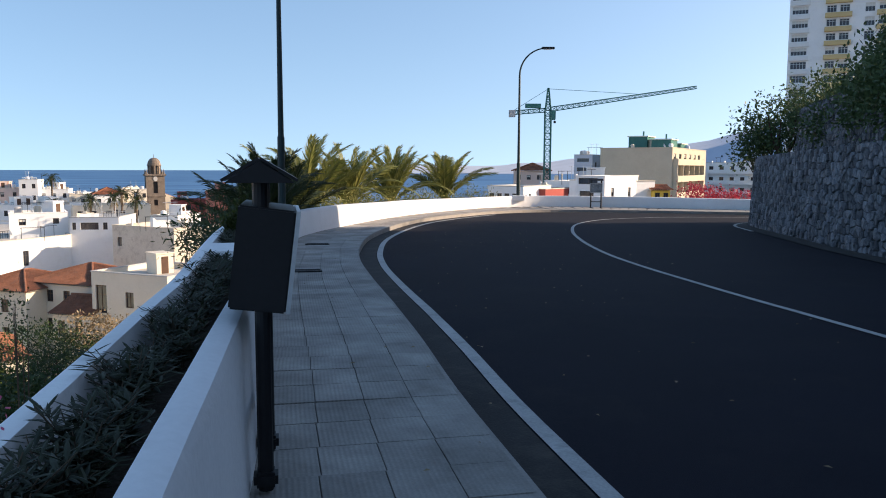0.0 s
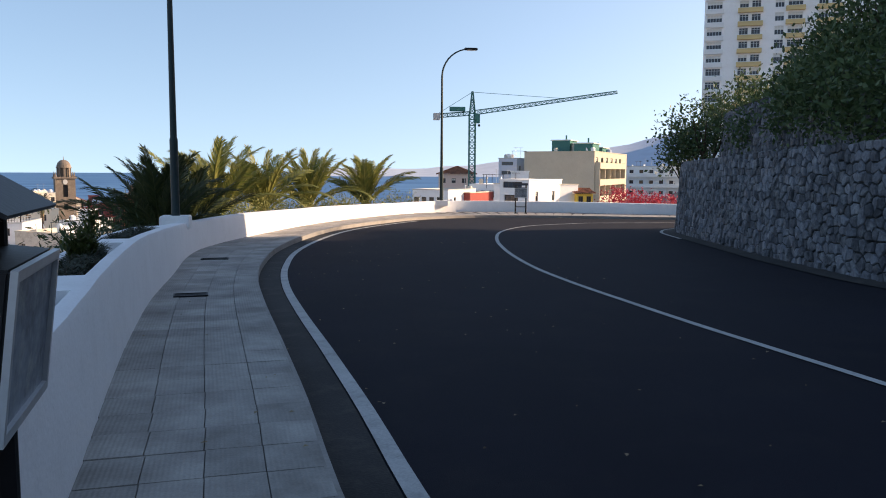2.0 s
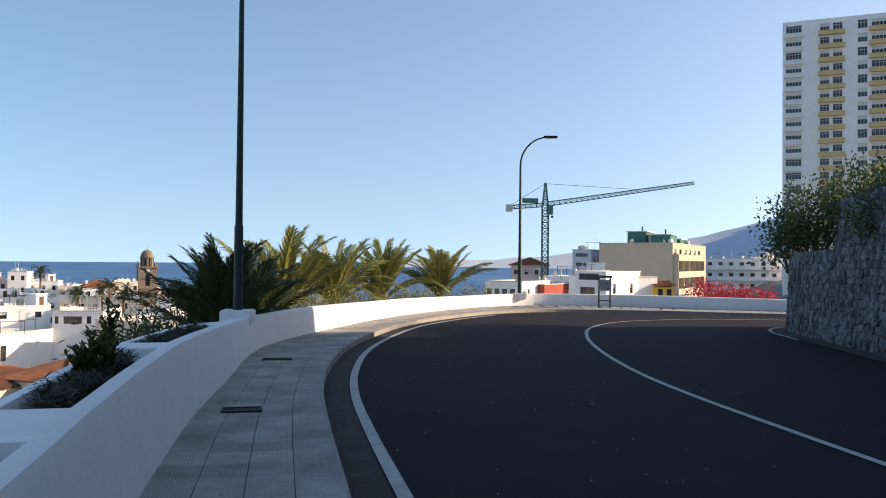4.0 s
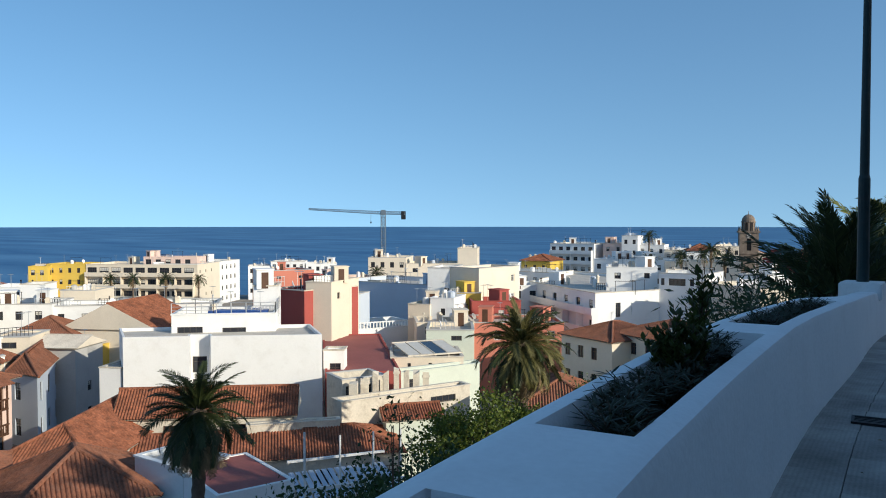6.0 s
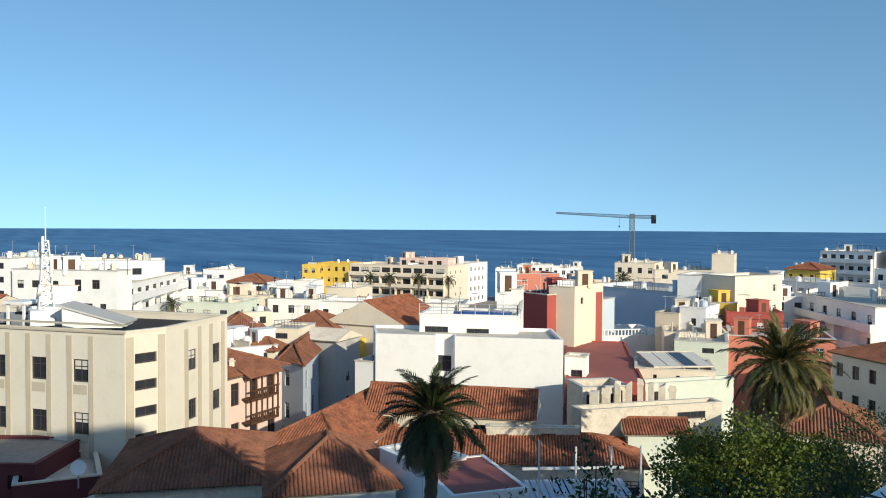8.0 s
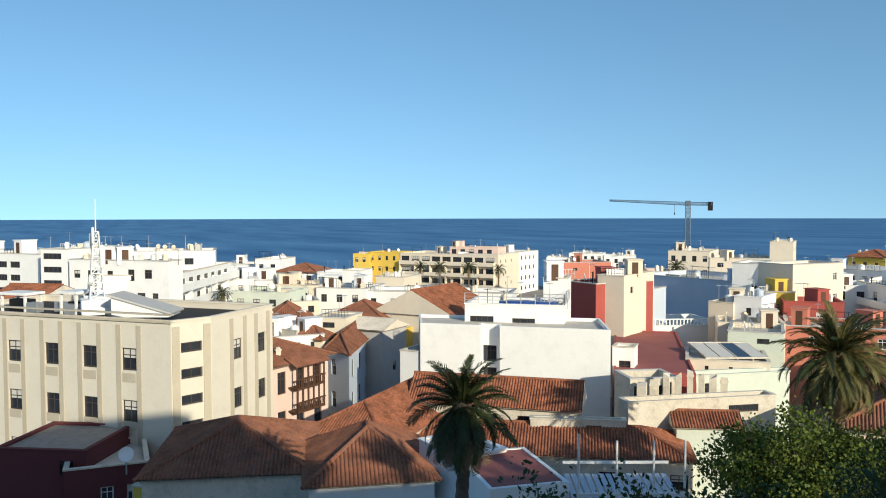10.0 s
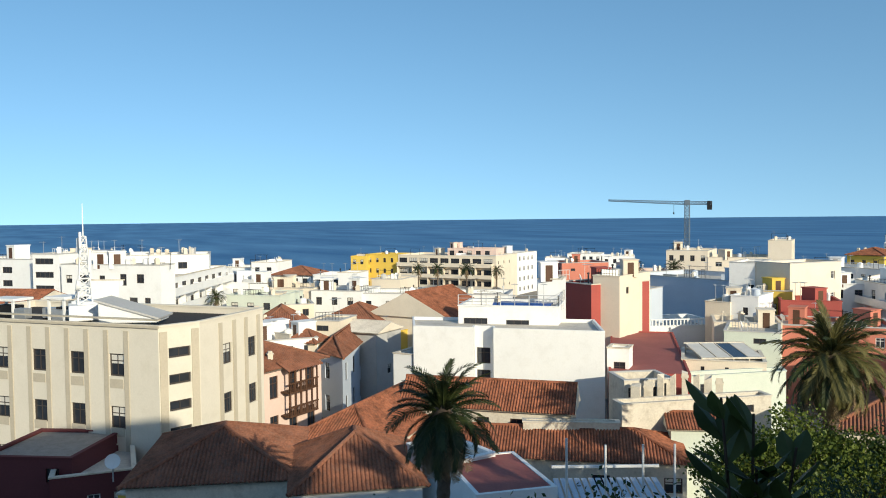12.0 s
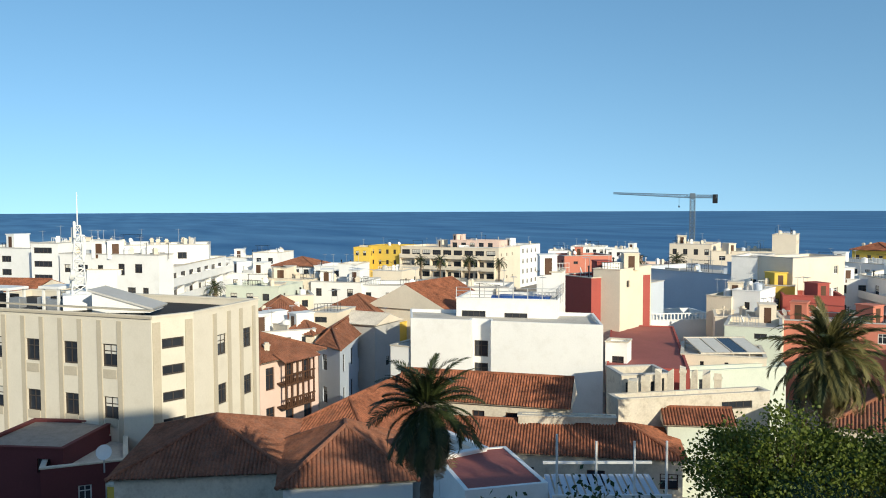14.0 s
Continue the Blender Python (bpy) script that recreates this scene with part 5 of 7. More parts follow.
# ---- details of the office block ----
OM = Matrix.Rotation(radians(OFFICE_RZ), 4, "Z")
OH = -4.55 + 16.8
bm = bmesh.new()
for u in OFFICE_COLS:
    for du in (-0.96, 0.60):
        bm2 = bmesh.new()
        box(bm2, u + du, -0.05, 0.5, u + du + 0.36, -0.004, OH - 0.75, 0.01)
        part("pilaster", bm2, BEIGE_D, office, m=OM)
    for v in (3.45, 6.45):
        bm2 = bmesh.new()
        box(bm2, u - 0.5, -0.035, OH - 0.85 - v, u + 0.5, -0.004, OH - 0.85 - v + 0.55)
        part("apron", bm2, BEIGE_D, office, m=OM)
bm.free()
for sx, sy, turn, bands in ((14.64, 13.60, 109.9, ((0.06, 0.56), (2.16, 2.66))), (13.71, 16.17, 134.4, ((1.98, 2.38), (3.54, 3.94), (4.95, 5.35), (6.51, 6.91)))):
    for u0, u1 in bands:
        bm2 = bmesh.new()
        box(bm2, u0, -0.05, 0.5, u1, -0.004, OH - 0.75, 0.01)
        part("pilaster", bm2, BEIGE_D, office, m=pose(sx, sy, 0, 0, 0, turn))
bm = bmesh.new()
box(bm, -0.1, -0.12, OH - 0.52, OFFICE_L + 0.08, -0.004, OH - 0.36, 0.01)
box(bm, -0.1, -0.10, OH - 0.06, OFFICE_L + 0.06, 0.24, OH + 0.03, 0.01)
part("cornice", bm, BEIGE_D, office, m=OM)


def lattice(bm, p0, p1, w, n, r=0.05, taper=1.0):
    """A square lattice boom between two points."""
    p0, p1 = Vector(p0), Vector(p1)
    d = (p1 - p0).normalized()
    a = d.cross(Vector((0, 0, 1))) if abs(d.z) < 0.9 else Vector((1, 0, 0))
    a.normalize()
    c = d.cross(a)
    prev = None
    for i in range(n + 1):
        q = p0.lerp(p1, i / n)
        k = w / 2 * (1 + (taper - 1) * i / n)
        ring = [q + a * sx * k + c * sy * k for sx, sy in ((-1, -1), (1, -1), (1, 1), (-1, 1))]
        if prev:
            for j in range(4):
                tube(bm, [prev[j], ring[j]], [r, r], 4)
                tube(bm, [prev[j], ring[(j + 1) % 4]], [r * 0.7, r * 0.7], 4)
        for j in range(4):
            tube(bm, [ring[j], ring[(j + 1) % 4]], [r * 0.7, r * 0.7], 4)
        prev = ring


mast = thing("radio_mast", "white lattice radio mast on a flat roof", "mast", (-71.39, 10.55, -6.43), size=OFFICE_SIZE)
bm = bmesh.new()
lattice(bm, (0, 0, 0.9), (0, 0, 5.4), 0.9, 8, 0.045, 0.35)
part("lattice", bm, WHITE, mast)
bm = bmesh.new()
tube(bm, [(0, 0, 5.3), (0, 0, 7.6)], [0.05, 0.02], 6)
part("whip", bm, WHITE, mast)
bm = bmesh.new()
box(bm, -1.1, -1.0, -0.1, 1.1, 1.0, 0.9, 0.03)
part("base", bm, WHITE, mast)
for k, (x, y, z) in enumerate(((-0.5, -0.3, 4.2), (0.45, -0.2, 4.6), (-0.3, 0.4, 3.4), (0.5, 0.3, 3.0))):
    bm = bmesh.new()
    box(bm, x - 0.1, y - 0.08, z, x + 0.1, y + 0.08, z + 1.1, 0.03)
    part("panel_antenna", bm, WFRAME, mast)
for k, (x, z) in enumerate(((-0.6, 1.6), (0.55, 2.2))):
    bm = bmesh.new()
    bmesh.ops.create_cone(bm, cap_ends=True, segments=16, radius1=0.32, radius2=0.38, depth=0.25, matrix=Matrix.Translation((x, -0.4, z)) @ Matrix.Rotation(radians(80), 4, "X"))
    part("drum_antenna", bm, WFRAME, mast)
for i, (u, w) in enumerate(((3.2, 2.6), (8.6, 1.6), (11.0, 2.2))):
    at = Vector((office.location.x, office.location.y, -6.85)) + OM @ Vector((u * OFFICE_SIZE, 3.4, 0))
    fr = thing("roof_frame", "white steel frame for roof equipment", "frame", tuple(at), OFFICE_RZ, group="roof frames")
    for x in (0, w):
        for y in (0, 1.6):
            bm = bmesh.new()
            box(bm, x - 0.09, y - 0.09, 0, x + 0.09, y + 0.09, 1.5 + 0.3 * (i % 2))
            part("post", bm, WHITE, fr)
    bm = bmesh.new()
    box(bm, -0.3, -0.25, 1.5 + 0.3 * (i % 2), w + 0.3, 1.85, 1.72 + 0.3 * (i % 2), 0.02)
    part("top", bm, WHITE, fr)
    bm = bmesh.new()
    box(bm, 0.2, 0.5, 0.02, w - 0.2, 1.3, 1.1, 0.02)
    part("machine", bm, DARKMETAL, fr)
shed = thing("roof_house", "white rooftop stair house with a sloping slab", "stair house", (-67.38, 13.89, -6.43), 64, size=OFFICE_SIZE)
bm = bmesh.new()
v8 = [bm.verts.new(p) for p in ((-1.8, -1.2, 0), (1.8, -1.2, 0), (1.8, 1.2, 0), (-1.8, 1.2, 0), (-1.8, -1.2, 1.3), (1.8, -1.2, 0.25), (1.8, 1.2, 0.25), (-1.8, 1.2, 1.3))]
for q in ((0, 1, 5, 4), (1, 2, 6, 5), (2, 3, 7, 6), (3, 0, 4, 7)):
    bm.faces.new([v8[i] for i in q])
part("wall", bm, WHITE, shed)
bm = bmesh.new()
g = box(bm, -2.1, -1.35, -0.05, 2.1, 1.35, 0.07)
bmesh.ops.transform(bm, matrix=pose(0, 0, 0.82, 0, 16.5, 0), verts=g)
part("slab", bm, GREY, shed)
for i in range(7):
    eq = thing("air_conditioner", "grey rooftop air conditioning unit", "machine", tuple(Vector((office.location.x, office.location.y, -6.89)) + OM @ Vector((7.3 + i * 2.07, 3.65 + 0.97 * (i % 2), 0))), OFFICE_RZ + 5 * i, group="roof machines", size=OFFICE_SIZE)
    bm = bmesh.new()
    box(bm, -0.5, -0.3, 0.1, 0.5, 0.3, 0.8, 0.03)
    part("casing", bm, METAL, eq)
    bm = bmesh.new()
    box(bm, -0.5, -0.25, 0, -0.4, 0.25, 0.1)
    box(bm, 0.4, -0.25, 0, 0.5, 0.25, 0.1)
    part("foot", bm, DARKMETAL, eq)

# ---- wooden balcony on the pink house ----
wb = thing("balcony", "dark carved wooden balcony on a pink facade", "balcony", (-76.31, 27.73, -16.55), 121.0, size=1.28)
bw = 3.2
for k, z in enumerate((-1.0, 0.8)):
    bm = bmesh.new()
    box(bm, 0, -1.0, z, bw, -0.003, z + 0.12)
    part("deck", bm, WOOD, wb)
    bm = bmesh.new()
    for j in range(15):
        x = (bw - 0.06) * j / 14
        box(bm, x, -0.98, z + 0.12, x + 0.06, -0.93, z + 0.72)
    box(bm, -0.03, -1.03, z + 0.72, bw + 0.03, -0.9, z + 0.82)
    part("parapet", bm, WOOD, wb)
for i in range(6):
    bm = bmesh.new()
    x = (bw - 0.1) * i / 5
    box(bm, x, -0.98, -1.0, x + 0.1, -0.88, 2.6)
    part("post", bm, WOOD, wb)
v, f = [], []
tile_plane(v, f, (-0.3, -1.3, 2.55), (bw + 0.3, -1.3, 2.55), (0, 1.3, 0.6), 0, bw + 0.6)
obj("roof", raw_mesh("roof", v, f, TILE_OLD, True), wb)

# ---- tower block details ----
tower = bpy.data.objects["apartment_tower"]
ta = math.atan2(-16.12, 36.64)
TM = Matrix.Rotation(ta, 4, "Z")
TH = 54.08 + 6
for k in range(19):
    z = TH - 0.8 - 2.9 * k
    for u0, u1, mt in ((0.2, 4.0, WFRAME), (6.9, 12.0, OCHRE), (16.6, 20.4, OCHRE), (22.7, 27.8, OCHRE)):
        bm = bmesh.new()
        box(bm, u0, -0.9 if mt is OCHRE else -0.5, z - 2.7, u1, -0.004, z - 1.75)
        part("balcony", bm, mt, tower, m=TM)

# ---- church tower ----
church = thing("church_tower", "dark stone church bell tower with a small dome", "church tower", (-79.06, 221.0, -22.0), 25)
top = 3.9 + 22.0
bm = bmesh.new()
add_panel(bm, pose(-2.9, -2.9, 0), 5.8, top - 5.0, [(2.2, top - 10.0, 1.4, 3.2), (2.3, top - 13.4, 1.2, 1.6)], 0.5)
add_panel(bm, pose(2.9, -2.9, 0, 0, 0, 90), 5.8, top - 5.0, [(2.2, top - 10.0, 1.4, 3.2)], 0.5)
add_panel(bm, pose(2.9, 2.9, 0, 0, 0, 180), 5.8, top - 5.0, [], 0.5)
add_panel(bm, pose(-2.9, 2.9, 0, 0, 0, 270), 5.8, top - 5.0, [(2.2, top - 10.0, 1.4, 3.2)], 0.5)
part("shaft", bm, CHURCHM, church)
for z, o in ((top - 5.2, 0.45), (top - 11.0, 0.25)):
    bm = bmesh.new()
    box(bm, -2.9 - o, -2.9 - o, z, 2.9 + o, 2.9 + o, z + 0.5, 0.1)
    part("cornice", bm, CHURCHM, church)
bm = bmesh.new()
box(bm, -2.3, -2.3, 1, 2.3, 2.3, top - 5.3)
part("core", bm, MORTAR, church)
for sx in (-1, 1):
    for sy in (-1, 1):
        bm = bmesh.new()
        bmesh.ops.create_cone(bm, cap_ends=True, segments=8, radius1=0.35, radius2=0.05, depth=1.4, matrix=Matrix.Translation((sx * 2.7, sy * 2.7, top - 4.0)))
        part("finial", bm, CHURCHM, church)
bm = bmesh.new()
for k in range(8):
    a = k * math.tau / 8
    m = pose(math.cos(a) * 1.9, math.sin(a) * 1.9, top - 4.7, 0, 0, math.degrees(a) + 90)
    bp2 = bmesh.new()
    box(bp2, -0.3, -0.2, 0, 0.3, 0.2, 2.4)
    part("pillar", bp2, CHURCHM, church, m=m)
bmesh.ops.create_cone(bm, cap_ends=True, segments=8, radius1=1.3, radius2=1.3, depth=2.4, matrix=Matrix.Translation((0, 0, top - 3.5)))
bmesh.ops.create_cone(bm, cap_ends=True, segments=16, radius1=2.3, radius2=2.3, depth=0.3, matrix=Matrix.Translation((0, 0, top - 2.2)))
part("lantern", bm, CHURCHM, church)
bm = bmesh.new()
prev = None
for k in range(7):
    t = k / 6 * math.pi / 2
    r, z = 2.05 * math.cos(t) + 0.05, top - 2.05 + 1.9 * math.sin(t)
    ring = [bm.verts.new((r * math.cos(j * math.tau / 16), r * math.sin(j * math.tau / 16), z)) for j in range(16)]
    if prev:
        for j in range(16):
            bm.faces.new((prev[j], prev[(j + 1) % 16], ring[(j + 1) % 16], ring[j]))
    prev = ring
part("dome", bm, CHURCHM, church)
bm = bmesh.new()
tube(bm, [(0, 0, top - 0.2), (0, 0, top + 0.8)], [0.12, 0.05], 6)
part("cross", bm, CHURCHM, church)
bm = bmesh.new()
bmesh.ops.create_cone(bm, cap_ends=True, segments=20, radius1=0.65, radius2=0.65, depth=0.15, matrix=Matrix.Translation((0, -2.98, top - 6.0)) @ Matrix.Rotation(radians(90), 4, "X"))
part("clock", bm, GREY, church)
church.matrix_basis = church.matrix_basis @ Matrix.Diagonal((0.84, 0.84, 1.0, 1.0))
house("church", "pale church nave with tiled roof", [(-86.1, 226.19), (-74.1, 231.19), (-82.1, 250.19), (-94.1, 245.19)], -22.0, -9.01, CREAM, {0: grid(2, 1, 1.2, 2.5, 3, 5, 2, 3)}, roof="gable_y", rise=3.0, cat="church")

# ---- cranes ----
c1 = thing("tower_crane", "green lattice tower crane above the houses", "crane", (20.9, 150, -12))
bm = bmesh.new()
lattice(bm, (0, 0, 0), (0, 0, 24.2), 1.15, 22, 0.09)
part("mast", bm, CRANEG, c1)
bm = bmesh.new()
lattice(bm, (0.6, 0, 24.4), (28.0, 0, 28.6), 0.8, 26, 0.07, 0.6)
part("jib", bm, CRANEG, c1)
bm = bmesh.new()
lattice(bm, (-0.6, 0, 24.2), (-6.8, 0, 23.7), 0.7, 6, 0.07)
part("counter_jib", bm, CRANEG, c1)
bm = bmesh.new()
lattice(bm, (0, 0, 24.2), (0, 0, 28.3), 1.0, 4, 0.1, 0.25)
part("peak", bm, CRANEG, c1)
bm = bmesh.new()
box(bm, -7.4, -0.5, 22.9, -6.2, 0.5, 24.2, 0.05)
part("counterweight", bm, GREY, c1)
bm = bmesh.new()
box(bm, -4.3, -0.6, 24.6, -1.4, 0.6, 25.4, 0.05)
part("winch", bm, CRANEG, c1)
bm = bmesh.new()
box(bm, 0.3, -0.6, 22.4, 1.4, 0.6, 24.2, 0.08)
part("cab", bm, CRANEG, c1)
bm = bmesh.new()
tube(bm, [(0, 0, 28.2), (17, 0, 27.3)], [0.04, 0.04], 4)
tube(bm, [(0, 0, 28.2), (-6.4, 0, 24.2)], [0.04, 0.04], 4)
part("stay", bm, CRANEG, c1)
bm = bmesh.new()
tube(bm, [(1.3, 0, 24.4), (1.3, 0, 22.2)], [0.025, 0.025], 4)
box(bm, 1.1, -0.2, 21.8, 1.5, 0.2, 22.2)
part("hook", bm, DARKMETAL, c1)
c2 = thing("tower_crane", "blue grey flat-top tower crane by the sea", "crane", (-271.7, 271.2, -18), 44.2)
bm = bmesh.new()
lattice(bm, (0, 0, 0), (0, 0, 23.6), 2.1, 14, 0.2)
part("mast", bm, CRANEB, c2)
bm = bmesh.new()
lattice(bm, (-1, 0, 24.2), (-37, 14, 26.2), 1.4, 24, 0.13, 0.5)
part("jib", bm, CRANEB, c2)
bm = bmesh.new()
lattice(bm, (1, 0, 24.2), (10.5, -3, 24.0), 1.3, 7, 0.14)
part("counter_jib", bm, CRANEB, c2)
bm = bmesh.new()
box(bm, 8.6, -3.6, 21.0, 10.8, -2.2, 25.0, 0.1)
part("counterweight", bm, DARKMETAL, c2)
bm = bmesh.new()
box(bm, -1.2, -1.2, 23.2, 1.2, 1.2, 25.6, 0.1)
part("slewing_unit", bm, CRANEB, c2)
bm = bmesh.new()
tube(bm, [(-6, 2, 24), (-6, 2, 20)], [0.06, 0.06], 4)
box(bm, -6.3, 1.7, 19.2, -5.7, 2.3, 20)
part("hook", bm, DARKMETAL, c2)

# ---- roof light, balustrade, pergola, dish ----
rl = thing("roof_light", "glazed roof light with timber frame", "roof light", (-58.4, 64.86, -13.26), 64, size=1.18)
bm = bmesh.new()
for x in (0, 1.3, 2.6, 3.9, 5.1):
    box(bm, x, 0, 0, x + 0.09, 0.09, 0.4)
    box(bm, x, 4.4, 0, x + 0.09, 4.5, 0.95)
    g = box(bm, 0, -0.05, -0.05, 0.09, 4.7, 0.05)
    bmesh.ops.transform(bm, matrix=pose(x, 0, 0.42, 6.8), verts=g)
box(bm, -0.1, -0.1, 0.36, 5.3, 0.1, 0.5)
box(bm, -0.1, 4.4, 0.92, 5.3, 4.6, 1.05)
part("frame", bm, OLD, rl)
for k in range(4):
    bm = bmesh.new()
    g = box(bm, 0.1, 0, 0, 1.2, 4.5, 0.02)
    bmesh.ops.transform(bm, matrix=pose(k * 1.3, 0, 0.44, 6.8), verts=g)
    part("pane", bm, GLASS if k == 2 else BLIND, rl)
bl = thing("balustrade", "white roof balustrade with square balusters", "balustrade", (-80.47, 72.29, -12.9), math.degrees(math.atan2(11.5, 4.5)), size=1.18)
bm = bmesh.new()
box(bm, 0, 0, 0.62, 12.2, 0.16, 0.74)
part("rail", bm, WHITE, bl)
bme = bmesh.new()
box(bme, -0.06, 0.02, 0, 0.06, 0.14, 0.62)
bal_me = mesh_of(bme, "baluster", WHITE)
for i in range(31):
    obj("baluster", bal_me, bl, pose(0.1 + 0.4 * i, 0, 0))
pg = thing("pergola", "white steel pergola with ribbed blue sheet roof", "pergola", (-32.09, 29.32, -11.61), math.degrees(math.atan2(30.89 - 26.57, -26.52 + 28.71)), size=1.12)
bm = bmesh.new()
v, f = [], []
for i in range(61):
    x = 4.9 * i / 60
    for y, z in ((0, -0.95), (3.2, -0.6)):
        v.append((x, y, z + 0.03 * abs(math.sin(i * 1.3))))
f = [(2 * i, 2 * i + 2, 2 * i + 3, 2 * i + 1) for i in range(60) if i % 4 < 3]
bm.free()
for q in range(0, len(f) - 2, 3):
    k0 = f[q][0]
    obj("roof_slat", raw_mesh("roof_slat", v[k0:k0 + 8], [(0, 2, 3, 1), (2, 4, 5, 3), (4, 6, 7, 5)], BLUEW), pg)
for x in (0.15, 1.8, 3.4, 4.75):
    bm = bmesh.new()
    tube(bm, [(x, 0.05, -6), (x, 0.05, 1.9 if x > 1 else 2.2)], [0.06, 0.05], 6)
    part("post", bm, WFRAME, pg)
bm = bmesh.new()
box(bm, -0.05, -0.08, -0.5, 4.95, 0.02, -0.36)
box(bm, -0.05, 3.15, -0.1, 4.95, 3.25, 0.02)
part("beam", bm, WFRAME, pg)
ds = thing("satellite_dish", "white satellite dish on a maroon terrace", "satellite dish", (-57.58, 11.34, -15.9), 20, size=1.37)
bm = bmesh.new()
tube(bm, [(0, 0, 0), (0, 0, 0.9)], [0.04, 0.04], 6)
part("pole", bm, METAL, ds)
bm = bmesh.new()
prev = None
for k in range(6):
    r = 0.36 * k / 5 + 0.001
    ring = [bm.verts.new((r * math.cos(j * math.tau / 20), r * math.sin(j * math.tau / 20), 0.5 * r * r)) for j in range(20)]
    if prev:
        for j in range(20):
            bm.faces.new((prev[j], prev[(j + 1) % 20], ring[(j + 1) % 20], ring[j]))
    prev = ring
bmesh.ops.transform(bm, matrix=pose(0, 0, 1.0, 70, 0, 60), verts=bm.verts)
part("reflector", bm, WHITE, ds)

# ---- roof terrace of the modern house, ruined pillars ----
def run_of(p, q, step):
    """Evenly spaced places from p to q, about a step apart."""
    p, q = Vector(p), Vector(q)
    n = max(1, round((q - p).length / step))
    return [p.lerp(q, i / n) for i in range(n + 1)]


SETBACK = [(-72.26, 45.23), (-65.74, 52.98), (-70.36, 57.06), (-77.02, 49.31)]
SETBACK_Z = -7.7
rail = thing("roof_railing", "thin steel railing round a white roof terrace", "railing", (*SETBACK[0], SETBACK_Z + 0.09))
corners = [Vector((x - SETBACK[0][0], y - SETBACK[0][1], 0)) for x, y in SETBACK[:3]]
for p, q in zip(corners, corners[1:]):
    for c in run_of(p, q, 1.5):
        bm = bmesh.new()
        box(bm, c.x - 0.035, c.y - 0.035, 0, c.x + 0.035, c.y + 0.035, 1.05)
        part("post", bm, METAL, rail)
    for z in (0.35, 0.7, 1.05):
        bm = bmesh.new()
        tube(bm, [p + Vector((0, 0, z)), q + Vector((0, 0, z))], [0.03, 0.03], 6)
        part("bar", bm, METAL, rail)
mid = (Vector(SETBACK[1]) * 0.62 + Vector(SETBACK[3]) * 0.38)
tarp = thing("tarpaulin", "bright blue tarpaulin spread on a roof terrace", "tarpaulin", (mid.x, mid.y, SETBACK_Z - 0.50), math.degrees(math.atan2(SETBACK[1][1] - SETBACK[0][1], SETBACK[1][0] - SETBACK[0][0])))
v, f = [], []
for i in range(13):
    for j in range(9):
        v.append((-3.0 + 0.5 * i, -1.2 + 0.35 * j, 0.62 + 0.12 * noise.noise((i * 0.5, j * 0.6, 2)) - (0.35 if j in (0, 8) else 0)))
f = [(i * 9 + j, i * 9 + 9 + j, i * 9 + 10 + j, i * 9 + 1 + j) for i in range(12) for j in range(8)]
obj("sheet", raw_mesh("sheet", v, f, mat("blue plastic sheet", (0.05, 0.13, 0.38), 0.5, 0.25, 0.8, 6, 0.3), True), tarp)
ruin_r = random.Random(12)
for i, c in enumerate(run_of((-50.43, 49.62, -12.01), (-50.12, 58.45, -12.86), 1.35)):
    e = thing("ruined_pillar", "broken plastered pillar stub of a roofless house", "pillar", (c.x, c.y, -13.9), 40 + ruin_r.uniform(-6, 6), "ruined pillars")
    h, w = ruin_r.uniform(0.9, 2.5), ruin_r.uniform(0.22, 0.42)
    bm = bmesh.new()
    vs = [bm.verts.new((x * w, y * w, z)) for z in (-1.6, h) for x, y in ((-1, -1), (1, -1), (1, 1), (-1, 1))]
    for k in range(4, 8):
        vs[k].co.z += ruin_r.uniform(-0.35, 0.1)
    for q in ((0, 1, 5, 4), (1, 2, 6, 5), (2, 3, 7, 6), (3, 0, 4, 7), (4, 5, 6, 7)):
        bm.faces.new([vs[k] for k in q])
    part("shaft", bm, OLD, e)
    if i % 3 == 1:
        bm = bmesh.new()
        box(bm, -w - 0.06, -w - 0.06, h - 0.62, w + 0.06, w + 0.06, h - 0.45, 0.02)
        part("capital", bm, OLD, e)

# ---- plants ----
def leaf_cloud(blobs, count, size, seed, slim=0.45, shell=0.35, up=0.3):
    """Many small leaves spread through the outer layer of overlapping blobs (centre, radii)."""
    r = np.random.RandomState(seed)
    v, f = [], []
    tot = sum(b[1][0] * b[1][1] + b[1][1] * b[1][2] for b in blobs)
    for c, rad in blobs:
        n = int(count * (rad[0] * rad[1] + rad[1] * rad[2]) / tot)
        ncl = max(6, n // 14)
        d = r.normal(size=(ncl, 3))
        d /= np.linalg.norm(d, axis=1)[:, None]
        rr = 1 - shell * r.rand(ncl) ** 1.3 + 0.14 * r.normal(size=ncl)
        cen = np.array(c) + d * np.array(rad) * rr[:, None]
        for i in range(n):
            k = r.randint(ncl)
            p = cen[k] + r.normal(size=3) * size * 1.5
            a = r.normal(size=3) + d[k] * 0.8 + np.array((0, 0, up))
            a /= np.linalg.norm(a)
            s = np.cross(a, r.normal(size=3))
            s /= np.linalg.norm(s) + 1e-9
            l = size * (0.6 + 0.8 * r.rand())
            b = len(v)
            v += [p, p + a * l * 0.5 + s * l * slim * 0.5, p + a * l, p + a * l * 0.5 - s * l * slim * 0.5]
            f.append((b, b + 1, b + 2, b + 3))
    return v, f


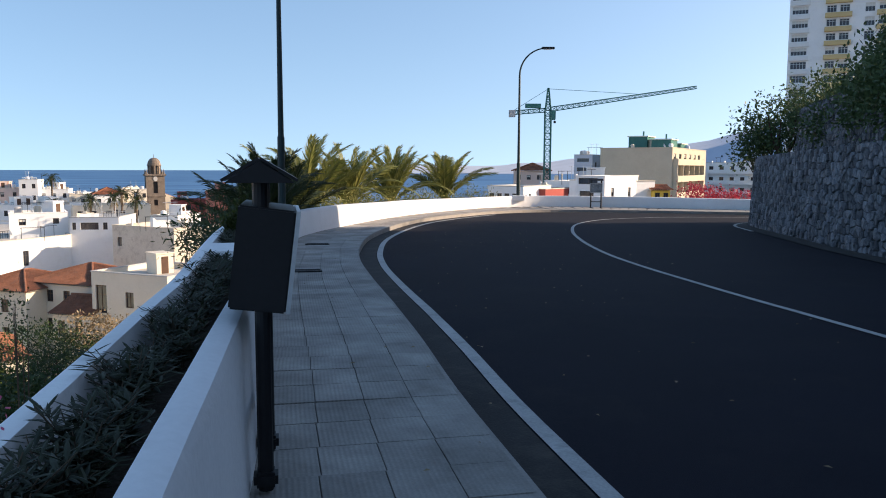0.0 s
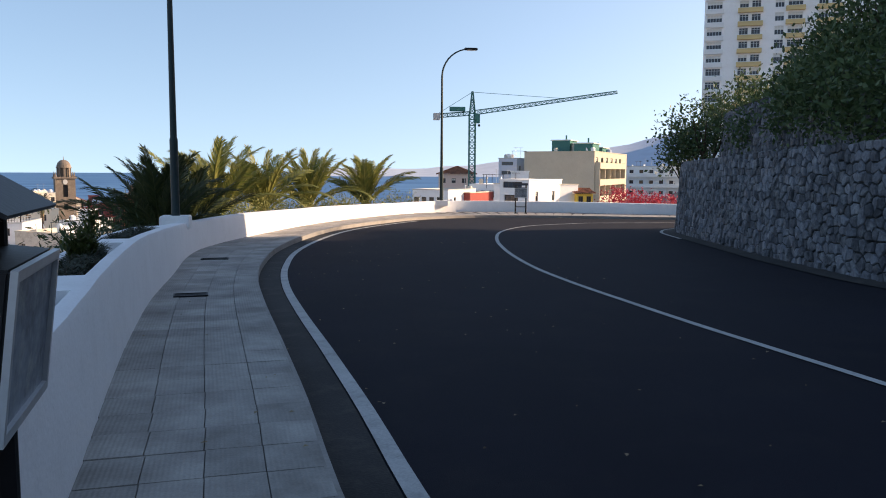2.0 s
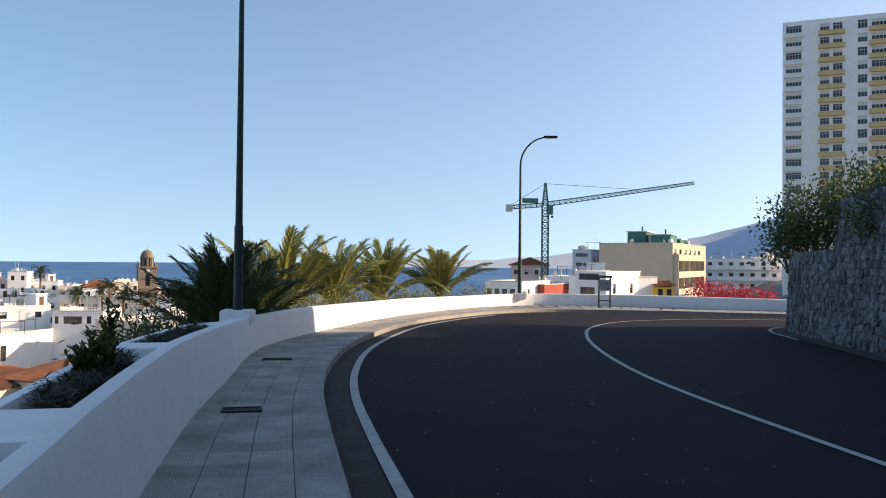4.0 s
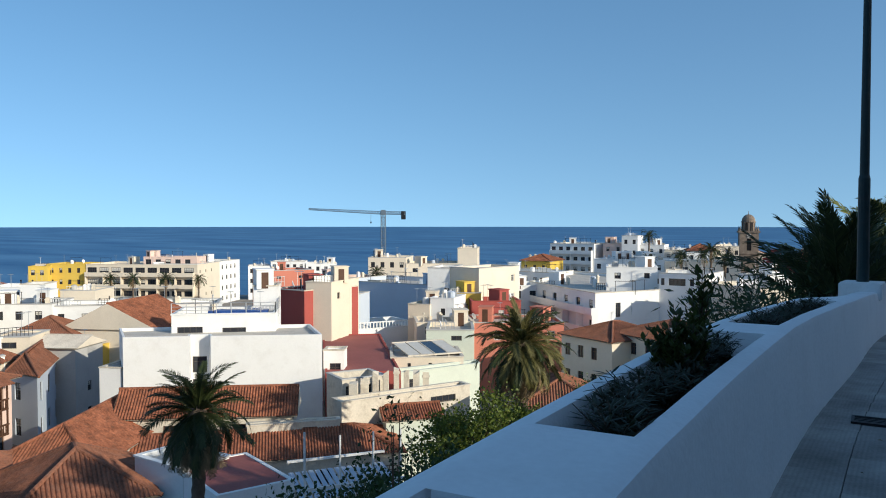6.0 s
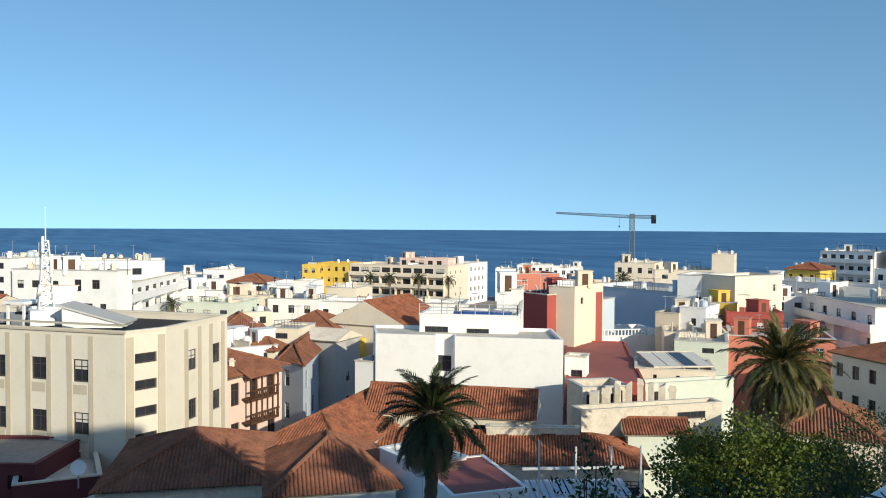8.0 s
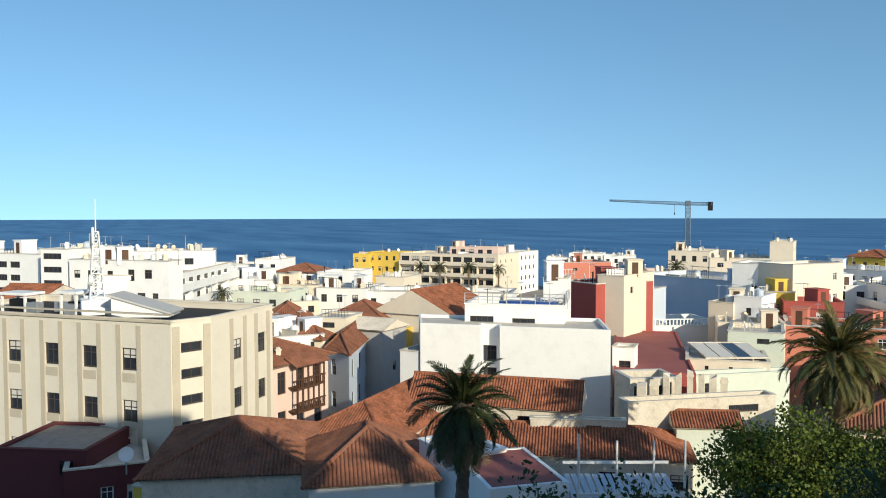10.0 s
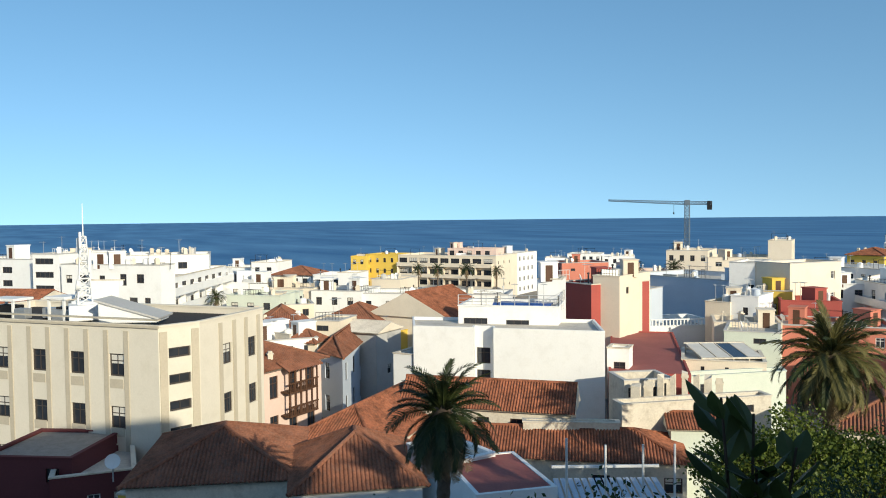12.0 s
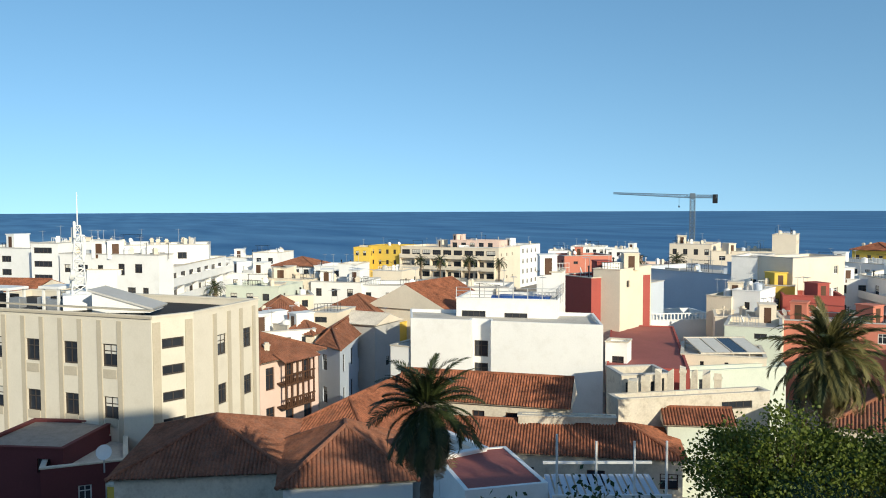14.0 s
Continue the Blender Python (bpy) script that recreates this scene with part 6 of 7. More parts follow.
def bush(label, at, blobs, count, size, material, seed, name="bush", cat="bush", slim=0.45, stem=1.0):
    e = thing(name, label, cat, at)
    v, f = leaf_cloud(blobs, count, size, seed, slim)
    tagged(obj("crown", raw_mesh("crown", v, f, material), e), kind="stuff")
    bm = bmesh.new()
    r = random.Random(seed)
    for c, rad in blobs:
        base = Vector((c[0] * 0.3, c[1] * 0.3, -stem))
        for k in range(3):
            tip = Vector(c) + Vector((r.uniform(-0.6, 0.6) * rad[0], r.uniform(-0.6, 0.6) * rad[1], r.uniform(0, 0.5) * rad[2]))
            mid = base.lerp(tip, 0.5) + Vector((r.uniform(-0.1, 0.1), r.uniform(-0.1, 0.1), 0.1)) * rad[0]
            q = max(0.015, 0.045 * rad[0])
            tube(bm, [base, mid, tip], [q, q * 0.7, q * 0.25], 6)
    part("stem" if stem <= 1 else "trunk", bm, STEMM, e)
    return e


def frond_mesh(name, droop, rise, material, pairs=44, length=1.0, seed=0, leaf=0.17, broad=0.0085, fwd=0.0):
    """One pinnate palm frond of unit length along +x, rising then arching over."""
    r = random.Random(seed)
    pts = []
    n = 14
    p, ang = Vector((0, 0, 0)), rise
    for i in range(n + 1):
        pts.append(p.copy())
        ang -= droop / n * (0.35 + 1.3 * i / n)
        p = p + Vector((math.cos(ang), 0, math.sin(ang))) * (length / n)
    v, f = [], []
    for i in range(n):
        a, b4 = pts[i], pts[i + 1]
        w0, w1 = 0.013 * (1 - i / n) + 0.002, 0.013 * (1 - (i + 1) / n) + 0.002
        k = len(v)
        v += [a + Vector((0, -w0, 0)), a + Vector((0, w0, 0)), a + Vector((0, 0, -w0)), b4 + Vector((0, -w1, 0)), b4 + Vector((0, w1, 0)), b4 + Vector((0, 0, -w1))]
        f += [(k, k + 1, k + 4, k + 3), (k + 1, k + 2, k + 5, k + 4), (k + 2, k, k + 3, k + 5)]
    for i in range(pairs):
        t = 0.10 + 0.90 * i / pairs
        q = min(n - 1, int(t * n))
        base = pts[q].lerp(pts[q + 1], t * n - q)
        d = (pts[q + 1] - pts[q]).normalized()
        ll = leaf * (math.sin(math.pi * min(1, 0.12 + t * 0.86)) ** 0.7) * r.uniform(0.85, 1.1) + 0.03
        for sd in (-1, 1):
            out = (d * (fwd + r.uniform(0.55, 0.8)) + Vector((0, sd * r.uniform(0.75, 0.95), 0)) + Vector((0, 0, r.uniform(0.05, 0.35)))).normalized()
            tip = base + out * ll + Vector((0, 0, -0.25 * ll * r.uniform(0.3, 1.4)))
            mid = base + out * ll * 0.5
            w = d * broad
            k = len(v)
            v += [base - w * 0.6, base + w * 0.6, mid + w, mid - w, tip]
            f += [(k, k + 1, k + 2, k + 3), (k + 3, k + 2, k + 4)]
    return raw_mesh(name, v, f, material)


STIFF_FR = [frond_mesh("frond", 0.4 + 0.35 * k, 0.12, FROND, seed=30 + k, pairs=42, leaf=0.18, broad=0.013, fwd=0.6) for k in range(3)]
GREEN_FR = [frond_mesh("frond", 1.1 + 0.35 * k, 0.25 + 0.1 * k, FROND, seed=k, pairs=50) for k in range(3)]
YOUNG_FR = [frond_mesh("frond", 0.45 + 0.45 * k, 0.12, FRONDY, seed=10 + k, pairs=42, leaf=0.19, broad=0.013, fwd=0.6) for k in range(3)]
DATE_FR = [frond_mesh("frond", 0.7 + 0.4 * k, 0.2, FROND, seed=40 + k, pairs=54, leaf=0.17, broad=0.012, fwd=0.7) for k in range(3)]
OLIVE_FR = [frond_mesh("frond", 0.8 + 0.5 * k, 0.25, FRONDB, seed=50 + k, pairs=54, leaf=0.17, broad=0.012, fwd=0.7) for k in range(3)]
DRY_FR = [frond_mesh("frond", 0.9, -0.1, FRONDD, seed=20, pairs=36)]


def palm(label, at, trunk, reach, count, lo, hi, green, dry=0, seed=0, trunk_r=0.3, group=""):
    r = random.Random(seed)
    e = thing("palm_tree", label, "palm tree", (at[0], at[1], at[2] - trunk), r.uniform(0, 360), group)
    bm = bmesh.new()
    n = max(6, int(trunk / 0.22))
    zs = [trunk * i / n for i in range(n + 1)]
    tube(bm, [(0.02 * math.sin(z * 3), 0.02 * math.cos(z * 2), z) for z in zs], [trunk_r * (1.15 - 0.25 * z / max(trunk, 0.1)) * (1.06 if i % 2 else 0.94) for i, z in enumerate(zs)], 12)
    part("trunk", bm, TRUNKM, e)
    bm = bmesh.new()
    bmesh.ops.create_icosphere(bm, subdivisions=2, radius=trunk_r * 1.5, matrix=Matrix.Translation((0, 0, trunk - trunk_r * 0.5)) @ Matrix.Diagonal((1, 1, 1.2, 1)))
    part("boss", bm, TRUNKM, e)
    for i in range(count):
        a = i * 137.508 + r.uniform(-12, 12)
        t = i / count
        el = lo + (hi - lo) * t + r.uniform(-6, 6)
        s = reach * r.uniform(0.85, 1.1) * (1 - 0.15 * t)
        m = pose(0, 0, trunk + 0.1, 0, 0, a) @ pose(0.08, 0, 0, 0, -el + 15, 0) @ pose(0, 0, 0, r.uniform(-25, 25)) @ Matrix.Diagonal((s, s, s, 1))
        obj("frond", r.choice(green), e, m)
    for i in range(dry):
        a = i * 137.508 + 40
        s = reach * r.uniform(0.7, 0.95)
        m = pose(0, 0, trunk - 0.15, 0, 0, a) @ pose(0.1, 0, 0, 0, r.uniform(45, 72), 0) @ pose(0, 0, 0, r.uniform(-40, 40)) @ Matrix.Diagonal((s, s, s, 1))
        obj("frond", DRY_FR[0], e, m, "dry drooping brown frond")
    return e


palm("tall date palm with dark green drooping crown", (-26.89, 20.28, -5.67), 13.3, 2.5, 74, -75, 88, [*DATE_FR, GREEN_FR[1]], 48, 3, 0.26)
palm("tall date palm with sunlit yellowish crown", (-30.43, 46.15, -6.61), 14.0, 3.8, 88, -42, 86, [*OLIVE_FR, OLIVE_FR[2], DATE_FR[1]], 44, 4, 0.42)
# nearer palms get the shade-dark fronds, farther ones the sun-coloured fronds
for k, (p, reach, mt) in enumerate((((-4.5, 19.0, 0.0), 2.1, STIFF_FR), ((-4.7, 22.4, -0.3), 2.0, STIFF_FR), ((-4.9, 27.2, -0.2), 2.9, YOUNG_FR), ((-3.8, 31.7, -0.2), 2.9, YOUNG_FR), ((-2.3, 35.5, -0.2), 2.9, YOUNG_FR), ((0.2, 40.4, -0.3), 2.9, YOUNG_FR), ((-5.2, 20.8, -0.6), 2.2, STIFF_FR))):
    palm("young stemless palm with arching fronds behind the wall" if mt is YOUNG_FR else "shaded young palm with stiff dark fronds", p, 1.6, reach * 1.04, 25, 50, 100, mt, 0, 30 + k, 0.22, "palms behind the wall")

# small palms and trees among the far houses
for k, (x, y, z, s) in enumerate(((-62, 140.6, -4.6, 2.4), (-58, 141, -4.3, 2.2), (-54, 134.5, -3.2, 2.4), (-85, 174, -1.6, 2.6), (-68, 139.5, -5.4, 2.2), (-51, 133, -4.6, 2.0), (-66, 173, -5.0, 2.2), (-178, 96, -11.8, 2.6), (-172, 101, -11.6, 2.6), (-166, 106, -12, 2.4), (-183, 93, -12, 2.4), (-128, 47, -10.3, 1.9), (-108, 28, -9.0, 1.7), (-126, 50, -11, 1.9), (-112, 112, -8.4, 2.4), (-118, 108, -8.8, 2.2))):
    palm("small distant palm among flat roofs", (x, y, z), z + 20.6, s, 26, -30, 75, GREEN_FR, 4, 60 + k, 0.2, "town palms")

def round_crown(mains, per, seed):
    """Clumps of foliage spread over overlapping round masses."""
    r = random.Random(seed)
    out = [(c, tuple(q * 0.8 for q in rad)) for c, rad in mains]
    for c, rad in mains:
        for i in range(per):
            d = Vector((r.gauss(0, 1), r.gauss(0, 1), abs(r.gauss(0, 1)) - 0.25)).normalized()
            s = r.uniform(0.45, 0.85)
            out.append(((c[0] + d.x * rad[0] * 0.92, c[1] + d.y * rad[1] * 0.92, c[2] + d.z * rad[2] * 0.92), (s, s, s * 0.75)))
    return out


bush("round evergreen tree with bright sunlit crown", (-29.17, 42.11, -12.13), round_crown([((0, 0, 0.6), (3.5, 3.5, 2.4)), ((1.2, 2.4, 0.0), (2.7, 2.7, 1.9)), ((-1.0, -2.2, 0.2), (2.6, 2.6, 1.9)), ((1.4, 4.2, -0.6), (2.2, 2.2, 1.6)), ((1.8, -1.6, -0.9), (2.6, 2.6, 1.9))], 26, 5), 30000, 0.19, LEAFB, 1, "tree", "tree", 0.75, 5)
for k, (x, y, z, r0) in enumerate(((-7.6, 9.6, -3.1, 1.3), (-8.3, 11.3, -3.4, 1.4), (-8.8, 13.3, -3.6, 1.4), (-9.4, 15.2, -3.8, 1.5), (-10.3, 17.4, -4.6, 1.6))):
    bush("dense dark tree on the slope below the wall", (x, y, z), [((0, 0, 0), (r0, r0, r0 * 0.75)), ((r0 * 0.6, r0 * 0.5, -0.3), (r0 * 0.7, r0 * 0.7, r0 * 0.6)), ((-r0 * 0.5, -r0 * 0.6, -0.2), (r0 * 0.75, r0 * 0.7, r0 * 0.6))], 7000, 0.10, LEAF, 100 + k, "tree", "tree", 0.55, 5)
for k, (x, y, z) in enumerate(((-18.7, 24.6, -9.2), (-19.0, 21.8, -8.4), (-19.6, 19.6, -8.7))):
    bush("dark shaded tree on the lower slope", (x, y, z), round_crown([((0, 0, 0), (2.0, 2.0, 1.6)), ((1.2, 1.0, -0.5), (1.5, 1.5, 1.2)), ((-1.2, -0.8, -0.4), (1.5, 1.5, 1.2))], 12, 90 + k), 7000, 0.17, LEAF, 160 + k, "tree", "tree", 0.6, 5)
bush("slender sapling with sparse leaves on the slope", (-5.5, 9.1, -0.42), [((0, 0, 0.15), (0.13, 0.13, 0.18)), ((0.07, 0.07, -0.15), (0.11, 0.11, 0.15))], 220, 0.045, LEAF, 140, "tree", "tree", 0.5, 4)
bush("feathery dark tree below the parapet", (-9.6, 19.0, -3.6), [((0, 0, 0), (1.0, 1.0, 0.9)), ((-0.75, 0.75, -0.4), (0.9, 0.9, 0.65))], 5000, 0.10, LEAFD, 141, "tree", "tree", 0.25, 5)
bush("feathery green tree among old houses", (-23.5, 45.0, -9.5), [((0, 0, 0), (2.4, 2.4, 1.7)), ((2.0, 1.5, -0.8), (2.0, 2.0, 1.2))], 4500, 0.2, LEAF, 142, "tree", "tree", 0.4, 5)
bush("small orange-leaved tree beside old houses", (-22.0, 49.0, -9.3), [((0, 0, 0), (2.0, 2.0, 1.2))], 2200, 0.2, FRONDD, 143, "tree", "tree", 0.5, 5)
for k, (x, y, z) in enumerate(((20.9, 65.0, -1.2), (22.9, 66.2, -1.4), (24.8, 67.3, -1.6), (27.0, 68.0, -1.7))):
    bush("red flowering bougainvillea beyond the wall", (x, y, z), [((0, 0, 0), (1.4, 1.4, 1.1)), ((0.8, 0.4, 0.4), (0.9, 0.9, 0.7))], 1300, 0.16, BOUG, 150 + k, "bougainvillea", "bush", 0.7, 3)
# shrubs on the rock tiers
for k, (x, y, z, r0, n, mt, lb) in enumerate((
        (11.3, 26.0, 2.9, 1.15, 3400, LEAFH, "dark evergreen shrub spilling over the stones"), (11.0, 26.8, 2.2, 0.7, 1400, LEAFH, "low dark shrub at the wall corner"),
        (13.4, 27.6, 3.7, 1.3, 3000, LEAFH, "dark shrub above the upper tier"), (12.6, 24.6, 3.5, 0.9, 2000, LEAFH, "dark shrub above the upper tier"),
        (10.45, 17.2, 3.5, 0.95, 3600, LEAFH, "lush green shrub hanging over the rock wall"), (10.1, 15.3, 3.4, 1.4, 5600, LEAFH, "lush green shrub hanging over the rock wall"),
        (10.6, 18.9, 3.1, 0.7, 2000, LEAFH, "lush green shrub hanging over the rock wall"), (11.3, 21.9, 2.8, 0.85, 2000, LEAFH, "thin greyish shrub on the ledge"),
        (9.7, 13.6, 3.0, 1.2, 4600, LEAFH, "lush green shrub hanging over the rock wall"), (11.4, 15.8, 5.0, 1.4, 4800, LEAFH, "dark shrub on the upper slope"),
        (11.6, 18.2, 4.4, 1.2, 4200, LEAFH, "dark shrub on the upper slope"), (12.4, 20.3, 4.2, 1.1, 3000, LEAFH, "dark shrub on the upper slope"), (9.9, 11.6, 3.3, 1.3, 3200, LEAFH, "lush green shrub hanging over the rock wall"), (11.5, 12.8, 5.5, 1.6, 3600, LEAFH, "dark shrub on the upper slope"))):
    bush(lb, (x, y, z), [((0, 0, 0), (r0, r0 * 1.15, r0 * 0.8)), ((-0.4 * r0, 0.7 * r0, -0.25), (r0 * 0.7, r0 * 0.7, r0 * 0.55)), ((0.5 * r0, -0.6 * r0, 0.3), (r0 * 0.7, r0 * 0.7, r0 * 0.6))], n, 0.13, mt, 200 + k, "shrub", "shrub", 0.5)


# oleanders in the troughs
def oleander_mesh(seed, h, spread, shoots, leaf, slim, per, lift=(0.1, 0.9), material=None):
    r = random.Random(seed)
    bm_v, bm_f, st = [], [], bmesh.new()
    for k in range(shoots):
        a = r.uniform(0, math.tau)
        lean = r.uniform(0.1, 1) * spread
        tip = Vector((math.cos(a) * lean, math.sin(a) * lean, h * r.uniform(0.6, 1.0)))
        mid = Vector((tip.x * 0.35, tip.y * 0.35, tip.z * 0.55))
        tube(st, [(0, 0, -0.12), mid, tip], [0.0035, 0.003, 0.0015], 5)
        for i in range(per):
            t = 0.2 + 0.8 * i / per
            p = mid.lerp(tip, (t - 0.5) * 2) if t > 0.5 else Vector((0, 0, 0)).lerp(mid, t * 2)
            for j in range(2):
                b5 = r.uniform(0, math.tau)
                d = Vector((math.cos(b5), math.sin(b5), r.uniform(*lift))).normalized()
                s = d.cross(Vector((0, 0, 1))).normalized()
                l = leaf * r.uniform(0.7, 1.15)
                q = len(bm_v)
                dn = Vector((0, 0, -0.18 * l))
                w = s * l * slim * 0.5
                cup = d.cross(s) * (l * slim * 0.18)
                bm_v += [p]
                for fr, wf in ((0.15, 0.45), (0.42, 1.0), (0.72, 0.72), (0.9, 0.3)):
                    c9 = p + d * l * fr + dn * fr * fr
                    bm_v += [c9 + w * wf + cup * wf, c9, c9 - w * wf + cup * wf]
                bm_v += [p + d * l + dn]
                bm_f += [(q, q + 1, q + 2), (q, q + 2, q + 3), (q + 13, q + 11, q + 10), (q + 13, q + 12, q + 11)]
                for g9 in range(3):
                    a9 = q + 1 + 3 * g9
                    bm_f += [(a9, a9 + 3, a9 + 4, a9 + 1), (a9 + 1, a9 + 4, a9 + 5, a9 + 2)]
    return raw_mesh("foliage", bm_v, bm_f, material or LEAFO), mesh_of(st, "stem", STEMM)


OLE = [oleander_mesh(k, 0.20, 0.16, 15, 0.085, 0.17, 8) for k in range(5)]
rr = random.Random(5)
for o0, o1 in OPEN:
    y = max(o0, -4.0) + 0.18
    while y < o1 - 0.12:
        p, d, nn = WALL.at(WALL.at_y(y))
        q = p + nn * (0.335 + rr.uniform(-0.07, 0.07))
        e = thing("oleander", "dark narrow-leaved oleander shrub in a white trough", "shrub", (q.x, q.y, wall_top(y) - 0.16), rr.uniform(0, 360), "trough shrubs")
        s = rr.uniform(0.75, 1.15)
        fo, stm = OLE[rr.randrange(5)]
        tagged(obj("foliage", fo, e, Matrix.Diagonal((s, s, s, 1))), kind="stuff")
        tagged(obj("stem", stm, e, Matrix.Diagonal((s, s, s, 1))), kind="stuff")
        y += rr.uniform(0.12, 0.19)
for k, (x, y, h, n, wide) in enumerate(((-2.45, 8.28, 0.66, 4, 0.07), (-2.49, 8.36, 0.52, 4, 0.10), (-2.48, 8.06, 0.40, 8, 0.14), (-2.42, 8.13, 0.34, 8, 0.13), (-2.50, 7.95, 0.30, 7, 0.12), (-2.43, 7.86, 0.24, 6, 0.12))):
    fo, stm = oleander_mesh(70 + k, h, wide, n, 0.066, 0.42, 16, (0.6, 2.2), LEAFW)
    e = thing("oleander", "tall broad-leaved shoot standing above the trough", "shrub", (x, y, 0.66), 50 * k)
    tagged(obj("foliage", fo, e), kind="stuff")
    tagged(obj("stem", stm, e), kind="stuff")
fl = thing("flower", "small pink oleander blossom over the trough edge", "flower", (-1.40, 1.42, 0.78))
v, f = leaf_cloud([((0, 0, 0.05), (0.012, 0.012, 0.03))], 16, 0.018, 9, 0.8)
obj("petals", raw_mesh("petals", v, f, FLOWER), fl)
bm = bmesh.new()
tube(bm, [(0, 0, -0.12), (0, 0, 0.05)], [0.004, 0.003], 5)
part("stalk", bm, STEMM, fl)
# low growth along the far side of the wall
for k in range(26):
    s = WALL.at_y(14.2) + k * 1.05
    p, d, nn = WALL.at(s)
    q = p + nn * rr.uniform(1.25, 1.9)
    bush("dry grassy growth along the back of the wall" if k > 9 else "low dark shrub along the back of the wall", (q.x, q.y, wall_top(p.y) - 0.10), [((0, 0, -0.15 if k > 9 else -0.4), (0.55, 0.55, rr.uniform(0.28, 0.42)))], 520, 0.15, FRONDY if k > 9 else LEAFD, 300 + k, "shrub", "shrub", 0.2, 0.9)

# ---- street furniture ----
def street_lamp(at, rz, label):
    e = thing("street_lamp", label, "street lamp", at, rz)
    bm = bmesh.new()
    box(bm, -0.28, -0.28, -0.25, 0.28, 0.28, 0.0, 0.02)
    part("plinth", bm, WALLWHITE, e)
    bm = bmesh.new()
    tube(bm, [(0, 0, 0), (0, 0, 1.5), (0, 0, 1.55), (0, 0, 5.6)], [0.085, 0.08, 0.066, 0.045], 14)
    part("pole", bm, POLE, e)
    bm = bmesh.new()
    pts = [(0, 0, 5.55)] + [(1.25 * (1 - math.cos(radians(a))), 0, 5.6 + 1.25 * math.sin(radians(a))) for a in range(0, 81, 10)]
    tube(bm, pts, [0.044] + [0.042 - 0.0015 * k for k in range(9)], 10)
    part("arm", bm, POLE, e)
    bm = bmesh.new()
    g = box(bm, 1.0, -0.11, 6.80, 1.62, 0.11, 6.90, 0.03)
    part("lamp_head", bm, DARKMETAL, e)
    bm = bmesh.new()
    box(bm, 1.12, -0.08, 6.785, 1.52, 0.08, 6.80)
    part("lens", bm, WFRAME, e)
    return e


street_lamp((-3.68, 16.95, 0.62), 5, "tall dark green street lamp on the white parapet")
far_lamp = street_lamp((3.95, 39.75, 0.05), 0, "green street lamp with curved arm behind the wall")
far_lamp.scale = (1.08, 1.08, 1.08)


def info_board(at, rz, label):
    e = thing("information_board", label, "information board", at, rz)
    for y in (0.0, 0.50):
        bm = bmesh.new()
        tube(bm, [(0, y, -0.02), (0, y, 1.42)], [0.036, 0.036], 14)
        part("post", bm, DARKMETAL, e)
        bm = bmesh.new()
        box(bm, -0.055, y - 0.055, 0.0, 0.055, y + 0.055, 0.07, 0.015)
        part("foot", bm, DARKMETAL, e)
    bm = bmesh.new()
    box(bm, -0.02, 0.03, 0.33, 0.02, 0.47, 0.37)
    part("crossbar", bm, DARKMETAL, e)
    tilt = pose(0, 0.25, 0.81, 0, 7, 0)
    bm = bmesh.new()
    box(bm, -0.15, -0.30, 0, 0.10, 0.30, 0.46, 0.008)
    case = part("case", bm, DARKMETAL, e, m=tilt)
    bm = bmesh.new()
    box(bm, 0.102, -0.28, 0.03, 0.106, 0.28, 0.43)
    part("poster", bm, mat("faded poster", (0.20, 0.24, 0.28), 0.4, 0.6, 6, 25, 0, stain=(0.42, 0.44, 0.40), amount=0.8), case)
    bm = bmesh.new()
    for a in ((-0.30, 0.0, 0.30, 0.03), (-0.30, 0.43, 0.30, 0.46), (-0.30, 0.03, -0.275, 0.43), (0.275, 0.03, 0.30, 0.43)):
        box(bm, 0.101, a[0], a[1], 0.12, a[2], a[3])
    part("frame", bm, METAL, case)
    for sd in (-1, 1):
        bm = bmesh.new()
        g = box(bm, 0, -0.34, 0, 0.185, 0.34, 0.012)
        bmesh.ops.transform(bm, matrix=pose(0, 0.25, 1.48, 0, 31, 0) if sd > 0 else pose(0, 0.25, 1.48, 0, 0, 180) @ pose(0, 0, 0, 0, 31, 0), verts=g)
        part("roof", bm, DARKMETAL, e)
    for y in (-0.08, 0.58):
        bm = bmesh.new()
        a = [bm.verts.new(p) for p in ((-0.15, y - 0.006, 1.38), (0.15, y - 0.006, 1.38), (0, y - 0.006, 1.475), (-0.15, y + 0.006, 1.38), (0.15, y + 0.006, 1.38), (0, y + 0.006, 1.475))]
        for q in ((0, 1, 2), (5, 4, 3), (0, 3, 4, 1), (1, 4, 5, 2), (2, 5, 3, 0)):
            bm.faces.new([a[i] for i in q])
        part("gable", bm, DARKMETAL, e)
    return e


info_board((-1.03, 2.90, 0.04), 11, "black steel information board with a little gable roof")
info_board((7.4, 38.3, -0.55), -100, "weathered information board in front of the far wall")

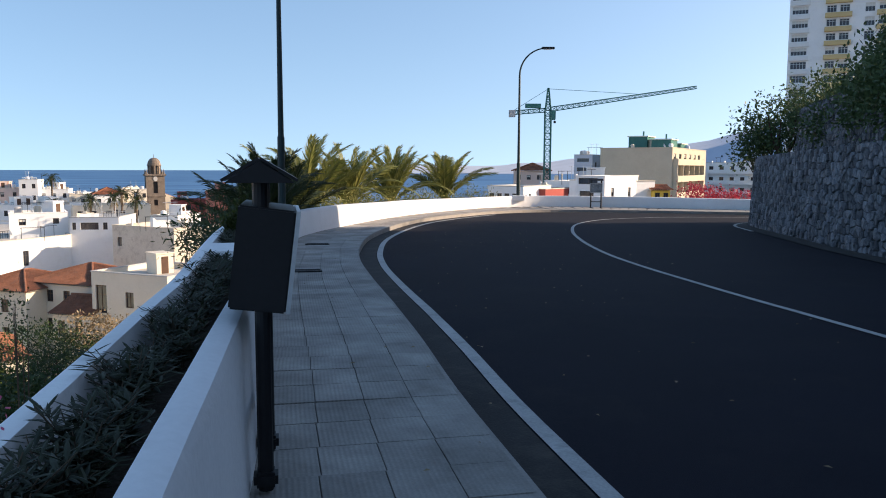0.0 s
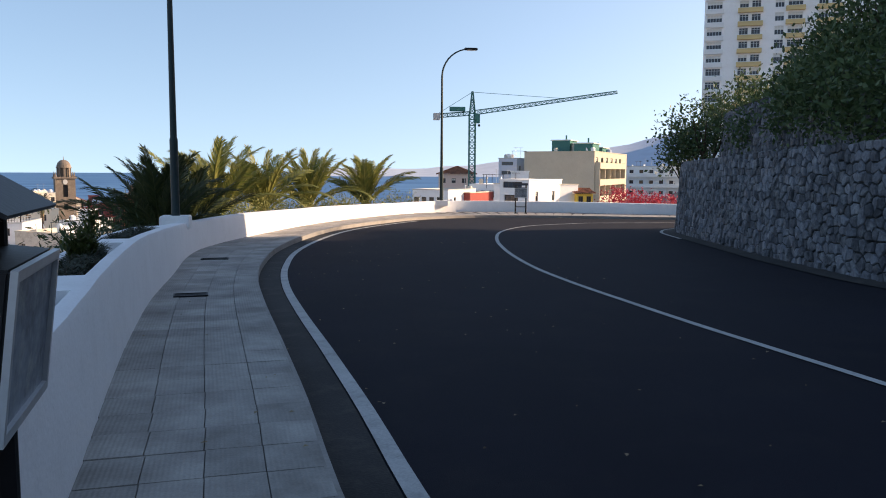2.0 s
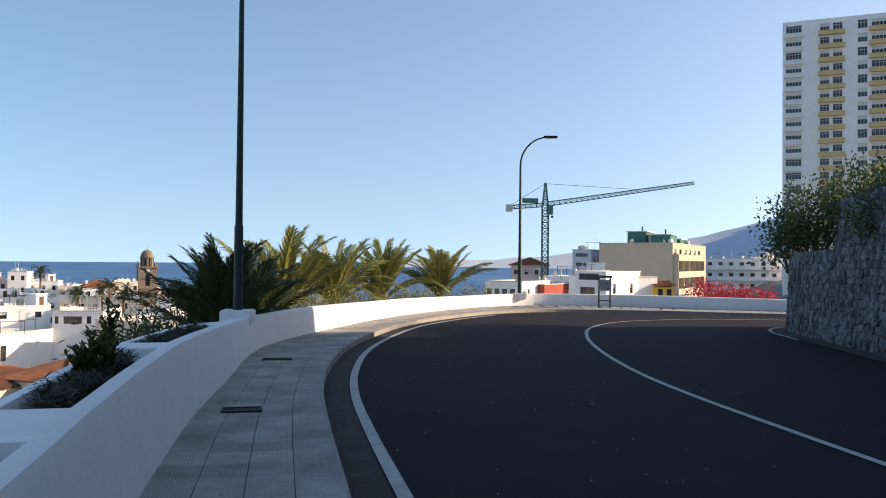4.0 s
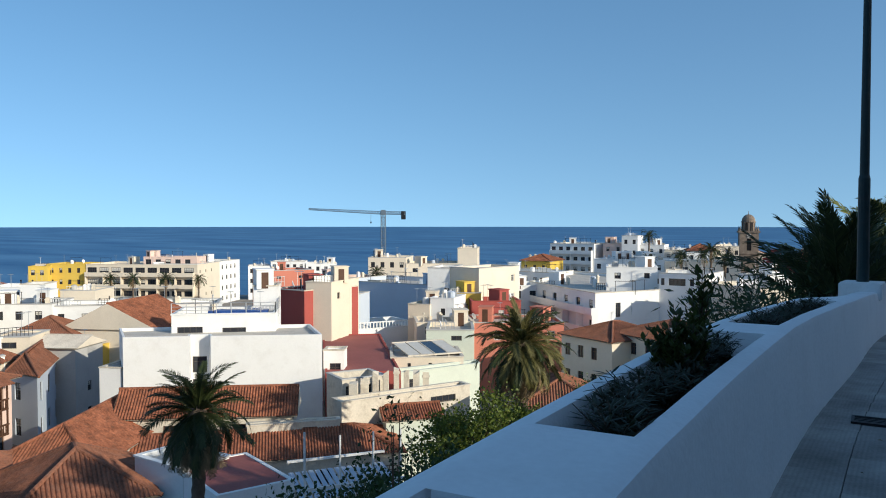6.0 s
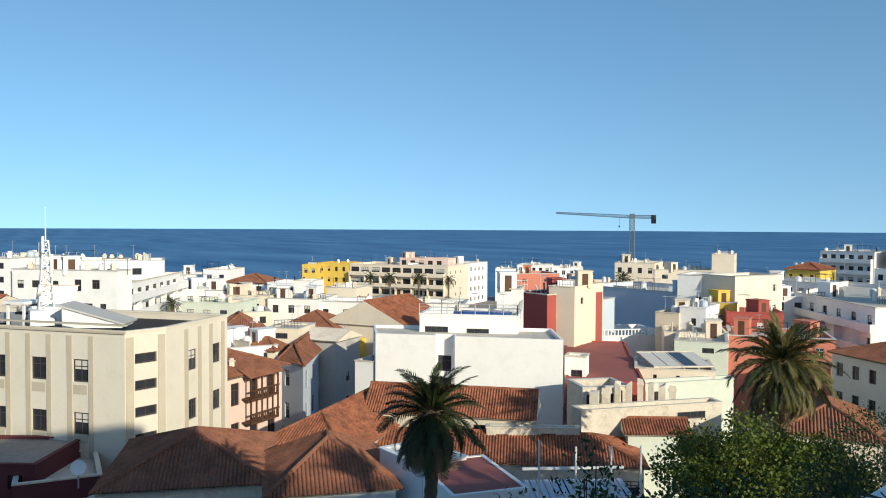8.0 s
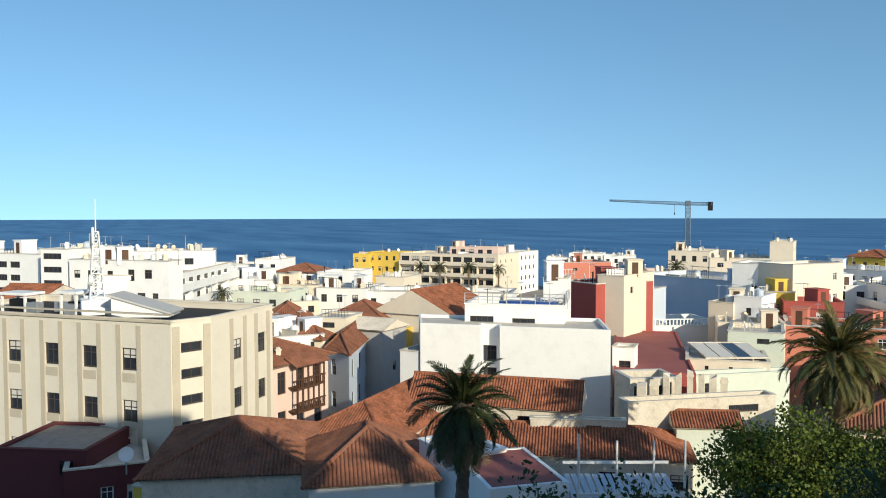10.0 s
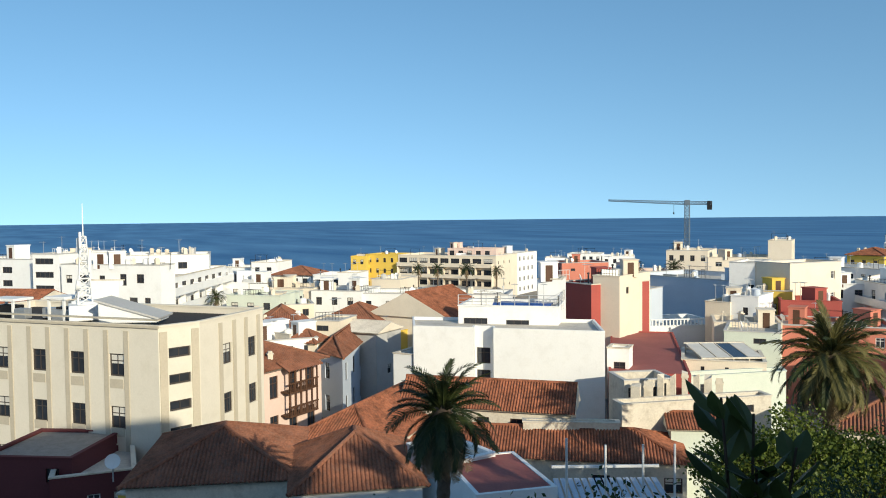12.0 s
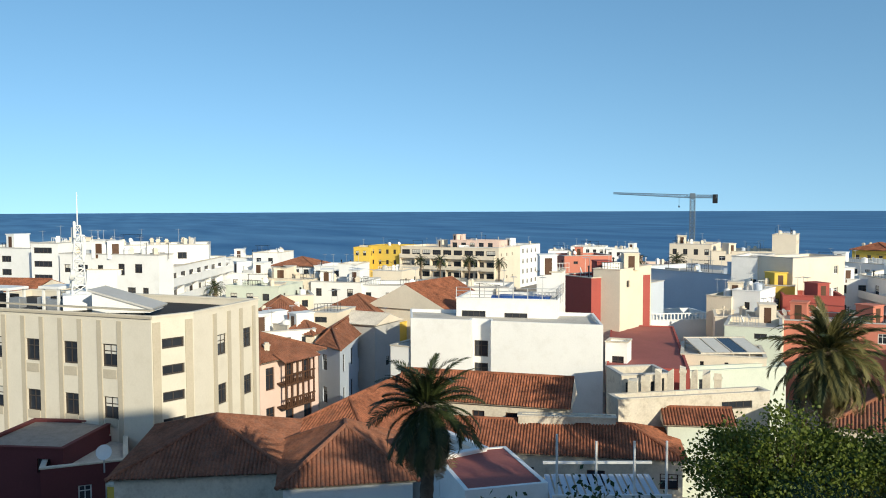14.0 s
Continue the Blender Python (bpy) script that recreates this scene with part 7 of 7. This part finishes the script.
# drain covers set in the pavement
for x, y, rz, sx, sy, lb in ((-2.16, 11.0, 12, 0.42, 0.24, "rusty iron drain cover in the pavement"), (-2.75, 15.9, 8, 0.5, 0.22, "dark iron service cover in the pavement")):
    e = thing("drain_cover", lb, "drain cover", (x, y, ground_z(y) + 0.006), rz)
    bm = bmesh.new()
    for a in ((-1, -1, 1, -0.8), (-1, 0.8, 1, 1), (-1, -0.8, -0.9, 0.8), (0.9, -0.8, 1, 0.8)):
        box(bm, a[0] * sx / 2, a[1] * sy / 2, -0.01, a[2] * sx / 2, a[3] * sy / 2, 0.012)
    part("rim", bm, DARKMETAL, e)
    for i in range(5):
        bm = bmesh.new()
        yy = -0.4 + 0.2 * i
        box(bm, -0.9 * sx / 2, (yy - 0.05) * sy, -0.01, 0.9 * sx / 2, (yy + 0.05) * sy, 0.006)
        part("bar", bm, DARKMETAL, e)
# fallen leaves and litter on road and pavement
lv, lf = [], []
r = np.random.RandomState(3)
for i in range(170):
    y = r.uniform(2, 24)
    p, d, nn = KERBL.at(KERBL.at_y(y))
    off = r.uniform(-5.5, 1.3)
    q = p + nn * off
    z = ground_z(y) + (0.012 if off > 0.05 else -0.105)
    a, l = r.uniform(0, 6.28), r.uniform(0.015, 0.05)
    dx, dy = math.cos(a) * l, math.sin(a) * l
    k = len(lv)
    lv += [(q.x, q.y, z), (q.x + dx * 0.5 - dy * 0.3, q.y + dy * 0.5 + dx * 0.3, z + 0.008), (q.x + dx, q.y + dy, z + 0.003), (q.x + dx * 0.5 + dy * 0.3, q.y + dy * 0.5 - dx * 0.3, z + 0.006)]
    lf.append((k, k + 1, k + 2, k + 3))
tagged(obj("fallen_leaves", raw_mesh("fallen_leaves", lv, lf, FRONDD)), "scattered dry leaves on road and pavement", "leaves", kind="stuff")

# ---- stones of the rock wall ----
def cells(w, h, size, seed):
    """Irregular stone outlines that fill a w by h face."""
    r = np.random.RandomState(seed)
    nx, ny = max(2, int(w / size)), max(2, int(h / (size * 0.92)))
    pts = [((i + 0.5 + r.uniform(-0.42, 0.42) + (0.5 if j % 2 else 0)) * w / nx, (j + 0.5 + r.uniform(-0.38, 0.38)) * h / ny) for j in range(-1, ny + 1) for i in range(-1, nx + 1)]
    arr = np.array(pts)
    out = []
    for c in arr:
        if not (0 < c[0] < w and 0 < c[1] < h):
            continue
        poly = [(c[0] - size * 1.2, c[1] - size * 1.2), (c[0] + size * 1.2, c[1] - size * 1.2), (c[0] + size * 1.2, c[1] + size * 1.2), (c[0] - size * 1.2, c[1] + size * 1.2)]
        dist = np.hypot(arr[:, 0] - c[0], arr[:, 1] - c[1])
        for k in np.argsort(dist)[1:14]:
            m, n2 = (arr[k] + c) / 2, arr[k] - c
            new_p = []
            for a, b6 in zip(poly, poly[1:] + poly[:1]):
                fa, fb = (a[0] - m[0]) * n2[0] + (a[1] - m[1]) * n2[1], (b6[0] - m[0]) * n2[0] + (b6[1] - m[1]) * n2[1]
                if fa <= 0:
                    new_p.append(a)
                if fa * fb < 0:
                    t = fa / (fa - fb)
                    new_p.append((a[0] + (b6[0] - a[0]) * t, a[1] + (b6[1] - a[1]) * t))
            poly = new_p
            if len(poly) < 3:
                break
        if len(poly) >= 3:
            poly = [(min(max(x, 0), w), min(max(y, 0), h)) for x, y in poly]
            out.append((c, poly))
    return out


def stone_data(c, poly, r, gap=0.010):
    v, f = [], []
    k = len(poly)
    out = r.uniform(0.012, 0.065)
    tx, ty = r.uniform(-0.12, 0.12), r.uniform(-0.12, 0.12)
    for ring, (sc, dep) in enumerate(((1.0, -0.02), (0.97, 0.55), (0.80, 1.0))):
        for x, y in poly:
            dx, dy = x - c[0], y - c[1]
            l = math.hypot(dx, dy) or 1
            q = max(0.3, 1 - gap / l) * sc
            z = out * dep if dep > 0 else dep
            v.append((dx * q, dy * q, z + (tx * dx + ty * dy) * (0.5 if ring == 2 else 0.3 if ring else 0)))
    for ring in range(2):
        for i in range(k):
            a, b7 = ring * k + i, ring * k + (i + 1) % k
            f.append((a, b7, b7 + k, a + k))
    f.append(tuple(range(2 * k, 3 * k)))
    return v, f


rs = np.random.RandomState(11)
S0, S1 = ROCK.at_y(10.2), ROCK.at_y(25.5)
count = 0
restv, restf = [], []
for lo_s, hi_s, off0, zb, zt0, tier in ((ROCK.at_y(6.0), S1, 0.0, -0.45, 2.0, 0), (S1, S1 + 6, 0.0, -0.5, 1.85, 2), (ROCK.at_y(8.0), S1 + 2.0, 1.3, 2.0, 3.65, 1)):
    hgt = zt0 - zb
    for c, poly in cells(hi_s - lo_s, hgt, 0.19, 21 + tier):
        v, f = stone_data(c, poly, rs)
        p, d, nn = ROCK.at(lo_s + c[0])
        batter = 0.12 * c[1] / hgt
        sc = float(np.interp(p.y, [12, 26], [1.05, 0.92]))
        q = p - nn * (off0 + batter)
        m = Matrix.Translation((q.x, q.y, (zb + c[1]) * (sc if zb + c[1] > 0 else 1))) @ Matrix(((d.x, 0, nn.x, 0), (d.y, 0, nn.y, 0), (0, 1, 0, 0), (0, 0, 0, 1)))
        if tier == 0 and count < 300 and 13.0 < p.y < 26:
            obj("stone", raw_mesh("stone", v, f, ROCKM), hill, m)
            count += 1
        else:
            b8 = len(restv)
            restv += [m @ Vector(x) for x in v]
            restf += [tuple(i + b8 for i in g) for g in f]
ROCKR = ROCKM.copy()
ROCKR.name = "basalt stone joined"
for nd in list(ROCKR.node_tree.nodes):
    if nd.bl_idname == "ShaderNodeObjectInfo":
        gi = ROCKR.node_tree.nodes.new("ShaderNodeNewGeometry")
        for l in list(nd.outputs["Random"].links):
            ROCKR.node_tree.links.new(gi.outputs["Random Per Island"], l.to_socket)
tagged(obj("stone_rest", raw_mesh("stone_rest", restv, restf, ROCKR), hill), "rubble stones of the upper tier", kind="stuff")

# ---- pavement tiles ----
RIB = bpy.data.materials.new("ribbed cement tile")
RIB.use_nodes = True
nt = RIB.node_tree
b = nt.nodes["Principled BSDF"]
b.inputs["Roughness"].default_value = 0.85
tc = nt.nodes.new("ShaderNodeTexCoord")
wv = nt.nodes.new("ShaderNodeTexWave")
wv.bands_direction = "Y"
wv.inputs["Scale"].default_value = 3.6
wv.inputs["Distortion"].default_value = 0.0
nt.links.new(tc.outputs["Object"], wv.inputs["Vector"])
geo = nt.nodes.new("ShaderNodeNewGeometry")
n1 = nt.nodes.new("ShaderNodeTexNoise")
n1.inputs["Scale"].default_value = 1.7
n1.inputs["Detail"].default_value = 8
n1.inputs["Roughness"].default_value = 0.65
nt.links.new(geo.outputs["Position"], n1.inputs["Vector"])
n2 = nt.nodes.new("ShaderNodeTexNoise")
n2.inputs["Scale"].default_value = 70
nt.links.new(geo.outputs["Position"], n2.inputs["Vector"])
oi = nt.nodes.new("ShaderNodeObjectInfo")
cr = nt.nodes.new("ShaderNodeValToRGB")
cr.color_ramp.elements[0].position = 0.30
cr.color_ramp.elements[0].color = (0.16, 0.145, 0.13, 1)
cr.color_ramp.elements[1].position = 0.68
cr.color_ramp.elements[1].color = (0.33, 0.31, 0.285, 1)
nt.links.new(n1.outputs["Fac"], cr.inputs[0])
ma = nt.nodes.new("ShaderNodeMath")
ma.operation = "MULTIPLY_ADD"
ma.inputs[1].default_value = 0.30
ma.inputs[2].default_value = 0.78
nt.links.new(oi.outputs["Random"], ma.inputs[0])
m2 = nt.nodes.new("ShaderNodeMath")
m2.operation = "MULTIPLY_ADD"
m2.inputs[1].default_value = 0.5
nt.links.new(n2.outputs["Fac"], m2.inputs[0])
nt.links.new(ma.outputs[0], m2.inputs[2])
vs = nt.nodes.new("ShaderNodeVectorMath")
vs.operation = "SCALE"
nt.links.new(cr.outputs[0], vs.inputs[0])
nt.links.new(m2.outputs[0], vs.inputs["Scale"])
nt.links.new(vs.outputs[0], b.inputs["Base Color"])
bp = nt.nodes.new("ShaderNodeBump")
bp.inputs["Strength"].default_value = 0.45
bp.inputs["Distance"].default_value = 0.005
nt.links.new(wv.outputs["Fac"], bp.inputs["Height"])
nt.links.new(bp.outputs[0], b.inputs["Normal"])

tile_me = []
for k in range(3):
    bm = bmesh.new()
    e0 = 0.006
    t0 = [bm.verts.new((x, y, 0)) for x, y in ((-0.5, -0.5), (0.5, -0.5), (0.5, 0.5), (-0.5, 0.5))]
    t1 = [bm.verts.new((x * 0.993, y * 0.993, 0.018)) for x, y in ((-0.5, -0.5), (0.5, -0.5), (0.5, 0.5), (-0.5, 0.5))]
    for i in range(4):
        bm.faces.new((t0[i], t0[(i + 1) % 4], t1[(i + 1) % 4], t1[i]))
    bm.faces.new(t1)
    tile_me.append(mesh_of(bm, "tile", RIB))
rt = random.Random(8)
made = 0
rv, rf = [], []
s = KERBL.at_y(-2.0)
send = KERBL.length - 2
while s < send:
    p, d, nn = KERBL.at(s)
    wd = abs(WALL.dist(p.x, p.y)) + 0.01
    ln = wd / 4
    for k in range(4):
        q = p + nn * (ln * (k + 0.5))
        z = ground_z(p.y) - 0.019 + rt.uniform(-0.002, 0.002)
        m = Matrix.Translation((q.x, q.y, z)) @ Matrix.Rotation(math.atan2(d.y, d.x), 4, "Z") @ pose(0, 0, 0, rt.uniform(-0.3, 0.3), rt.uniform(-0.3, 0.3), 0) @ Matrix.Diagonal((0.397, ln - 0.004, 1, 1))
        if made < 300 and p.y > 1.4:
            obj("tile", tile_me[made % 3], pavement, m)
            made += 1
        else:
            b9 = len(rv)
            for x, y, zz in ((-0.5, -0.5, 0), (0.5, -0.5, 0), (0.5, 0.5, 0), (-0.5, 0.5, 0), (-0.49, -0.49, 0.018), (0.49, -0.49, 0.018), (0.49, 0.49, 0.018), (-0.49, 0.49, 0.018)):
                rv.append(m @ Vector((x, y, zz)))
            rf += [(b9 + 4, b9 + 5, b9 + 6, b9 + 7)] + [(b9 + i, b9 + (i + 1) % 4, b9 + 4 + (i + 1) % 4, b9 + 4 + i) for i in range(4)]
    s += 0.40
tagged(obj("tile_rest", raw_mesh("tile_rest", rv, rf, RIB), pavement), "farther pavement tiles", kind="stuff")
